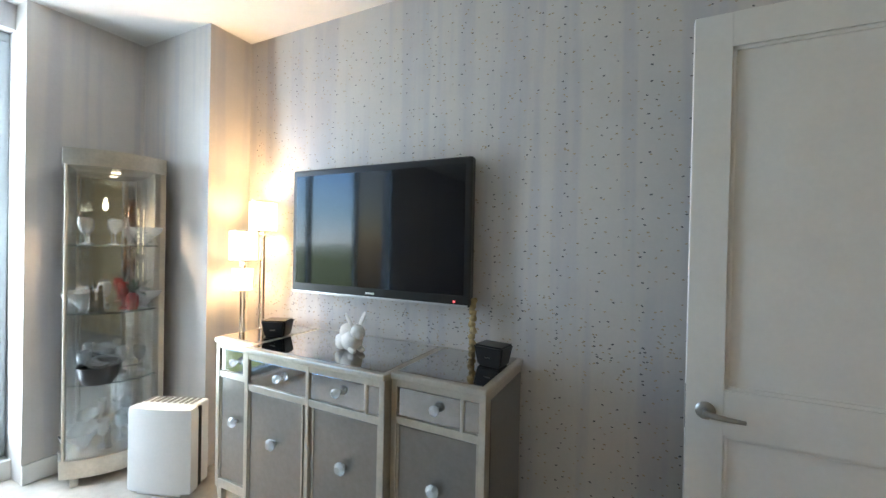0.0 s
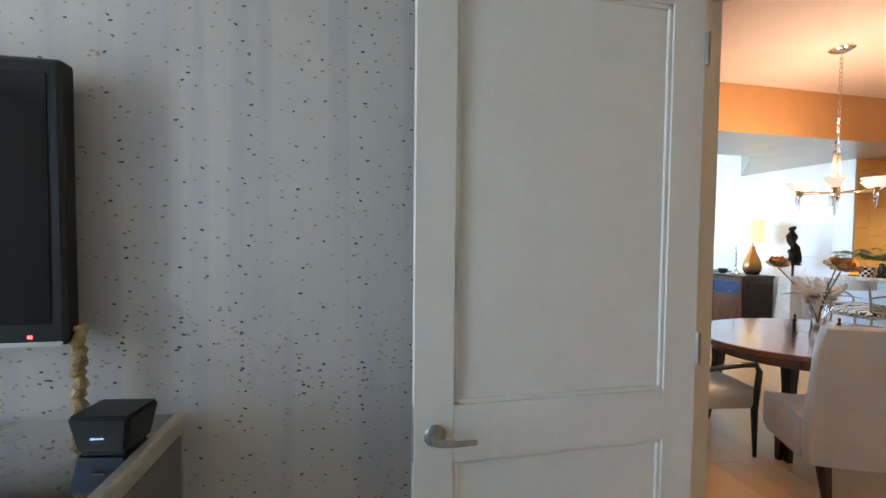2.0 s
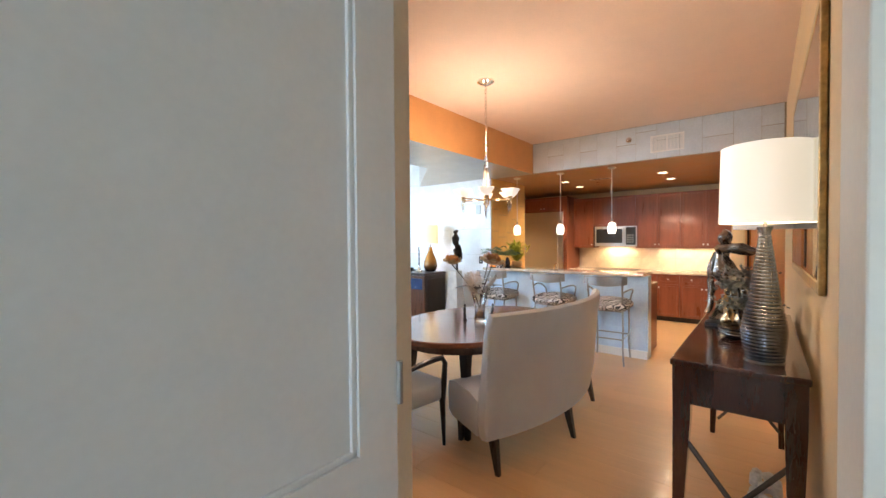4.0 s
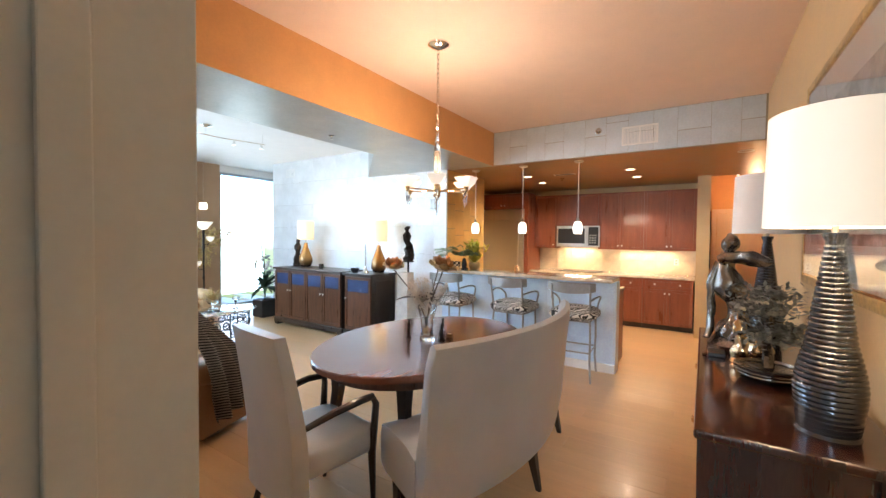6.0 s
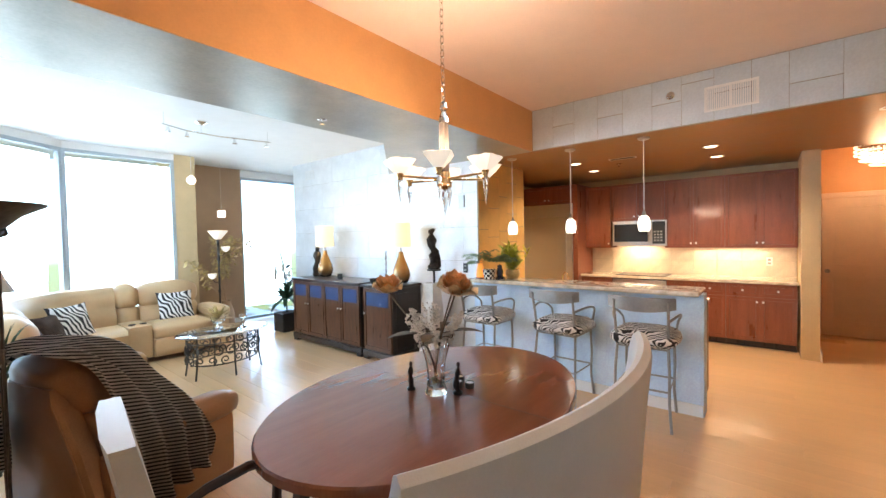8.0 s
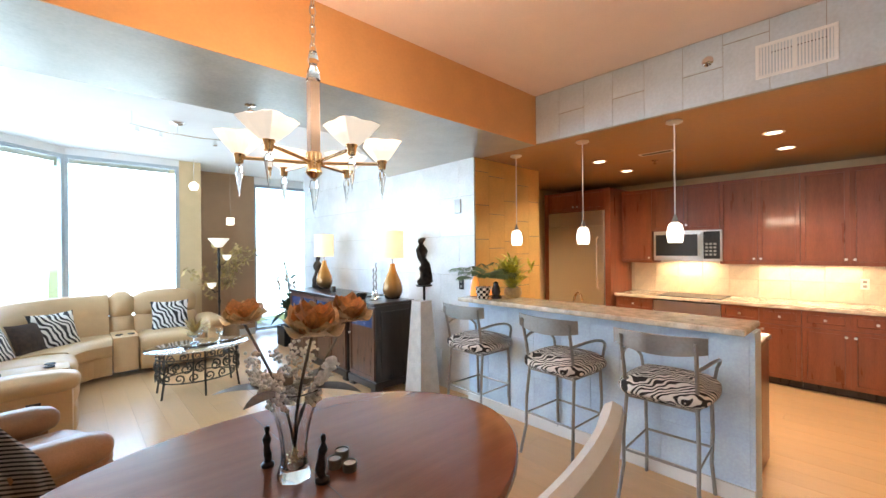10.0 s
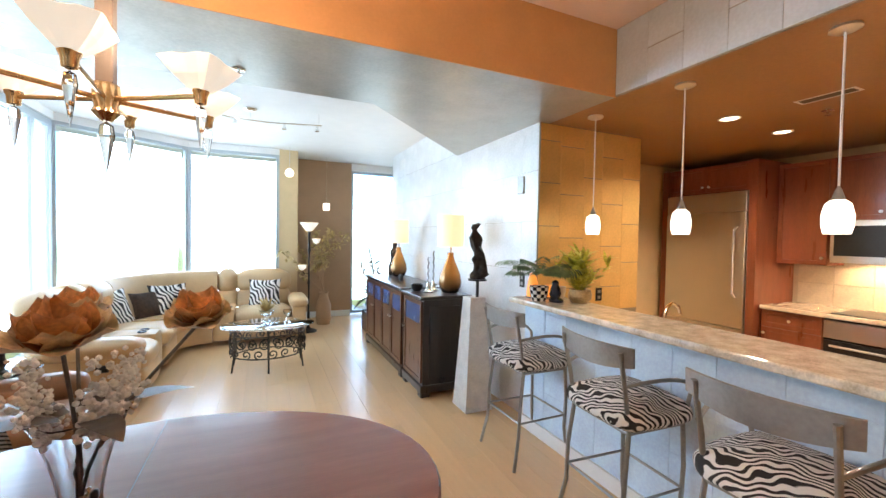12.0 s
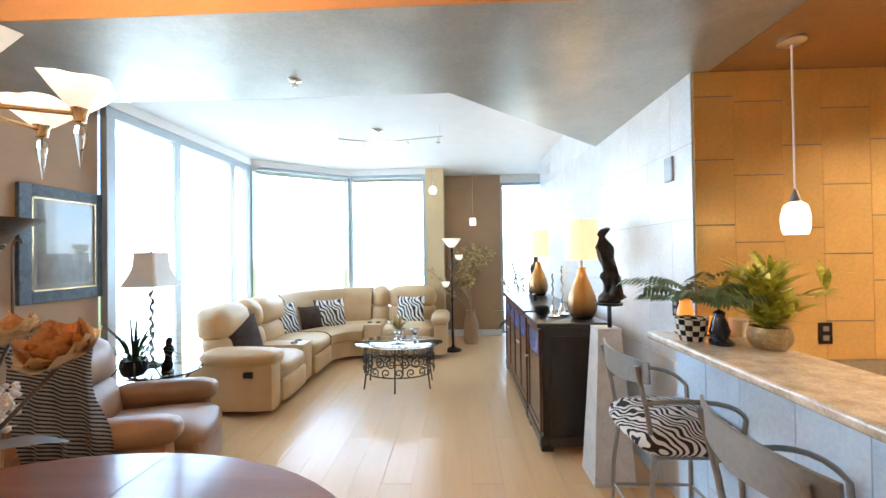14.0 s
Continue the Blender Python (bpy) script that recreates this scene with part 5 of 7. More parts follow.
# ---- dining area ----
def chandelier():
    root = thing("chandelier", "six-armed brass chandelier with lit square glass shades and crystal drops", "chandelier", (3.41, 3.02, 0))
    part("canopy", lathe([(0, CEIL), (0.075, CEIL), (0.078, CEIL - 0.012), (0.05, CEIL - 0.03), (0.012, CEIL - 0.045), (0, CEIL - 0.045)], 24), M_chrome, root, "", True)
    z, k = CEIL - 0.045, 0
    b = bmesh.new()
    while z > 2.26:
        pts = [(0.011 * math.cos(2 * math.pi * i / 10), 0, z - 0.018 + 0.021 * math.sin(2 * math.pi * i / 10)) for i in range(10)]
        join(b, tube(pts, 0.0028, 5, closed=True), Matrix.Rotation(math.pi / 2 * (k % 2), 4, "Z"))
        z -= 0.034
        k += 1
    part("chain", b, M_chrome, root)
    part("crystal_neck", lathe([(0, 2.26), (0.014, 2.25), (0.02, 2.22), (0.012, 2.20), (0.022, 2.175), (0.026, 2.15), (0.0, 2.145)], 10), M_glass, root)
    part("column", box(-0.018, -0.018, 1.89, 0.018, 0.018, 2.145, 0.003), material("smoked_bronze", (0.10, 0.075, 0.06), 0.4, metal=0.5, vary=0.1), root)
    part("hub", lathe([(0, 1.895), (0.028, 1.89), (0.03, 1.855), (0.024, 1.835), (0.03, 1.82), (0.012, 1.80), (0, 1.80)], 16), M_brass, root, "polished brass hub", True)
    part("drop", lathe([(0, 1.80), (0.014, 1.79), (0.018, 1.765), (0.010, 1.72), (0, 1.665)], 8), M_glass, root, "cut crystal drop")
    for i in range(6):
        t = radians(33 + 60 * i)
        c, s = math.cos(t), math.sin(t)
        r = 0.242
        part("arm", tube([(0.025 * c, 0.025 * s, 1.855), (r * c, r * s, 1.862)], 0.006, 6), M_brass, root)
        m = Matrix.Translation((r * c, r * s, 0)) @ Matrix.Rotation(t, 4, "Z")
        part("cup", moved(lathe([(0, 1.838), (0.013, 1.842), (0.015, 1.862), (0.020, 1.874), (0, 1.874)], 14), m), M_brass, root, "", True)
        rows = []
        for rr, zz in ((0.017, 1.872), (0.042, 1.902), (0.064, 1.936), (0.060, 1.938), (0.038, 1.907), (0.013, 1.879)):
            rows.append([(x * rr, y * rr, zz + (0.004 if rr > 0.055 else 0.0015) * (j % 2)) for j, (x, y) in enumerate(((1, -1), (1, -0.5), (1, 0), (1, 0.5), (1, 1), (0.5, 1), (0, 1), (-0.5, 1), (-1, 1), (-1, 0.5), (-1, 0), (-1, -0.5), (-1, -1), (-0.5, -1), (0, -1), (0.5, -1)))])
        part("shade", moved(loft(rows), m), M_alabaster, root, "lit textured glass shade")
        part("drop", moved(lathe([(0, 1.838), (0.010, 1.832), (0.013, 1.812), (0.008, 1.78), (0, 1.725)], 8), m), M_glass, root, "cut crystal drop")
        point_lamp("chandelier_bulb", (3.41 + r * c, 3.02 + r * s, 2.07), 8.5, (1.0, 0.75, 0.54), 0.04)


M_brass = material("polished_brass", (0.74, 0.54, 0.32), 0.2, metal=1.0, vary=0.08)
chandelier()


def armchair():
    root = thing("dining_armchair", "high-backed pearl leather dining chair with dark wooden arms", "chair", (2.375, 3.11, 0), -8)
    rows = []
    for i in range(13):
        t = i / 12
        z = 0.20 + 0.85 * t
        x = -0.215 - 0.03 * t - 0.13 * max(0, t - 0.35) ** 1.3
        th, w = 0.095 - 0.04 * t, 0.225 + 0.015 * math.sin(math.pi * t)
        rows.append([(x - th / 2, -w, z), (x - th / 2 - 0.012, -w * 0.5, z), (x - th / 2 - 0.012, w * 0.5, z), (x - th / 2, w, z), (x + th / 2, w, z), (x + th / 2, -w, z)])
    bk = loft(rows)
    bmesh.ops.bevel(bk, geom=[e for e in bk.edges if e.calc_face_angle(0) > 0.9], offset=0.014, segments=3, affect="EDGES")
    part("backrest", bk, M_leather_grey, root, "", True)
    part("seat", cushion(-0.21, -0.235, 0.32, 0.24, 0.235, 0.48, 0.02, 0.04, 7), M_leather_grey, root, "", True)
    for s in (-1, 1):
        part("front_leg", tube([(0.195, 0.235 * s, 0.645), (0.215, 0.25 * s, 0.60), (0.205, 0.245 * s, 0.45), (0.20, 0.235 * s, 0.33), (0.21, 0.24 * s, 0)], [0.016, 0.019, 0.021, 0.022, 0.012], 8), M_espresso, root, "", True)
        part("arm", tube([(-0.20, 0.215 * s, 0.585), (-0.05, 0.24 * s, 0.625), (0.10, 0.25 * s, 0.645), (0.20, 0.24 * s, 0.64)], [0.015, 0.019, 0.021, 0.019], 8), M_espresso, root, "dark wooden arm", True)
        part("rear_leg", tube([(-0.19, 0.19 * s, 0.34), (-0.21, 0.19 * s, 0.18), (-0.27, 0.20 * s, 0)], [0.024, 0.02, 0.013], 8), M_espresso, root, "", True)


armchair()


# Vase of flowers on the dining table
M_petal = material("brown_silk_petal", (0.58, 0.33, 0.16), 0.42, vary=0.30, scale=9, fine=90, bump=0.15, hue2=(0.84, 0.58, 0.32), sheen=0.2)
M_petal_deep = material("deep_brown_petal", (0.50, 0.26, 0.12), 0.4, vary=0.35, scale=9, fine=90, bump=0.12, hue2=(0.62, 0.30, 0.12))
M_petal_pale = material("pale_olive_petal", (0.62, 0.47, 0.27), 0.45, vary=0.3, scale=16, fine=90, bump=0.15)
M_pearl = material("frosted_berry", (0.76, 0.71, 0.64), 0.35, vary=0.2, bump=0.05)
M_leaf_dark = material("bronze_leaf", (0.11, 0.085, 0.06), 0.45, vary=0.3, bump=0.08)


def petal_bm(b, c, d, size, cup, out):
    """One broad cupped petal: a bent grid reaching out along d, its rim curling over."""
    side = Vector((-d.y, d.x, 0)).normalized()
    n, m, g = 8, 6, []
    for i in range(n + 1):
        t = i / n
        w = size * 0.60 * math.sin(math.pi * (0.10 + 0.76 * t)) ** 0.55
        row = []
        for j in range(m + 1):
            s = j / m * 2 - 1
            reach = out * size * (t - 0.12 * s * s * t)
            lift = size * (cup * t ** 1.5 + 0.26 * s * s * t - 0.30 * max(0, t - 0.72) - 0.10 * max(0, abs(s) - 0.7) * t)
            row.append(b.verts.new(c + d * reach + side * (w * s) + Vector((0, 0, lift))))
        g.append(row)
    for i in range(n):
        for j in range(m):
            b.faces.new((g[i][j], g[i + 1][j], g[i + 1][j + 1], g[i][j + 1]))


def bouquet():
    at = (3.345, 3.055, 0.7505)
    root = thing("flower_vase", "flared cut-glass vase of brown silk magnolias and frosted berries", "vase", at)
    rows = []
    n = 28
    for r, z in ((0.055, 0.0), (0.056, 0.015), (0.045, 0.05), (0.043, 0.10), (0.050, 0.16), (0.064, 0.22), (0.082, 0.275), (0.098, 0.31), (0.092, 0.312), (0.076, 0.275), (0.058, 0.22), (0.044, 0.16), (0.036, 0.10), (0.036, 0.05), (0.03, 0.035)):
        rows.append([(r * (1 + 0.045 * math.cos(7 * 2 * math.pi * i / n)) * math.cos(2 * math.pi * i / n), r * (1 + 0.045 * math.cos(7 * 2 * math.pi * i / n)) * math.sin(2 * math.pi * i / n), z) for i in range(n)])
    part("vase", loft(rows), M_glass, root, "flared cut-glass vase", True)
    gv = bmesh.new()
    rnd = random.Random(9)
    for i in range(46):
        a, q = rnd.uniform(0, 6.28), rnd.uniform(0, 0.026)
        bmesh.ops.create_icosphere(gv, subdivisions=1, radius=0.007, matrix=Matrix.Translation((q * math.cos(a), q * math.sin(a), 0.045 + 0.06 * rnd.random())))
    part("glass_beads", gv, M_brass, root, "golden glass beads")
    R = Vector((0.788, -0.616, 0))
    F = Vector((0.616, 0.788, 0))
    heads = ((Vector((0.01, -0.13, 0.52)), 0.108, 1), (Vector((0.255, 0.07, 0.52)), 0.09, 2), (Vector((-0.09, 0.25, 0.52)), 0.088, 3))
    for c, size, seed in heads:
        rd = random.Random(seed)
        b, b2, b3 = bmesh.new(), bmesh.new(), bmesh.new()
        tilt = Matrix.Rotation(rd.uniform(0.15, 0.4), 4, R) @ Matrix.Rotation(rd.uniform(-0.2, 0.2), 4, F)
        for ring, (k, cup, out) in enumerate(((5, 0.34, 1.0), (5, 0.56, 0.80), (4, 0.70, 0.55), (3, 0.72, 0.30))):
            for i in range(k):
                a = 2 * math.pi * (i + 0.5 * ring) / k + rd.uniform(-0.15, 0.15)
                petal_bm(b3 if ring > 1 else b2 if (i + ring) % 2 == 0 else b, Vector((0, 0, 0)), Vector((math.cos(a), math.sin(a), 0)), size * rd.uniform(0.9, 1.1), cup * rd.uniform(0.85, 1.15), out)
        m = Matrix.Translation(c) @ tilt
        part("petals", moved(b, m), M_petal, root, "brown silk petals", True)
        part("outer_petals", moved(b2, m), M_petal_pale, root, "pale olive outer petals", True)
        part("inner_petals", moved(b3, m), M_petal_deep, root, "deep brown inner petals", True)
        part("stem", tube(bezier((0, 0, 0.06), (0, 0, 0.25), tuple(c * 0.5 + Vector((0, 0, 0.1))), tuple(c)), 0.005, 6), M_leaf_dark, root)
    bb = bmesh.new()
    rnd = random.Random(14)
    for k in range(16):
        a = rnd.uniform(0, 6.28)
        top = Vector((0.14 * math.cos(a), 0.14 * math.sin(a), rnd.uniform(0.38, 0.46)))
        for i in range(34):
            t = rnd.uniform(0.45, 1)
            p = top * t + Vector((rnd.uniform(-0.02, 0.02), rnd.uniform(-0.02, 0.02), 0.14 * (1 - t)))
            bmesh.ops.create_icosphere(bb, subdivisions=1, radius=rnd.uniform(0.006, 0.010), matrix=Matrix.Translation(p))
    tagged(part("berry_cluster", bb, M_pearl, root, "clusters of frosted pale berries", True), kind="stuff")
    for a, ln in ((0.4, 0.22), (2.7, 0.22), (3.6, 0.18), (5.3, 0.22), (1.6, 0.16)):
        lf = bmesh.new()
        leaf(lf, (0.04 * math.cos(a), 0.04 * math.sin(a), 0.31), (math.cos(a), math.sin(a), 0.45), ln, 0.075, 0.7, n=6)
        part("leaf", lf, M_leaf_dark, root)


bouquet()
SLIM = [(0, 0), (0.024, 0), (0.025, 0.01), (0.014, 0.018), (0.017, 0.05), (0.011, 0.085), (0.016, 0.11), (0.006, 0.135), (0.010, 0.148), (0.008, 0.16), (0, 0.165)]
figurine("dark_figurine", (3.40, 2.955, 0.7505), "small dark bronze figurine beside the vase", "figurine", SLIM, M_bronze_dark, 0.010, 3)
figurine("dark_figurine", (3.30, 3.19, 0.7505), "small dark bronze figurine beside the vase", "figurine", SLIM, M_bronze_dark, 0.010, 23, 0.92)
for i, (x, y, h) in enumerate(((3.515, 3.03, 0.045), (3.475, 3.01, 0.035), (3.505, 2.955, 0.03))):
    c = thing("candle_cup", "small brown candle cup with ivory wax on the table", "candle", (x, y, 0.7505), group="candle cups")
    part("cup", lathe([(0, 0), (0.024, 0), (0.026, h), (0.023, h), (0.022, h - 0.006), (0, h - 0.006)], 16), M_leaf_dark, c, "", True)
    part("wax", lathe([(0, h - 0.004), (0.0215, h - 0.004)], 16), M_trim, c, "ivory wax")
# ---- console desk ----
DX0, DX1, DY0, DY1, DZ = 2.32, 4.0, 0.885, 1.36, 0.95


def console():
    root = thing("console_table", "dark mahogany console table with tapered legs and crossed stretchers", "console table")
    part("top", box(DX0, DY0, DZ - 0.03, DX1, DY1, DZ, 0.008), M_desk, root)
    part("apron", box(DX0 + 0.03, DY0 + 0.02, DZ - 0.20, DX1 - 0.03, DY1 - 0.03, DZ - 0.03, 0.004), M_desk, root)
    for i in range(2):
        x0 = DX0 + 0.08 + i * 0.76
        d = part("drawer", box(x0, DY1 - 0.032, DZ - 0.18, x0 + 0.60, DY1 - 0.018, DZ - 0.05, 0.004), M_desk, root)
        part("pull", lathe([(0, 0), (0.006, 0), (0.007, 0.015), (0.014, 0.02), (0.012, 0.028), (0, 0.03)], 12, m=Matrix.Translation((x0 + 0.30, DY1 - 0.018, DZ - 0.115)) @ Matrix.Rotation(radians(-90), 4, "X")), M_brass, d, "", True)
    for x, sx in ((DX0 + 0.045, -1), (DX1 - 0.045, 1)):
        for y, sy in ((DY0 + 0.045, -1), (DY1 - 0.045, 1)):
            lg = loft([[(x + dx * r + sx * o, y + dy * r + (sy * o if sy > 0 else 0), z) for dx, dy in ((-1, -1), (1, -1), (1, 1), (-1, 1))] for r, o, z in ((0.016, 0.02, 0), (0.022, 0.012, 0.3), (0.034, 0.0, 0.70), (0.036, 0.0, DZ - 0.03))])
            part("leg", lg, M_desk, root)
        part("stretcher", tube([(x, DY0 + 0.06, 0.12), (x, DY1 - 0.06, 0.58)], 0.011, 6), M_iron, root, "crossed dark metal bar")
        part("stretcher", tube([(x, DY1 - 0.06, 0.12), (x, DY0 + 0.06, 0.58)], 0.011, 6), M_iron, root, "crossed dark metal bar")


console()


def ribbed_lamp(x, y, lit, label):
    root = thing("table_lamp", label, "lamp", (x, y, DZ), group="console lamps")
    prof = [(0, 0), (0.075, 0)]
    for i in range(37):
        t = i / 36
        r = 0.072 + 0.012 * math.sin(math.pi * min(1, t * 2.2)) - 0.050 * max(0, t - 0.22) ** 1.15 * 1.35
        z = 0.01 + 0.54 * t
        prof += [(r - 0.0025, z), (r, z + 0.004), (r, z + 0.010)]
    prof += [(0.022, 0.565), (0.028, 0.575), (0.028, 0.585), (0, 0.586)]
    part("body", lathe(prof, 24), M_ribbed, root, "ribbed gunmetal body", True)
    part("stem", tube([(0, 0, 0.58), (0, 0, 0.66)], 0.008, 8), M_pewter, root)
    sh = lathe([(0.167, 0.60), (0.160, 0.93), (0.156, 0.93), (0.163, 0.60), (0.167, 0.60)], 40)
    part("shade", sh, M_shade_warm if lit else M_shade_white, root, "lit white drum shade" if lit else "white drum shade", True)
    part("spider", tube([(-0.158, 0, 0.915), (0.158, 0, 0.915)], 0.003, 5), M_pewter, root)
    part("finial", lathe([(0, 0.915), (0.006, 0.92), (0.012, 0.94), (0, 0.955)], 10), M_pewter, root)
    if lit:
        point_lamp("console_bulb", (x, y, DZ + 0.78), 15, (1.0, 0.66, 0.36), 0.05)


M_ribbed = material("gunmetal_glaze", (0.13, 0.14, 0.16), 0.22, metal=0.8, vary=0.15, bump=0.02)
M_shade_warm = glow("lit_white_shade", (1.0, 0.87, 0.67), 0.6, (0.85, 0.84, 0.82))
ribbed_lamp(2.52, 1.03, True, "ribbed gunmetal table lamp with lit white drum shade")
ribbed_lamp(3.85, 1.045, False, "ribbed gunmetal table lamp with white drum shade")


def sculpture():
    """A swaying draped form as one plain mesh."""
    b = lathe([(0, 0), (0.10, 0), (0.105, 0.02), (0.09, 0.035), (0.07, 0.06), (0, 0.07)], 20)
    join(b, tube(bezier((0.02, 0, 0.04), (-0.12, 0.02, 0.20), (0.09, -0.02, 0.34), (0.01, 0, 0.48), 22), [0.055 + 0.018 * math.sin(i * 0.52 + 0.6) for i in range(23)], 14))
    join(b, tube(bezier((0.0, 0, 0.46), (0.05, 0, 0.50), (0.0, 0.01, 0.55), (0.02, 0, 0.59), 9), [0.045, 0.035, 0.022, 0.02, 0.034, 0.044, 0.046, 0.04, 0.028, 0.008], 12))
    join(b, tube(bezier((0.05, 0.02, 0.45), (0.12, 0.02, 0.50), (-0.06, 0.10, 0.47), (-0.13, 0.09, 0.45), 12), [0.022, 0.024, 0.026, 0.028, 0.03, 0.03, 0.03, 0.032, 0.034, 0.034, 0.03, 0.024, 0.012], 10))
    join(b, tube(bezier((0.06, -0.02, 0.44), (0.13, -0.03, 0.30), (0.04, -0.05, 0.20), (0.11, -0.02, 0.05), 12), 0.018, 9))
    for k in range(4):
        join(b, tube(bezier((-0.06 + 0.03 * k, 0.05, 0.03), (-0.12 + 0.06 * k, 0.09, 0.10), (0.06 - 0.03 * k, 0.07, 0.16), (-0.04 + 0.02 * k, 0.05, 0.26), 10), 0.014, 7))
    for v in b.verts:
        if v.co.z > 0.03:
            v.co += noise.noise_vector(v.co * 22) * 0.012
    ob = tagged(part("silver_sculpture", b, M_silver_cast, None, "", True), "antique silver flowing sculpture on the console", "sculpture")
    ob.matrix_basis = pose(3.50, 1.22, DZ, 0, 0, 120)


sculpture()
figurine("brass_figurine", (3.18, 1.20, DZ), "small brass and silver figurine on the console", "figurine", BODY, M_brass, 0.022, 61, 0.62)
orb = thing("gold_orb", "small round gold pot on the console", "pot", (3.28, 1.12, DZ))
part("pot", lathe([(0, 0), (0.035, 0), (0.055, 0.03), (0.058, 0.055), (0.045, 0.085), (0.02, 0.095), (0.024, 0.105), (0, 0.105)], 20), M_brass, orb, "", True)


def bonsai():
    root = thing("bonsai", "silver-green bonsai tree in a ribbed silver bowl", "bonsai", (2.98, 1.12, DZ))
    part("bowl", lathe([(0, 0), (0.07, 0), (0.09, 0.012), (0.102, 0.025), (0.101, 0.03), (0.110, 0.04), (0.109, 0.045), (0.114, 0.058), (0.104, 0.06), (0.10, 0.05), (0, 0.05)], 24), M_silver_cast, root, "ribbed silver bowl", True)
    part("trunk", tube([(0, 0, 0.05), (0.01, 0.0, 0.10), (-0.02, 0.01, 0.15), (0.02, -0.01, 0.21), (0.03, 0, 0.27)], [0.022, 0.019, 0.016, 0.012, 0.008], 8), M_silver_cast, root, "", True)
    rnd = random.Random(77)
    for c in ((-0.10, 0.02, 0.30), (0.11, 0.03, 0.27), (0.02, -0.06, 0.19), (-0.13, 0.0, 0.20), (0.02, 0.0, 0.34), (0.10, -0.02, 0.16)):
        b = bmesh.new()
        for i in range(330):
            p = Vector((rnd.gauss(0, 0.050), rnd.gauss(0, 0.045), rnd.gauss(0, 0.017))) + Vector(c)
            leaf(b, p, (rnd.uniform(-1, 1), rnd.uniform(-1, 1), rnd.uniform(-0.1, 1)), 0.024, 0.017, 0.3, n=2)
        tagged(part("leaf_pad", b, M_sage, root), kind="stuff")
        part("branch", tube([(0.0, 0, 0.16), tuple(Vector(c) * 0.6 + Vector((0, 0, 0.06))), c], 0.006, 6), M_silver_cast, root)


M_sage = material("silver_sage_leaf", (0.17, 0.17, 0.15), 0.5, metal=0.25, vary=0.4, scale=20, bump=0.1)
bonsai()
tagged(part("small_tray", box(3.24, 1.25, DZ + 0.001, 3.34, 1.32, DZ + 0.02, 0.004), M_black), "small dark tray on the console", "tray")
tree = thing("white_pebble_planter", "white beaded ornament on the floor under the console", "ornament", (2.75, 1.02, 0))
b = bmesh.new()
rnd = random.Random(2)
for i in range(80):
    z = rnd.uniform(0.02, 0.34)
    a = rnd.uniform(0, 6.28)
    r = 0.07 * (1 - z * 1.2)
    bmesh.ops.create_icosphere(b, subdivisions=1, radius=0.022, matrix=Matrix.Translation((r * math.cos(a), r * math.sin(a), z)))
part("beads", b, M_pearl, tree, "", True)


# Framed pictures
def picture(name, root_m, w, h, label, frame_mat, art, mat_w=0.10, fw=0.06, depth=0.035, glass=True):
    """Hangs in its local x-z plane, facing -y."""
    root = thing(name, label, "picture")
    root.matrix_basis = root_m
    b = box(-w / 2, -depth, -h / 2, -w / 2 + fw, 0, h / 2, 0.006)
    box(w / 2 - fw, -depth, -h / 2, w / 2, 0, h / 2, 0.006, bm=b)
    box(-w / 2 + fw, -depth, -h / 2, w / 2 - fw, 0, -h / 2 + fw, 0.006, bm=b)
    box(-w / 2 + fw, -depth, h / 2 - fw, w / 2 - fw, 0, h / 2, 0.006, bm=b)
    part("frame", b, frame_mat, root)
    b = bmesh.new()
    for x0, z0, x1, z1 in ((-w / 2 + fw, -h / 2 + fw, -w / 2 + fw + 0.012, h / 2 - fw), (w / 2 - fw - 0.012, -h / 2 + fw, w / 2 - fw, h / 2 - fw), (-w / 2 + fw, -h / 2 + fw, w / 2 - fw, -h / 2 + fw + 0.012), (-w / 2 + fw, h / 2 - fw - 0.012, w / 2 - fw, h / 2 - fw)):
        box(x0, -depth + 0.006, z0, x1, -0.012, z1, bm=b)
    part("inner_bead", b, M_brass, root, "gold inner bead")
    part("mount", box(-w / 2 + fw, -0.014, -h / 2 + fw, w / 2 - fw, -0.010, h / 2 - fw), M_trim, root, "white mount")
    part("print", box(-w / 2 + fw + mat_w, -0.0165, -h / 2 + fw + mat_w, w / 2 - fw - mat_w, -0.014, h / 2 - fw - mat_w), art, root, "faded landscape print")
    if glass:
        part("glazing", box(-w / 2 + fw + 0.012, -0.021, -h / 2 + fw + 0.012, w / 2 - fw - 0.012, -0.019, h / 2 - fw - 0.012), M_glass, root)
    return root


M_art = material("soft_landscape_print", (0.34, 0.30, 0.28), 0.6, vary=0.6, scale=5, fine=18, bump=0.0, hue2=(0.62, 0.56, 0.54))
M_art_pale = material("pale_print", (0.66, 0.66, 0.66), 0.6, vary=0.15, scale=5, fine=18, bump=0.0)
M_frame_gold = material("antique_gold_frame", (0.45, 0.31, 0.13), 0.4, metal=0.6, vary=0.3, scale=20, bump=0.15)
M_frame_blue = material("slate_blue_frame", (0.09, 0.13, 0.17), 0.4, vary=0.3, scale=20, bump=0.1)
picture("framed_picture", Matrix.Translation((3.07, 0.862, 1.82)) @ Matrix.Rotation(math.pi, 4, "Z"), 1.75, 1.08, "framed landscape print in antique gold over the console", M_frame_gold, M_art, 0.17, 0.045, 0.022)
picture("framed_picture", Matrix.Translation((1.402, 5.27, 1.62)) @ Matrix.Rotation(math.pi / 2, 4, "Z"), 0.70, 0.88, "large framed print in slate blue beside the window", M_frame_blue, M_art_pale, 0.05, 0.09)

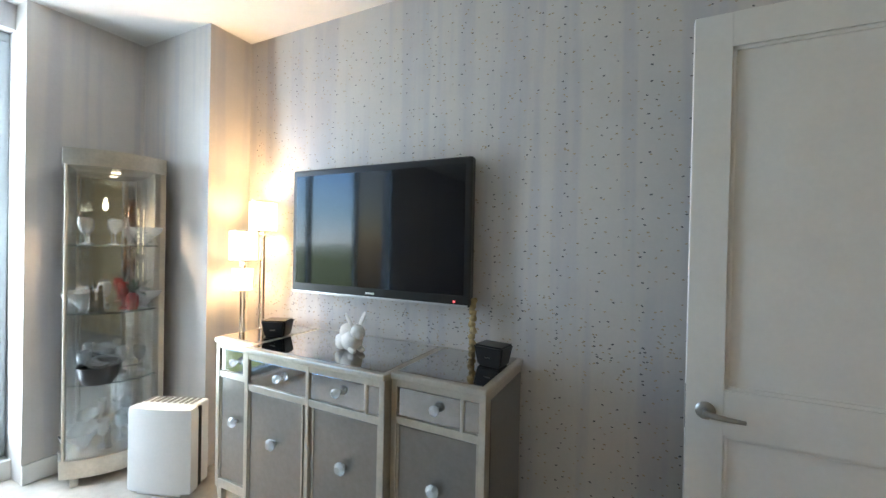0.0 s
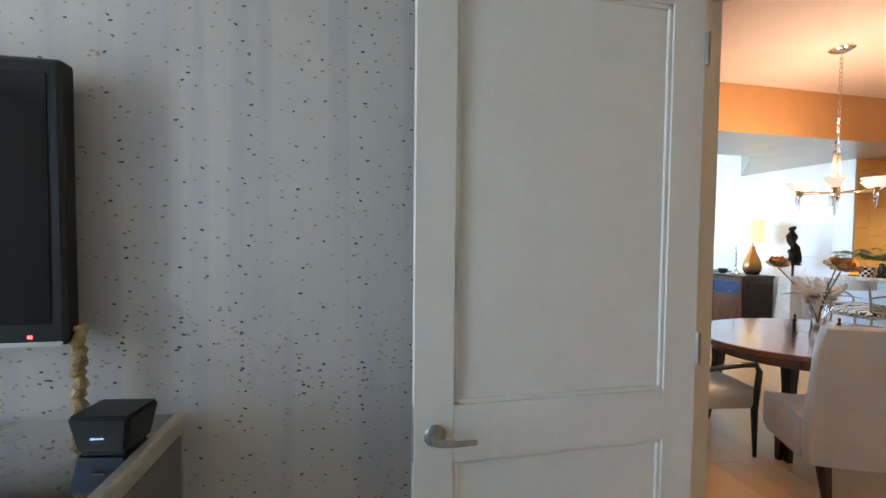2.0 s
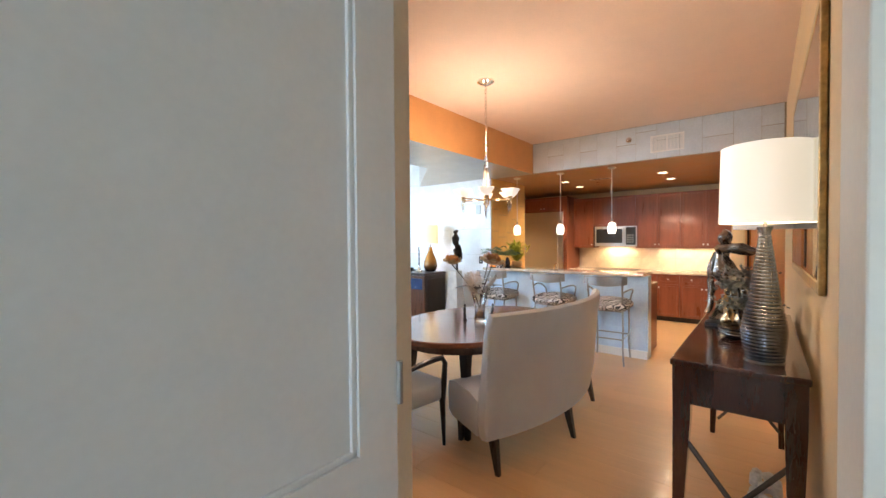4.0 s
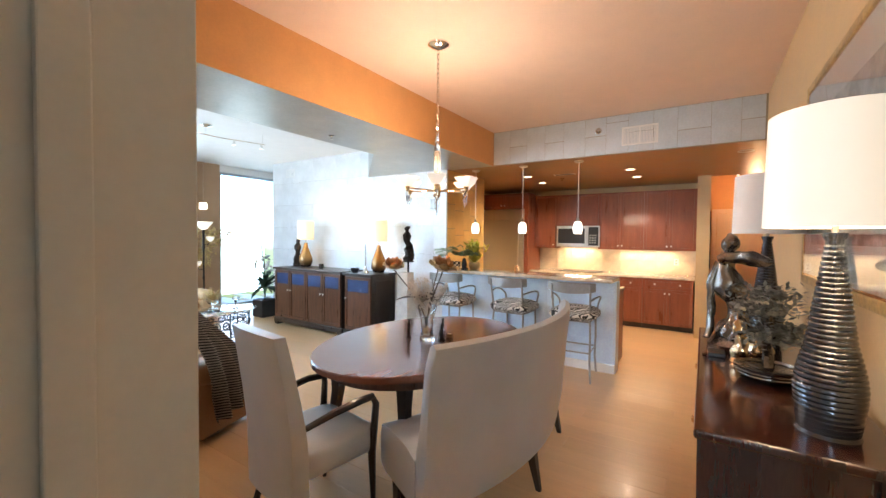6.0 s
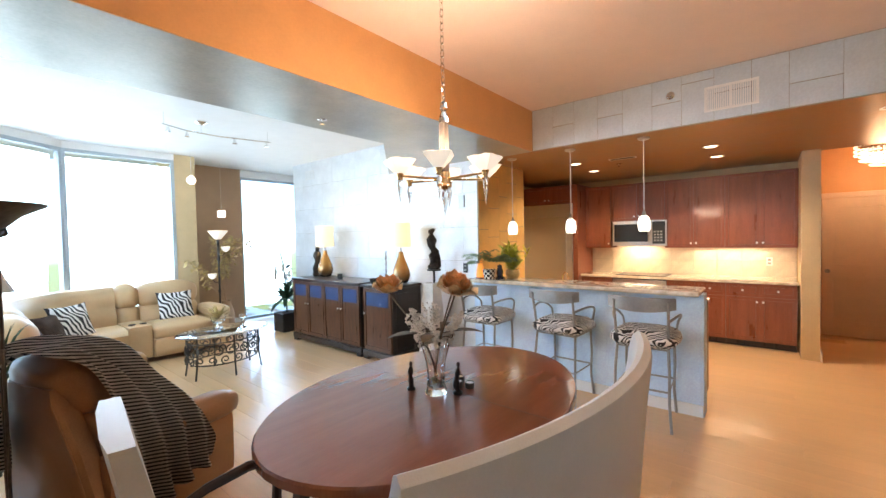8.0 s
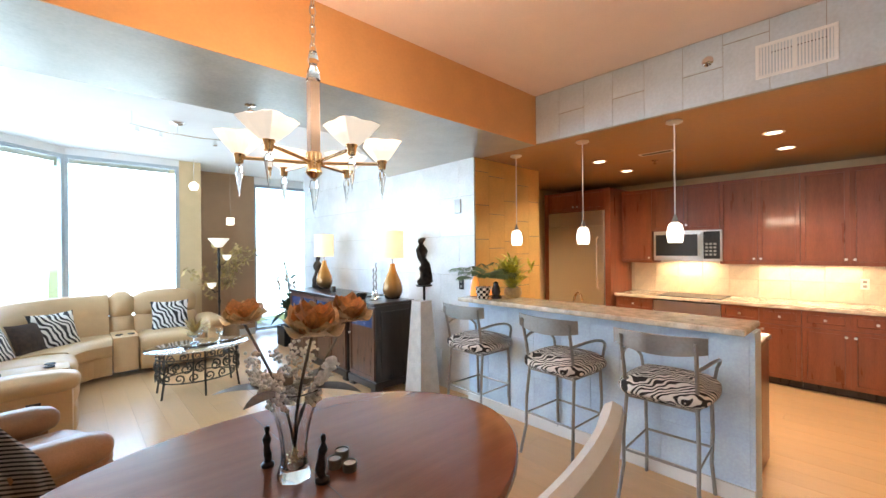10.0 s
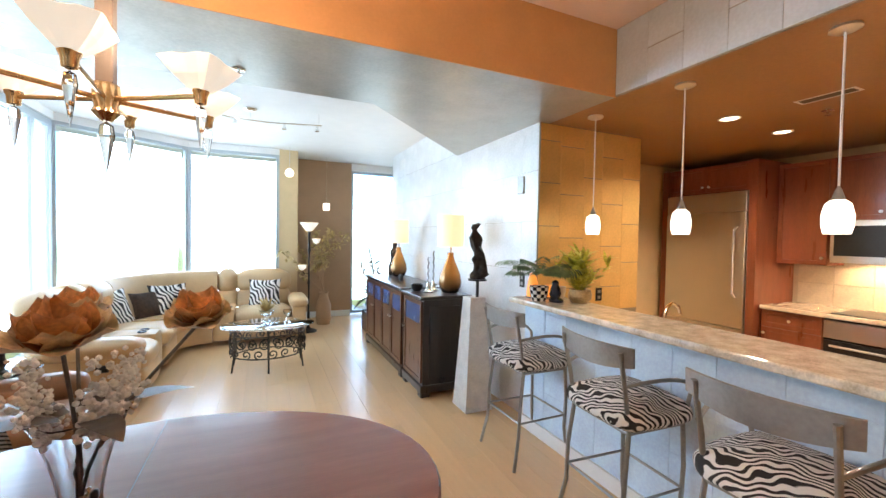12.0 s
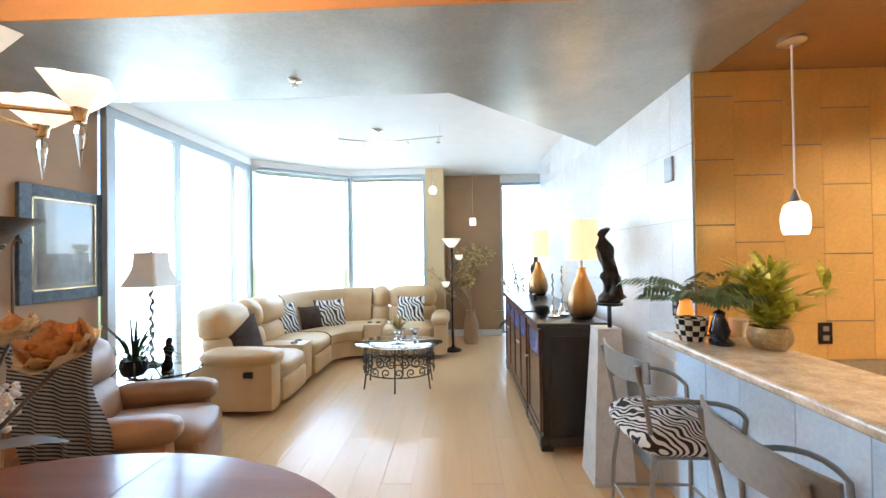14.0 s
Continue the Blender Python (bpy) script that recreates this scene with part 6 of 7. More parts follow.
# ---- bar top ----
def checker_mat():
    m = material("checkered_glaze", (0.8, 0.78, 0.72), 0.25, vary=0.03, bump=0.01)
    n, L, b = node_tools(m)
    tc = n.new("ShaderNodeTexCoord")
    sep = n.new("ShaderNodeSeparateXYZ")
    L(tc.outputs["Object"], sep.inputs[0])
    at = n.new("ShaderNodeMath")
    at.operation = "ARCTAN2"
    L(sep.outputs["Y"], at.inputs[0]), L(sep.outputs["X"], at.inputs[1])
    cb = n.new("ShaderNodeCombineXYZ")
    L(at.outputs[0], cb.inputs[0]), L(sep.outputs["Z"], cb.inputs[1])
    mp = n.new("ShaderNodeMapping")
    mp.inputs["Scale"].default_value = (7 / math.pi, 38, 1)
    mp.inputs["Location"].default_value = (0.5, 0.01, 0.5)
    L(cb.outputs[0], mp.inputs[0])
    ck = n.new("ShaderNodeTexChecker")
    ck.inputs["Scale"].default_value = 1
    ck.inputs["Color1"].default_value, ck.inputs["Color2"].default_value = (0.02, 0.02, 0.02, 1), (0.78, 0.75, 0.68, 1)
    L(mp.outputs[0], ck.inputs[0]), L(ck.outputs[0], b.inputs["Base Color"])
    return m


BZ = 1.0705
M_hammered = material("hammered_gold_metal", (0.46, 0.36, 0.20), 0.34, metal=0.8, vary=0.25, scale=40, fine=90, bump=0.4)
fern = bmesh.new()
rnd = random.Random(41)
for k in range(30):
    a = rnd.uniform(0, 6.28)
    e = rnd.uniform(1.0, 1.52)
    d = Vector((math.cos(a) * math.cos(e), math.sin(a) * math.cos(e), math.sin(e)))
    p = Vector((0, 0, 0.10))
    ln = rnd.uniform(0.24, 0.38)
    for i in range(14):
        d = (d + Vector((0.07 * math.cos(a), 0.07 * math.sin(a), -0.10 if i > 5 else -0.02))).normalized()
        p = p + d * ln / 14
        if i > 4:
            sd = Vector((-math.sin(a), math.cos(a), 0))
            for s in (-1, 1):
                leaf(fern, p, sd * s * 0.8 + d + Vector((0, 0, -0.2)), 0.11 * (1 - abs(i - 8) / 16), 0.017, 0.7, n=3)
lime = bmesh.new()
rnd = random.Random(19)
for k in range(22):
    a, e = rnd.uniform(0, 6.28), rnd.uniform(0.75, 1.5)
    d = Vector((math.cos(a) * math.cos(e), math.sin(a) * math.cos(e), math.sin(e)))
    for i in range(5):
        p = Vector((0, 0, 0.07)) + d * (0.03 + 0.055 * i) * rnd.uniform(0.8, 1.2)
        for _ in range(3):
            q = rnd.uniform(0, 6.28)
            leaf(lime, p, d + Vector((math.cos(q), math.sin(q), rnd.uniform(-0.1, 0.6))) * 0.9, rnd.uniform(0.10, 0.18), rnd.uniform(0.020, 0.032), 0.7, n=4)
potted("fern", (5.66, 4.22, BZ), lathe([(0, 0), (0.052, 0), (0.066, 0.05), (0.074, 0.11), (0.068, 0.11), (0.062, 0.09), (0, 0.09)], 28), fern, M_green_fern, "feathery green fern in a black and white checkered pot", checker_mat(), 0.064, 0.095)
potted("lime_plant", (5.90, 4.05, BZ), lathe([(0, 0), (0.06, 0), (0.082, 0.03), (0.085, 0.06), (0.075, 0.095), (0.07, 0.095), (0.066, 0.07), (0, 0.07)], 26), lime, M_green_lime, "bright lime-green leafy plant in a hammered metal pot", M_hammered, 0.068, 0.078)
figurine("dark_bird_ornament", (5.74, 4.12, BZ), "dark bird-shaped ornament between the bar plants", "ornament", [(0, 0), (0.05, 0), (0.055, 0.015), (0.035, 0.03), (0.045, 0.06), (0.035, 0.10), (0.02, 0.13), (0.022, 0.15), (0, 0.165)], material("navy_glaze", (0.02, 0.022, 0.035), 0.2, vary=0.3, coat=0.5), 0.016, 71)
og = glow("amber_glass_lamp", (1.0, 0.35, 0.06), 0.9, (0.6, 0.2, 0.04))
for x, y, r, h, lab in ((5.72, 4.38, 0.045, 0.20, "glowing amber glass cone lamp behind the plants"), (5.84, 4.33, 0.05, 0.10, "small glowing amber glass globe behind the plants")):
    g = thing("amber_lamp", lab, "accent lamp", (x, y, BZ))
    part("glass", lathe([(0, 0), (r, 0), (r * 1.05, h * 0.2), (r * 0.85, h * 0.6), (r * 0.45, h * 0.95), (0, h)], 20), og, g, "", True)
    part("foot", lathe([(0, -0.0), (r * 1.15, -0.0), (r * 1.15, 0.008), (0, 0.009)], 20), M_iron, g)
jar = thing("stone_cup", "small brown stone cup on the bar", "cup", (6.02 - 0.07, 4.32, BZ))
part("cup", lathe([(0, 0), (0.035, 0), (0.04, 0.04), (0.042, 0.085), (0.037, 0.085), (0.034, 0.045), (0, 0.01)], 20), M_backsplash, jar, "", True)

# Sink tap behind the bar
tap = thing("sink_tap", "chrome gooseneck sink tap behind the bar", "tap", (6.15, 3.55, 0.9005))
part("spout", tube([(0, 0, 0), (0, 0, 0.14), (0.02, 0, 0.20), (0.07, 0, 0.225), (0.13, 0, 0.20), (0.15, 0, 0.15)], 0.011, 8), M_chrome, tap, "", True)
part("lever", tube([(0, 0.06, 0), (0, 0.06, 0.10), (0.02, 0.09, 0.13)], 0.009, 8), M_chrome, tap, "", True)
bw = thing("small_bowl", "small metal bowl on the sink counter", "bowl", (6.25, 3.25, 0.9005))
part("bowl", lathe([(0, 0), (0.04, 0), (0.075, 0.05), (0.08, 0.09), (0.076, 0.09), (0.07, 0.05), (0, 0.012)], 24), M_chrome, bw, "", True)

# ---- wall and ceiling fixtures ----
def socket(at, turn, label, mat):
    root = thing("wall_socket", label, "socket")
    root.matrix_basis = pose(*at, 0, 0, turn)
    part("plate", box(-0.035, -0.006, -0.058, 0.035, 0, 0.058, 0.003), mat, root)
    for z in (-0.025, 0.025):
        part("outlet", box(-0.016, -0.009, z - 0.014, 0.016, -0.006, z + 0.014, 0.002), M_pewter, root)


socket((6.50, 4.464, 1.05), 0, "dark wall socket on the gold wall", M_black)
socket((5.826, 4.52 + 0.15, 1.17), -90, "dark wall socket on the silver wall", M_black)
socket((9.078, 1.75, 1.12), -90, "white wall socket over the worktop", M_trim)
tm = thing("wall_speaker", "small grey wall speaker on the silver wall", "wall speaker", (5.83, 4.71, 2.0), -90)
part("case", box(-0.045, -0.02, -0.075, 0.045, 0, 0.075, 0.006), M_pewter, tm)


def vent(m, w, h, label, slats, vertical=False):
    root = thing("air_vent", label, "vent")
    root.matrix_basis = m
    b = box(-w / 2, -0.010, -h / 2, w / 2, 0, -h / 2 + 0.02, 0.002)
    box(-w / 2, -0.010, h / 2 - 0.02, w / 2, 0, h / 2, 0.002, bm=b)
    box(-w / 2, -0.010, -h / 2 + 0.02, -w / 2 + 0.02, 0, h / 2 - 0.02, 0.002, bm=b)
    box(w / 2 - 0.02, -0.010, -h / 2 + 0.02, w / 2, 0, h / 2 - 0.02, 0.002, bm=b)
    part("frame", b, M_trim, root)
    part("backing", box(-w / 2 + 0.02, -0.002, -h / 2 + 0.02, w / 2 - 0.02, 0, h / 2 - 0.02), M_iron, root)
    part("mullion", box(-0.008, -0.0095, -h / 2 + 0.021, 0.008, -0.003, h / 2 - 0.021), M_trim, root)
    for i in range(slats):
        t = (i + 0.5) / slats
        if vertical:
            x = -w / 2 + 0.02 + (w - 0.04) * t
            s = box(x - 0.004, -0.009, -h / 2 + 0.02, x + 0.004, -0.003, h / 2 - 0.02)
        else:
            z = -h / 2 + 0.02 + (h - 0.04) * t
            s = box(-w / 2 + 0.02, -0.009, z - 0.003, w / 2 - 0.02, -0.003, z + 0.003)
        part("slat", s, M_trim, root)


vent(pose(5.908, 1.98, 2.68, 0, 0, -90), 0.37, 0.21, "white grille set in the silver face over the kitchen", 22, True)
vent(pose(5.828, 8.05, 2.71, 0, 0, -90), 0.26, 0.16, "small white grille high on the silver wall", 8)
vent(Matrix.Translation((7.1, 3.16, DROP - 0.001)) @ Matrix.Rotation(radians(-90), 4, "X") @ Matrix.Rotation(radians(90), 4, "Y"), 0.32, 0.12, "white ceiling grille in the bronze soffit", 6)

for i, (x, y) in enumerate(((7.05, 3.73), (7.83, 3.76), (7.08, 2.24), (7.84, 2.25), (6.42, 0.99))):
    root = thing("downlight", "round recessed downlight, lit warm", "ceiling light", (x, y, DROP), group="kitchen downlights")
    part("trim", lathe([(0.075, 0), (0.078, -0.004), (0.062, -0.006), (0.058, -0.002), (0.062, 0)], 28), M_trim, root, "white trim ring", True)
    part("lens", lathe([(0, -0.002), (0.06, -0.002)], 24), M_downlight if i < 4 else M_bronze, root)
    if i < 4:
        spot_lamp("downlight_beam", (x, y, DROP - 0.02), (x, y, 0), 88, (1.0, 0.80, 0.57), 140)


def sprinkler(x, y, z):
    root = thing("sprinkler", "small chrome fire sprinkler", "sprinkler", (x, y, z), group="sprinklers")
    part("plate", lathe([(0, 0), (0.035, 0), (0.036, -0.004), (0.015, -0.01), (0, -0.01)], 18), M_chrome, root, "", True)
    part("head", lathe([(0.006, -0.01), (0.008, -0.03), (0.018, -0.034), (0.018, -0.037), (0, -0.037)], 12), M_chrome, root, "", True)


sprinkler(3.63, 4.41, DROP)
sprinkler(7.45, 3.30, DROP)
sd = thing("side_sprinkler", "small chrome sprinkler on the silver face", "sprinkler", (5.908, 2.42, 2.78))
part("plate", lathe([(0, 0), (0.035, 0), (0.034, 0.006), (0.012, 0.02), (0.014, 0.035), (0, 0.036)], 18, m=Matrix.Rotation(radians(-90), 4, "Y")), M_chrome, sd, "", True)

# Track light in the living room
tr = thing("track_light", "curved chrome track light with small spot heads", "track light", (3.62, 6.75, CEIL))
part("canopy", lathe([(0, 0), (0.065, 0), (0.068, -0.015), (0.03, -0.035), (0, -0.04)], 20), M_chrome, tr, "", True)
part("rail", tube([(-0.42, -0.12, -0.13), (-0.15, 0.0, -0.13), (0.2, 0.02, -0.13), (0.75, -0.12, -0.13)], 0.006, 6), M_chrome, tr)
for x, y in ((0.0, 0.01), (0.72, -0.11), (-0.40, -0.11)):
    part("hanger", tube([(x, y, 0), (x, y, -0.13)], 0.004, 6), M_chrome, tr)
for x, y in ((-0.36, -0.10), (-0.15, 0), (0.35, -0.03), (0.70, -0.11)):
    part("spot_head", lathe([(0, -0.14), (0.012, -0.145), (0.016, -0.17), (0.026, -0.20), (0, -0.20)], 12, m=Matrix.Translation((x, y, 0))), M_chrome, tr, "", True)

# Two small hanging lights by the column and the far window
for x, y, z, lab in ((4.13, 8.62, 2.52, "small round lit hanging glass light"), (4.78, 9.2, 2.05, "small lit hanging lantern")):
    h = thing("hanging_light", lab, "pendant lamp", (x, y, z))
    part("cord", tube([(0, 0, 0.06), (0, 0, CEIL - z)], 0.003, 5), M_chrome, h)
    if z > 2.3:
        part("globe", lathe([(0, -0.065), (0.04, -0.055), (0.065, -0.01), (0.055, 0.03), (0.02, 0.065), (0, 0.07)], 20), M_pendant, h, "", True)
    else:
        part("lantern", box(-0.05, -0.05, -0.06, 0.05, 0.05, 0.06, 0.006), M_pendant, h)

M_peach = material("peach_door_paint", (0.68, 0.50, 0.36), 0.45, vary=0.04)
M_crystal = glow("lit_crystal", (1.0, 0.85, 0.6), 1.6)

# ---- hall ----
hd = tagged(thing("door_2", "pale peach two-panel hall door, closed", "door", (9.86, 0.24, 0), 90), kind="structure")
panel_door(hd, 0.92, 2.0, 0.04, M_peach, ((0.20, 0.86), (1.02, 1.88)))
for o in hd.children:
    o.location.x += 0.92
part("door_handle", lathe([(0, 0), (0.03, 0), (0.03, 0.03), (0, 0.05)], 14, m=Matrix.Translation((0.86, 0, 0.95)) @ Matrix.Rotation(radians(-90), 4, "X")), M_pewter, hd, "", True)
hf = tagged(thing("door_frame_hall", "peach door casing in the hall", "door frame", (9.88, 0, 0)), kind="structure")
b = box(-0.02, 1.165, 0, 0.02, 1.24, 2.08, 0.005)
box(-0.02, 0.16, 0, 0.02, 0.235, 2.08, 0.005, bm=b)
box(-0.02, 0.235, 2.005, 0.02, 1.165, 2.08, 0.005, bm=b)
part("casing", b, M_peach, hf)
cr = thing("crystal_chandelier", "glittering lit crystal drum chandelier in the hall", "chandelier", (9.0, 0.66, 2.62))
part("rod", tube([(0, 0, -0.02), (0, 0, 0.18)], 0.006, 6), M_chrome, cr)
part("spoke", tube([(-0.26, 0, -0.015), (0.26, 0, -0.015)], 0.005, 6), M_chrome, cr)
part("ring", lathe([(0.26, 0), (0.28, 0), (0.28, -0.03), (0.26, -0.03), (0.26, 0)], 36), M_chrome, cr)
bb = bmesh.new()
for i in range(36):
    for j in range(4):
        t, r = 2 * math.pi * i / 36, 0.265 - 0.045 * j
        for k in range(3):
            bmesh.ops.create_icosphere(bb, subdivisions=1, radius=0.011, matrix=Matrix.Translation((r * math.cos(t), r * math.sin(t), -0.05 - 0.05 * k - 0.04 * (j % 2) - 0.03 * j)))
tagged(part("crystals", bb, M_crystal, cr, "lit crystal beads"), kind="stuff")
point_lamp("hall_bulb", (9.15, 0.66, 2.30), 24, (1.0, 0.6, 0.32), 0.1)
tagged(part("dark_hanging", box(9.3, 1.255, 1.0, 9.5, 1.278, 2.02, 0.01), M_black), "dark narrow wall hanging beside the hall door", "wall hanging")

# ---- bedroom ----
M_mirror = material("antique_mirror", (0.52, 0.50, 0.48), 0.06, metal=1.0, vary=0.10, scale=10, bump=0.0)
M_mirror_smoke = material("smoked_mirror_door", (0.27, 0.255, 0.24), 0.28, metal=0.85, vary=0.05, scale=30, bump=0.01, rough_vary=0.02)
M_champagne = material("champagne_silver_wood", (0.58, 0.53, 0.45), 0.32, metal=0.65, vary=0.10, scale=12, bump=0.05)
M_crystal_clear = material("clear_crystal", (0.93, 0.95, 0.96), 0.08, vary=0.0, bump=0.0, trans=0.55)
CZ = 0.965


def credenza():
    root = thing("mirrored_credenza", "mirrored breakfront credenza with champagne frames and crystal knobs", "credenza")
    y1 = 1.93
    bays = ((-2.26, -1.93, 1.46, 1), (-1.93, -1.06, 1.39, 2), (-1.06, -0.63, 1.44, 1))
    for x0, x1, yf, nd in bays:
        part("top_frame", box(x0 - 0.005, yf - 0.02, CZ - 0.03, x1 + 0.005, y1, CZ, 0.008), M_champagne, root)
        part("top_mirror", box(x0 + 0.02, yf + 0.012, CZ, x1 - 0.02, y1 - 0.02, CZ + 0.0025), M_mirror, root, "mirrored top panel")
        part("carcass", box(x0 + 0.004, yf + 0.012, 0.12, x1 - 0.004, y1, CZ - 0.03), M_champagne, root)
        # frame bars
        b = bmesh.new()
        for z0, z1 in ((0.12, 0.17), (CZ - 0.22, CZ - 0.185), (CZ - 0.06, CZ - 0.03)):
            box(x0, yf - 0.006, z0, x1, yf + 0.012, z1, 0.003, bm=b)
        xs = [x0, *([(x0 + x1) / 2] if nd == 2 else []), x1]
        for i, x in enumerate(xs):
            w = 0.028 if i in (0, len(xs) - 1) else 0.02
            a = x if i == 0 else (x - w if i == len(xs) - 1 else x - w / 2)
            box(a, yf - 0.008, 0.12, a + w, yf + 0.012, CZ - 0.03, 0.003, bm=b)
        part("face_frame", b, M_champagne, root)
        xm = x1 - 0.10
        part("face_stile", box(xm - 0.008, yf - 0.006, CZ - 0.19, xm + 0.008, yf + 0.012, CZ - 0.055, 0.003), M_champagne, root)
        dr = part("drawer", box(x0 + 0.03, yf + 0.002, CZ - 0.182, x1 - 0.03, yf + 0.010, CZ - 0.063, 0.002), M_mirror, root, "mirrored drawer front")
        for xk in ([(x0 + x1) / 2] if nd == 1 else [x0 + 0.25, x1 - 0.25]):
            part("crystal_knob", lathe([(0, 0), (0.008, 0), (0.008, 0.012), (0.02, 0.018), (0.022, 0.03), (0.012, 0.042), (0, 0.044)], 10, m=Matrix.Translation((xk, yf + 0.002, CZ - 0.12)) @ Matrix.Rotation(radians(90), 4, "X")), M_crystal_clear, dr, "crystal knob")
        for a, c in zip(xs, xs[1:]):
            d = part("door", box(a + 0.032, yf + 0.003, 0.175, c - 0.032, yf + 0.010, CZ - 0.225, 0.002), M_mirror_smoke, root, "smoky mirrored door")
            for q in ((a + 0.03, 0.172, a + 0.038, CZ - 0.222), (c - 0.038, 0.172, c - 0.03, CZ - 0.222)):
                part("bead", box(q[0], yf - 0.002, q[1], q[2], yf + 0.004, q[3], 0.001), M_champagne, d)
            cx = (a + c) / 2
            part("crystal_knob", lathe([(0, 0), (0.010, 0), (0.010, 0.014), (0.026, 0.02), (0.030, 0.032), (0.016, 0.046), (0, 0.048)], 10, m=Matrix.Translation((cx, yf + 0.003, 0.52)) @ Matrix.Rotation(radians(90), 4, "X")), M_crystal_clear, d, "crystal knob")
        for x in (x0 + 0.02, x1 - 0.02):
            part("foot", loft([[(x + dx * r, yf + 0.025 + dy * r, z) for dx, dy in ((-1, -1), (1, -1), (1, 1), (-1, 1))] for r, z in ((0.012, 0), (0.02, 0.12))]), M_champagne, root)
        part("foot", box(x0 + 0.01, y1 - 0.05, 0, x0 + 0.05, y1 - 0.01, 0.12), M_champagne, root)
    sp = box(-0.632, 1.49, 0.17, -0.628, 1.90, CZ - 0.06)
    part("side_mirror", sp, M_mirror_smoke, root, "smoky mirrored side")


credenza()

tv = thing("television", "large flat black television mounted on the papered wall", "television", (-1.51, 1.865, 1.58))
W, Hh = 0.62, 0.385
part("case", box(-W, 0, -Hh, W, 0.055, Hh, 0.012, 3), M_black, tv)
part("mount", box(-0.2, 0.055, -0.15, 0.2, 0.10, 0.15), M_black, tv)
M_screen = material("glossy_screen", (0.006, 0.006, 0.008), 0.03, vary=0.0, bump=0.0, coat=1.0, rough_vary=0.0)
part("screen", box(-W + 0.035, -0.002, -Hh + 0.06, W - 0.035, 0.001, Hh - 0.04), M_screen, tv, "glossy reflective screen")
part("lower_trim", box(-W + 0.01, -0.003, -Hh, W - 0.01, 0.002, -Hh + 0.012, 0.002), M_steel, tv, "thin silver lower edge")
part("badge", box(-0.03, -0.003, -Hh + 0.025, 0.03, 0.0, -Hh + 0.035), M_steel, tv)
part("power_light", box(W - 0.09, -0.003, -Hh + 0.022, W - 0.08, 0.0, -Hh + 0.030), glow("red_led", (1, 0.02, 0.02), 3), tv, "red power light")

# Fabric-covered cable from the television to the credenza
pts = [(-0.885 + 0.006 * math.sin(k * 0.9), 1.90 + 0.004 * math.cos(k), 1.24 - k * 0.0105) for k in range(27)]
tagged(part("cable_cover", tube(pts, [0.017 + 0.005 * math.sin(k * 2.1) for k in range(27)], 8), material("gathered_gold_fabric", (0.42, 0.31, 0.15), 0.6, vary=0.3, scale=40, bump=0.3), None, "", True), "gathered gold fabric cable cover hanging below the television", "cable")

for x, y, r in ((-1.99, 1.64, 20), (-0.715, 1.745, -8)):
    s = thing("speaker", "small black cube speaker on the credenza", "speaker", (x, y, CZ + 0.003), r, "credenza speakers")
    rows = [[(dx * a, dy * a * 0.8, z) for dx, dy in ((-1, -1), (1, -1), (1, 1), (-1, 1))] for a, z in ((0.058, 0), (0.074, 0.095))]
    b = loft(rows)
    bmesh.ops.bevel(b, geom=b.edges[:], offset=0.008, segments=2, affect="EDGES")
    part("case", b, M_black, s)
    part("badge", box(-0.016, -0.058, 0.040, 0.016, -0.052, 0.045), M_chrome, s)


def rabbit():
    b = bmesh.new()
    for c, s in (((0, 0, 0.065), (0.105, 0.065, 0.068)), ((-0.03, 0, 0.10), (0.07, 0.058, 0.07)), ((0.095, 0, 0.135), (0.052, 0.042, 0.045)), ((0.12, 0, 0.12), (0.035, 0.032, 0.03)), ((-0.11, 0, 0.075), (0.025, 0.025, 0.025)), ((-0.05, 0.045, 0.05), (0.06, 0.03, 0.05)), ((-0.05, -0.045, 0.05), (0.06, 0.03, 0.05)), ((0.08, 0.03, 0.02), (0.045, 0.02, 0.02)), ((0.08, -0.03, 0.02), (0.045, 0.02, 0.02))):
        bmesh.ops.create_uvsphere(b, u_segments=20, v_segments=12, radius=1, matrix=Matrix.Translation(c) @ Matrix.Diagonal((*s, 1)))
    for s in (-1, 1):
        m = Matrix.Translation((0.065, 0.028 * s, 0.165)) @ Matrix.Rotation(radians(-18 * s), 4, "X") @ Matrix.Rotation(radians(-22 if s < 0 else 12), 4, "Y")
        bmesh.ops.create_uvsphere(b, u_segments=14, v_segments=10, radius=1, matrix=m @ Matrix.Translation((0, 0, 0.042)) @ Matrix.Diagonal((0.024, 0.010, 0.048, 1)))
    for v in b.verts:
        v.co += noise.noise_vector(v.co * 25) * 0.004
        v.co.z = max(0, v.co.z)
    ob = tagged(part("rabbit_figurine", b, material("white_ceramic", (0.78, 0.75, 0.71), 0.35, vary=0.06, scale=20, bump=0.05), None, "", True), "white ceramic rabbit on the mirrored credenza", "figurine")
    ob.matrix_basis = pose(-1.43, 1.61, CZ + 0.003, 0, 0, -25) @ Matrix.Scale(0.80, 4)


rabbit()


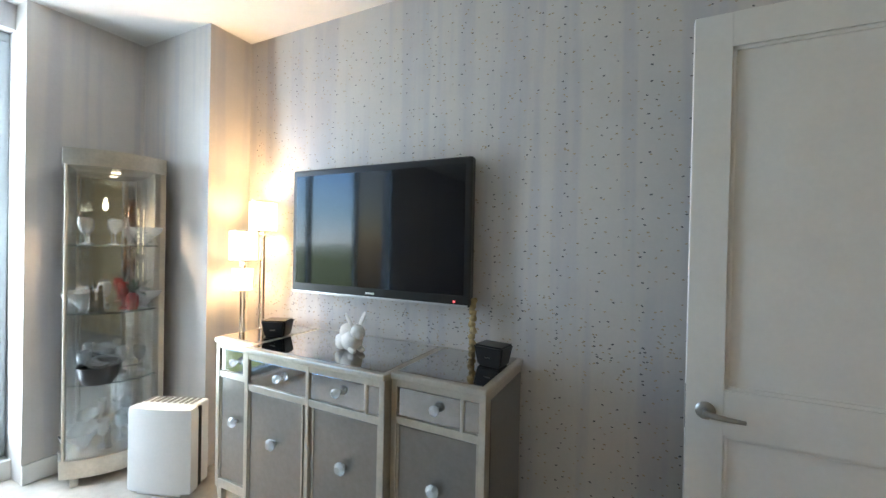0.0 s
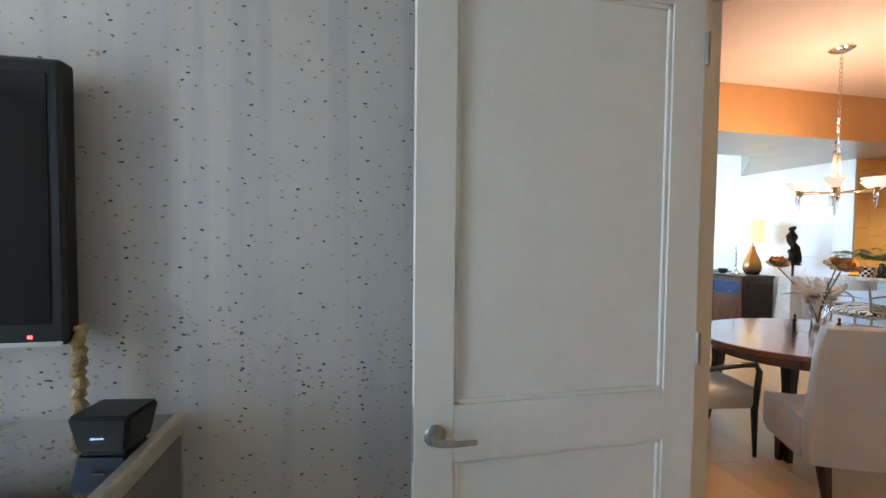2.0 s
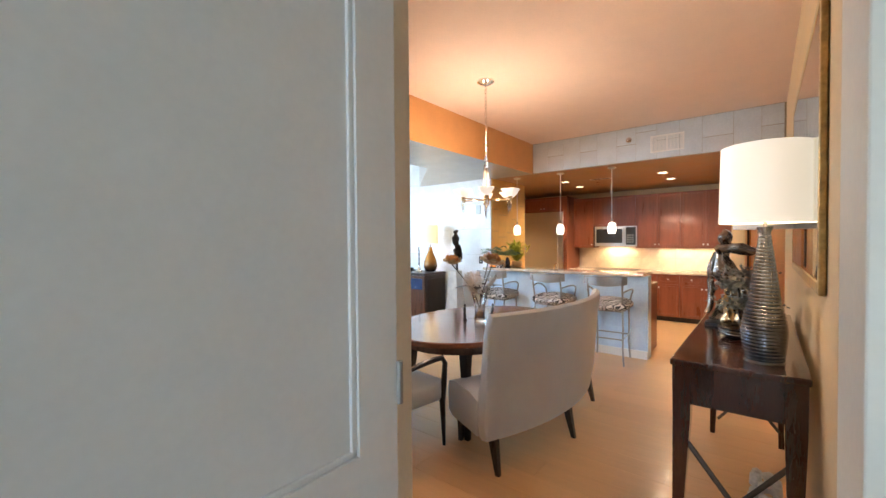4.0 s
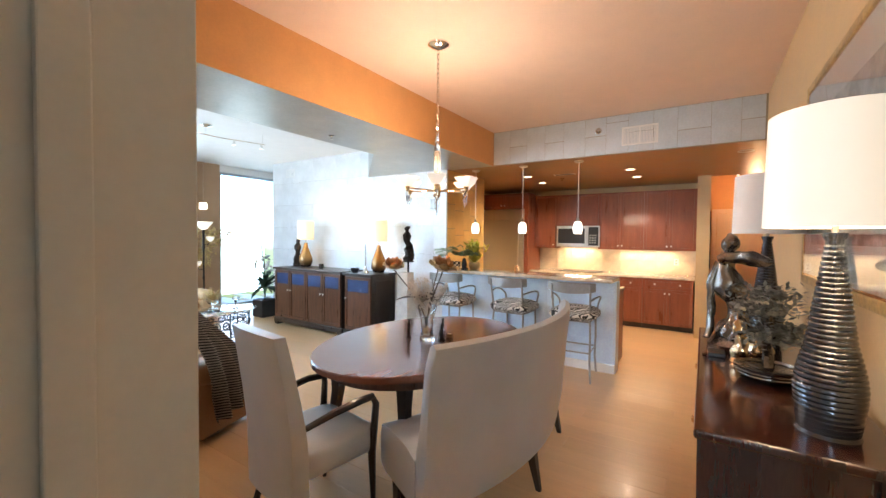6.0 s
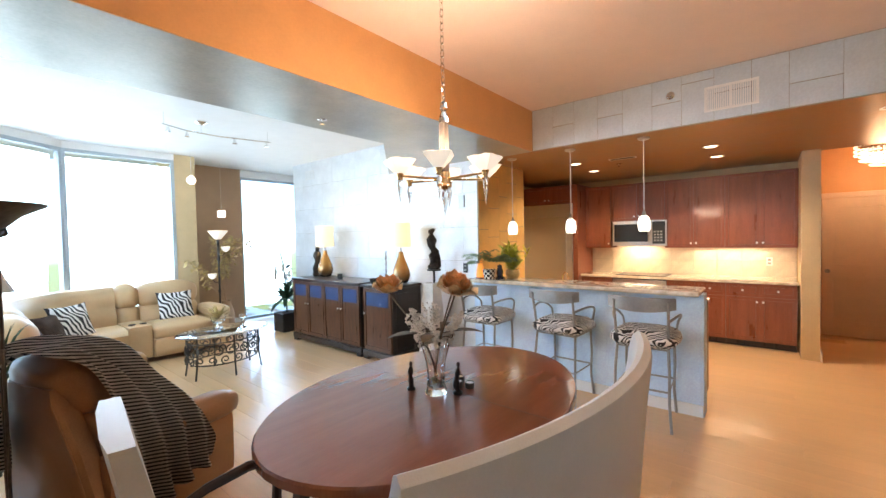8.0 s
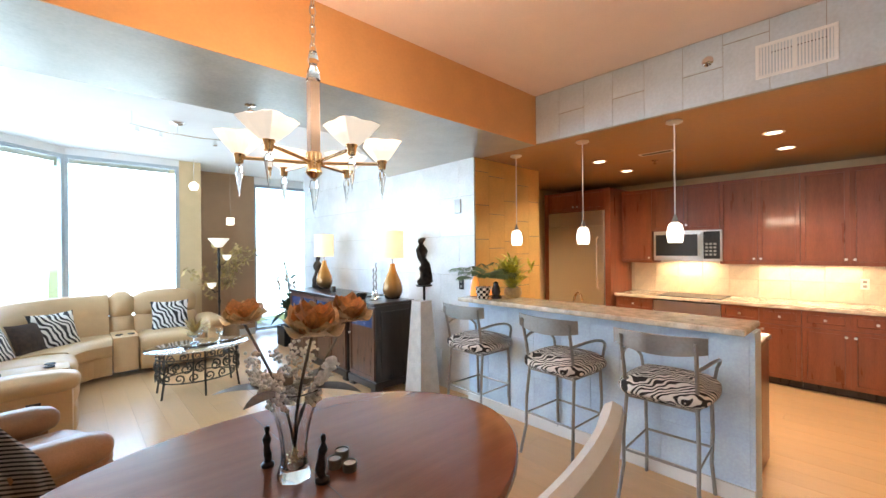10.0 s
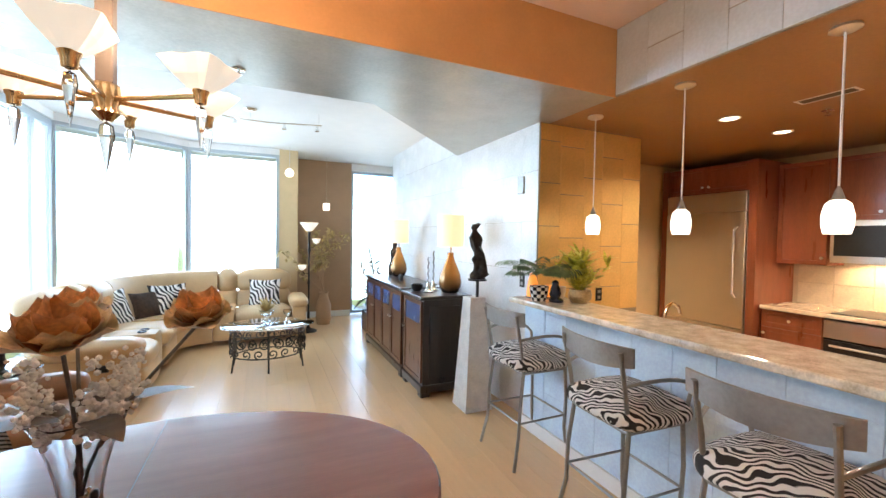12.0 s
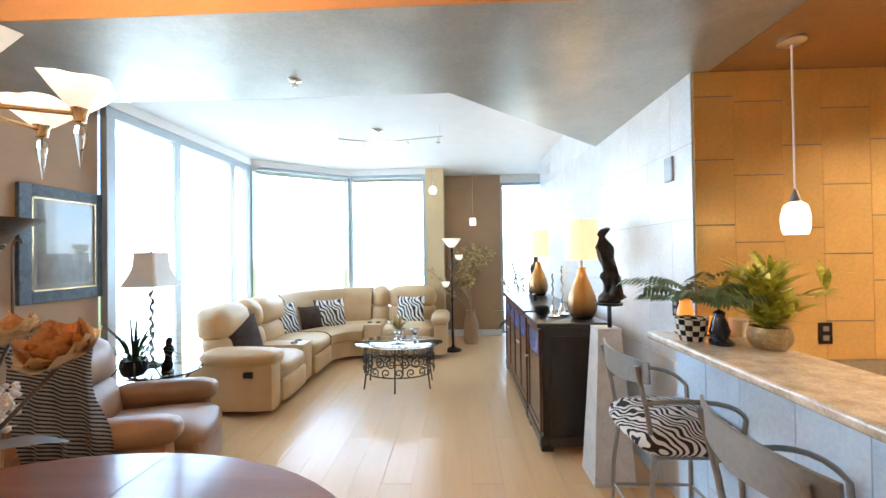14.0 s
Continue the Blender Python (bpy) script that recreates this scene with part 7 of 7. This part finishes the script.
def purifier():
    root = thing("air_purifier", "white curved-front air purifier on the carpet", "air purifier", (-2.675, 1.455, 0), 22)
    root.scale = (0.90, 0.90, 0.94)
    rows = []
    for z, k in ((0.02, 0.98), (0.04, 1.0), (0.52, 1.0), (0.545, 0.97)):
        rows.append([(0.22 * k * (i / 12 * 2 - 1), -0.115 - 0.02 * (1 - (i / 12 * 2 - 1) ** 2), z) for i in range(13)] + [(0.22 * k, -0.045, z), (-0.22 * k, -0.045, z)])
    part("front_panel", loft(rows), M_trim, root, "curved white front panel", True)
    part("body", box(-0.20, -0.045, 0.02, 0.20, 0.09, 0.55, 0.012), M_shade_white, root)
    part("side_grille", box(0.19, -0.043, 0.03, 0.215, -0.005, 0.54, 0.003), M_black, root, "dark side slot")
    for i in range(9):
        part("top_slat", box(-0.18 + i * 0.041, -0.03, 0.551, -0.165 + i * 0.041, 0.075, 0.556), M_pewter, root)
    part("foot", box(-0.15, -0.12, 0.0, 0.15, 0.08, 0.02, 0.006), M_trim, root)


purifier()


M_mirror_clear = material("mirror_glass", (0.80, 0.80, 0.79), 0.02, metal=1.0, vary=0.0, bump=0.0)
M_edge = material("green_glass_edge", (0.02, 0.045, 0.045), 0.15, vary=0.1, bump=0)


def curio():
    root = thing("curio_cabinet", "tall curved-glass curio cabinet with lit glassware shelves", "display cabinet", (-3.215, 1.385, 0), 71)
    # local: front bows towards -y
    w, d, h = 0.255, 0.085, 2.05

    def outline(k=1.0, n=16):
        return [(w * k * (i / n * 2 - 1), -d * k - 0.09 * k * (1 - (i / n * 2 - 1) ** 2)) for i in range(n + 1)] + [(w * k, d), (-w * k, d)]
    part("plinth", prism(outline(1.02), 0.05, 0.16), M_champagne, root)
    part("cornice", prism(outline(1.02), h - 0.10, h), M_champagne, root)
    part("back_mirror", box(-w + 0.02, d - 0.012, 0.16, w - 0.02, d - 0.004, h - 0.10), M_mirror_clear, root, "mirrored back")
    for s in (-1, 1):
        part("side_post", box(s * (w - 0.012) - (0.042 if s > 0 else 0.006), -d - 0.012, 0.16, s * (w - 0.012) + (0.014 if s > 0 else 0.006), -d + 0.02, h - 0.10, 0.003), M_champagne, root)
        part("side_panel", box(s * (w - 0.006) - 0.008, -d + 0.02, 0.16, s * (w - 0.006) + 0.008, d, h - 0.10), M_champagne if s > 0 else M_glass, root).visible_shadow = s > 0
        part("foot", box(s * 0.19 - 0.02, -0.12, 0, s * 0.19 + 0.02, -0.07, 0.05), M_champagne, root)
    n = 16
    fr = [(w * 0.96 * (i / n * 2 - 1), -d - 0.082 * (1 - (i / n * 2 - 1) ** 2)) for i in range(n + 1)]
    b = bmesh.new()
    lo, hi = [b.verts.new((x, y, 0.16)) for x, y in fr], [b.verts.new((x, y, h - 0.10)) for x, y in fr]
    for i in range(n):
        b.faces.new((lo[i], lo[i + 1], hi[i + 1], hi[i]))
    bmesh.ops.solidify(b, geom=b.faces[:], thickness=0.004)
    gl = part("curved_glass", b, M_glass, root, "bowed clear glass front", True)
    gl.visible_shadow = False
    shelves = (0.60, 1.04, 1.46)
    for z in shelves:
        part("shelf", prism([(x * 0.93, y * 0.93 if y < 0 else y - 0.02) for x, y in outline()], z, z + 0.007), M_glass, root, "glass shelf").visible_shadow = False
        part("shelf_edge", tube([(x * 0.93, y * 0.93, z + 0.0035) for x, y in outline()[:17]], 0.004, 5), M_edge, root, "dark green glass edge")
    part("interior_light", lathe([(0, h - 0.104), (0.03, h - 0.104), (0.03, h - 0.101)], 16), M_downlight, root)
    part("bulb", lathe([(0, 1.70), (0.014, 1.705), (0.022, 1.725), (0.014, 1.75), (0.008, 1.78), (0, 1.78)], 12, m=Matrix.Translation((-0.06, 0.03, 0))), M_downlight, root, "small lit bulb", True)
    return root


curio()
spot_lamp("curio_bulb", (-3.20, 1.38, 1.935), (-3.20, 1.38, 0), 60, (1.0, 0.78, 0.54), 110)
rnd = random.Random(15)
goblet = [(0, 0), (0.035, 0), (0.036, 0.005), (0.006, 0.015), (0.006, 0.07), (0.03, 0.09), (0.042, 0.13), (0.038, 0.17), (0.035, 0.17), (0.038, 0.13), (0.025, 0.095), (0, 0.08)]
bowlp = [(0, 0), (0.04, 0), (0.03, 0.012), (0.05, 0.04), (0.085, 0.09), (0.095, 0.12), (0.09, 0.12), (0.08, 0.09), (0.04, 0.045), (0, 0.03)]
M_ruby = material("ruby_glass", (0.45, 0.02, 0.03), 0.1, vary=0.1, bump=0, coat=0.6)
cm = pose(-3.215, 1.385, 0, 0, 0, 71)
for z, items in ((0.163, 4), (0.608, 4), (1.048, 4), (1.468, 3)):
    for i in range(items):
        lx = -0.17 + 0.33 * i / max(1, items - 1)
        p = cm @ Vector((lx, rnd.uniform(-0.07, -0.01), z))
        kind = (i + int(z * 10)) % 3
        g = thing("glass_bowl" if kind == 1 else "goblet", ("cut-glass bowl" if kind == 1 else "stemmed glass goblet") + " on a curio shelf", "glassware", p, 0, "curio glassware")
        part("body", lathe(bowlp if kind == 1 else goblet, 18), M_ruby if (z > 1 and z < 1.1 and i == 2) else M_crystal_clear, g, "", True)
p = cm @ Vector((-0.08, -0.10, 0.608))
tagged(part("oval_tray", moved(lathe([(0, 0), (0.085, 0), (0.11, 0.05), (0.115, 0.11), (0.108, 0.11), (0.10, 0.05), (0, 0.012)], 22), Matrix.Translation(p)), M_black, None, "", True), "dark oval tray on a curio shelf", "tray")
for k in range(3):
    p = cm @ Vector((-0.13 + 0.05 * k, -0.09, 0.163 if k == 2 else 1.048))
    figurine("silver_figurine", tuple(p), "small silver figurine on a curio shelf", "figurine", SLIM, M_silver_cast, 0.012, 70 + k)
p = cm @ Vector((0.09, -0.10, 1.048))
fl = thing("ruby_vase", "small ruby glass vase with dark leaves on a curio shelf", "vase", tuple(p))
part("vase", lathe([(0, 0), (0.03, 0), (0.04, 0.04), (0.035, 0.09), (0.02, 0.11), (0, 0.11)], 16), M_ruby, fl, "", True)
part("foliage", tuft(26, 0.14, 0.02, 0.10, (0.4, 1.4), 66, 0.8, 0.01), M_green_dark, fl)


def crystal_lamp(x, y, h, lower, label):
    root = thing("floor_lamp", label, "lamp", (x, y, 0), group="crystal lamps")
    part("base", lathe([(0, 0), (0.10, 0), (0.105, 0.015), (0.04, 0.03), (0, 0.035)], 20), M_chrome, root, "", True)
    top = h - 0.19
    for s in (-1, 1):
        part("rod", tube([(0.018 * s, 0, 0.03), (0.018 * s, 0, top)], 0.007, 8), M_chrome, root)
    n = 40
    rows = [[(r * (1 + 0.03 * (i % 2)) * math.cos(2 * math.pi * i / n), r * (1 + 0.03 * (i % 2)) * math.sin(2 * math.pi * i / n), z) for i in range(n)] for r, z in ((0.085, top), (0.085, h), (0.080, h), (0.080, top), (0.085, top))]
    part("shade", loft(rows, caps=False), M_shade_hot, root, "brightly lit pleated shade")
    for z in (top - 0.003, h + 0.003):
        part("ring", tube([(0.087 * math.cos(2 * math.pi * i / 24), 0.087 * math.sin(2 * math.pi * i / 24), z) for i in range(24)], 0.004, 6, closed=True), M_chrome, root)
    part("crystal_ball", lathe([(0, top - 0.05), (0.018, top - 0.045), (0.026, top - 0.027), (0.018, top - 0.008), (0, top - 0.003)], 10), M_crystal_clear, root, "cut crystal ball")
    if lower:
        # Narrower glowing sleeve below the crystal ball.
        part("lower_shade", lathe([(0.06, top - 0.20), (0.064, top - 0.06), (0.060, top - 0.06), (0.056, top - 0.20), (0.06, top - 0.20)], 24), M_shade_hot, root, "glowing sleeve below the crystal ball", True)
    point_lamp("bedside_bulb", (x, y, h - 0.10), 30.0, (1.0, 0.64, 0.32), 0.04)


M_shade_hot = glow("glowing_shade", (1.0, 0.80, 0.46), 3.2, (0.8, 0.7, 0.55))
crystal_lamp(-2.50, 1.79, 1.575, True, "tall chrome lamp with glowing crystal shade in the corner")
crystal_lamp(-2.40, 1.86, 1.77, False, "taller chrome lamp with small glowing shade behind it")
part("baseboard_nook", box(-3.455, 1.02, 0, -3.435, 1.655, 0.12, 0.004), M_trim)
tagged(bpy.data.objects["baseboard_nook"], "white baseboard beside the window", "baseboard", kind="structure")

# Small pressed flecks of the wallpaper, in loose vertical columns
M_fleck = material("dark_foil_fleck", (0.11, 0.11, 0.12), 0.45, metal=0.4, vary=0.3)
M_fleck_gold = material("gold_foil_fleck", (0.46, 0.36, 0.24), 0.45, metal=0.4, vary=0.3)
rnd = random.Random(99)
wall = bpy.data.objects["wall_bedroom_north"]
dark_cols = [(-0.107 + 0.355 * k + d, c, 0.012) for k in range(-7, 2) for d, c in ((0, 56), (0.165, 38), (0.235, 22))]
soft_cols = [(-0.107 + 0.355 * k + d, 46, 0.020) for k in range(-7, 2) for d in (0.04, 0.08, 0.125, 0.20, 0.28, 0.31)]
for mat, cols in ((M_fleck, dark_cols), (M_fleck_gold, soft_cols)):
    b = bmesh.new()
    for cxx, per, wob in cols:
        if not -2.6 < cxx < 0.95:
            continue
        for i in range(per):
            z = 0.30 + 2.6 * (i + rnd.uniform(-0.45, 0.45)) / per
            if i % 9 == 0:
                z = 1.12 + 0.10 * math.sin(cxx * 7) + rnd.gauss(0, 0.07)
            x = cxx + 0.010 * math.sin(z * 5 + cxx * 30) + rnd.gauss(0, wob)
            m = Matrix.Translation((x, 1.9645, z)) @ Matrix.Rotation(rnd.uniform(-0.5, 0.5), 4, "Y") @ Matrix.Scale(rnd.uniform(0.6, 1.0), 4)
            v = [b.verts.new(m @ Vector((px, -0.0007, pz))) for px, pz in ((-0.0075, 0.0), (-0.003, 0.0035), (0.004, 0.003), (0.0075, -0.0005), (0.003, -0.0038), (-0.004, -0.003))]
            b.faces.new(v)
    tagged(part("wallpaper_flecks", b, mat, wall), kind="stuff")

# ---- wall panels: thin metallic sheets with open joints ----
def panels(wall_name, mat, origin, ux, rows, w, gap=0.003, thick=0.004, stagger=0.5):
    """Thin sheets on a wall plane. rows: (z0, z1, start, end, offset)."""
    parent = bpy.data.objects[wall_name]
    cache = {}
    for z0, z1, s0, s1, off in rows:
        a = s0 - off
        while a < s1 - 0.02:
            p, q = max(a, s0), min(a + w, s1)
            if q - p > 0.03:
                key = (round(q - p, 3), round(z1 - z0, 3))
                if key not in cache:
                    b = box(-key[0] / 2 + gap / 2, -thick, -key[1] / 2 + gap / 2, key[0] / 2 - gap / 2, 0, key[1] / 2 - gap / 2, 0.0012, 1)
                    o = part("panel", b, mat, parent)
                    cache[key] = o.data
                else:
                    o = new("panel", cache[key])
                    o.parent = parent
                mid = (p + q) / 2
                o.location = (origin[0] + ux[0] * mid, origin[1] + ux[1] * mid, (z0 + z1) / 2)
                o.rotation_euler = (0, 0, math.atan2(ux[1], ux[0]))
            a += w


def stack(z0, z1, h, s0, s1, w):
    out, z, k = [], z0, 0
    while z < z1 - 0.02:
        out.append((z, min(z + h, z1), s0, s1, w * 0.5 * (k % 2)))
        z += h
        k += 1
    return out



def columns(wall_name, mat, origin, ux, length, w, z0, z1, h, seed, vgap=0.0012, hgap=0.006, thick=0.004):
    """Tall strips of metallic sheet, each cut across at heights of its own."""
    parent = bpy.data.objects[wall_name]
    rnd = random.Random(seed)
    s, k = 0.0, 0
    while s < length - 0.02:
        e = min(s + w * rnd.uniform(0.85, 1.15), length)
        cuts = [z0]
        z = z0 + h * (0.5 if k % 2 else 1.0) * rnd.uniform(0.85, 1.1)
        while z < z1 - 0.06:
            cuts.append(z)
            z += h * rnd.uniform(0.85, 1.15)
        cuts.append(z1)
        for a, c in zip(cuts, cuts[1:]):
            hw, hz = (e - s) / 2, (c - a) / 2
            o = part("panel", box(-hw + vgap / 2, -thick, -hz + hgap / 2, hw - vgap / 2, 0, hz - hgap / 2, 0.0008, 1), mat, parent)
            o.location = (origin[0] + ux[0] * (s + e) / 2, origin[1] + ux[1] * (s + e) / 2, (a + c) / 2)
            o.rotation_euler = (0, 0, math.atan2(ux[1], ux[0]))
        s, k = e, k + 1


columns("wall_gold", M_gold, (5.832, 4.469, 0), (1, 0), 1.146, 0.23, 0.905, DROP - 0.002, 0.40, 4)
panels("wall_silver", M_silver, (5.829, 8.6, 0), (0, -1), stack(0.0, CEIL, 0.42, 0, 4.12, 0.60), 0.60, 0.002)
columns("kitchen_bulkhead", M_bulk, (5.909, 3.775, 0), (0, -1), 2.9, 0.26, DROP + 0.006, CEIL - 0.002, 0.42, 8, 0.0025, 0.006)
columns("breakfast_bar", M_bar, (5.719, 4.465, 0), (0, -1), 2.29, 0.26, 0.105, 1.028, 0.62, 12, 0.004, 0.005)

# ---- floor planks ----
fl = bpy.data.objects["floor"]
pl = box(-0.0994, -0.9993, -0.012, 0.0994, 0.9993, 0.0, 0.0007, 1)
first = part("plank", pl, M_floor, fl)
n = 0
for i in range(0, 49):
    x = 1.10 + 0.2 * i
    y = -2.2 + (0.67 * i) % 2.0 - 2.0
    while y < 10.6:
        inside = 0.0 < y + 1 and y - 1 < 9.7 and (x < 7.2 or y < 6.2) and not (x > 9.0 and y > 1.8)
        if inside:
            o = first if n == 0 else new("plank", first.data)
            o.parent = fl
            o.location = (x, y, 0)
            n += 1
        y += 2.0
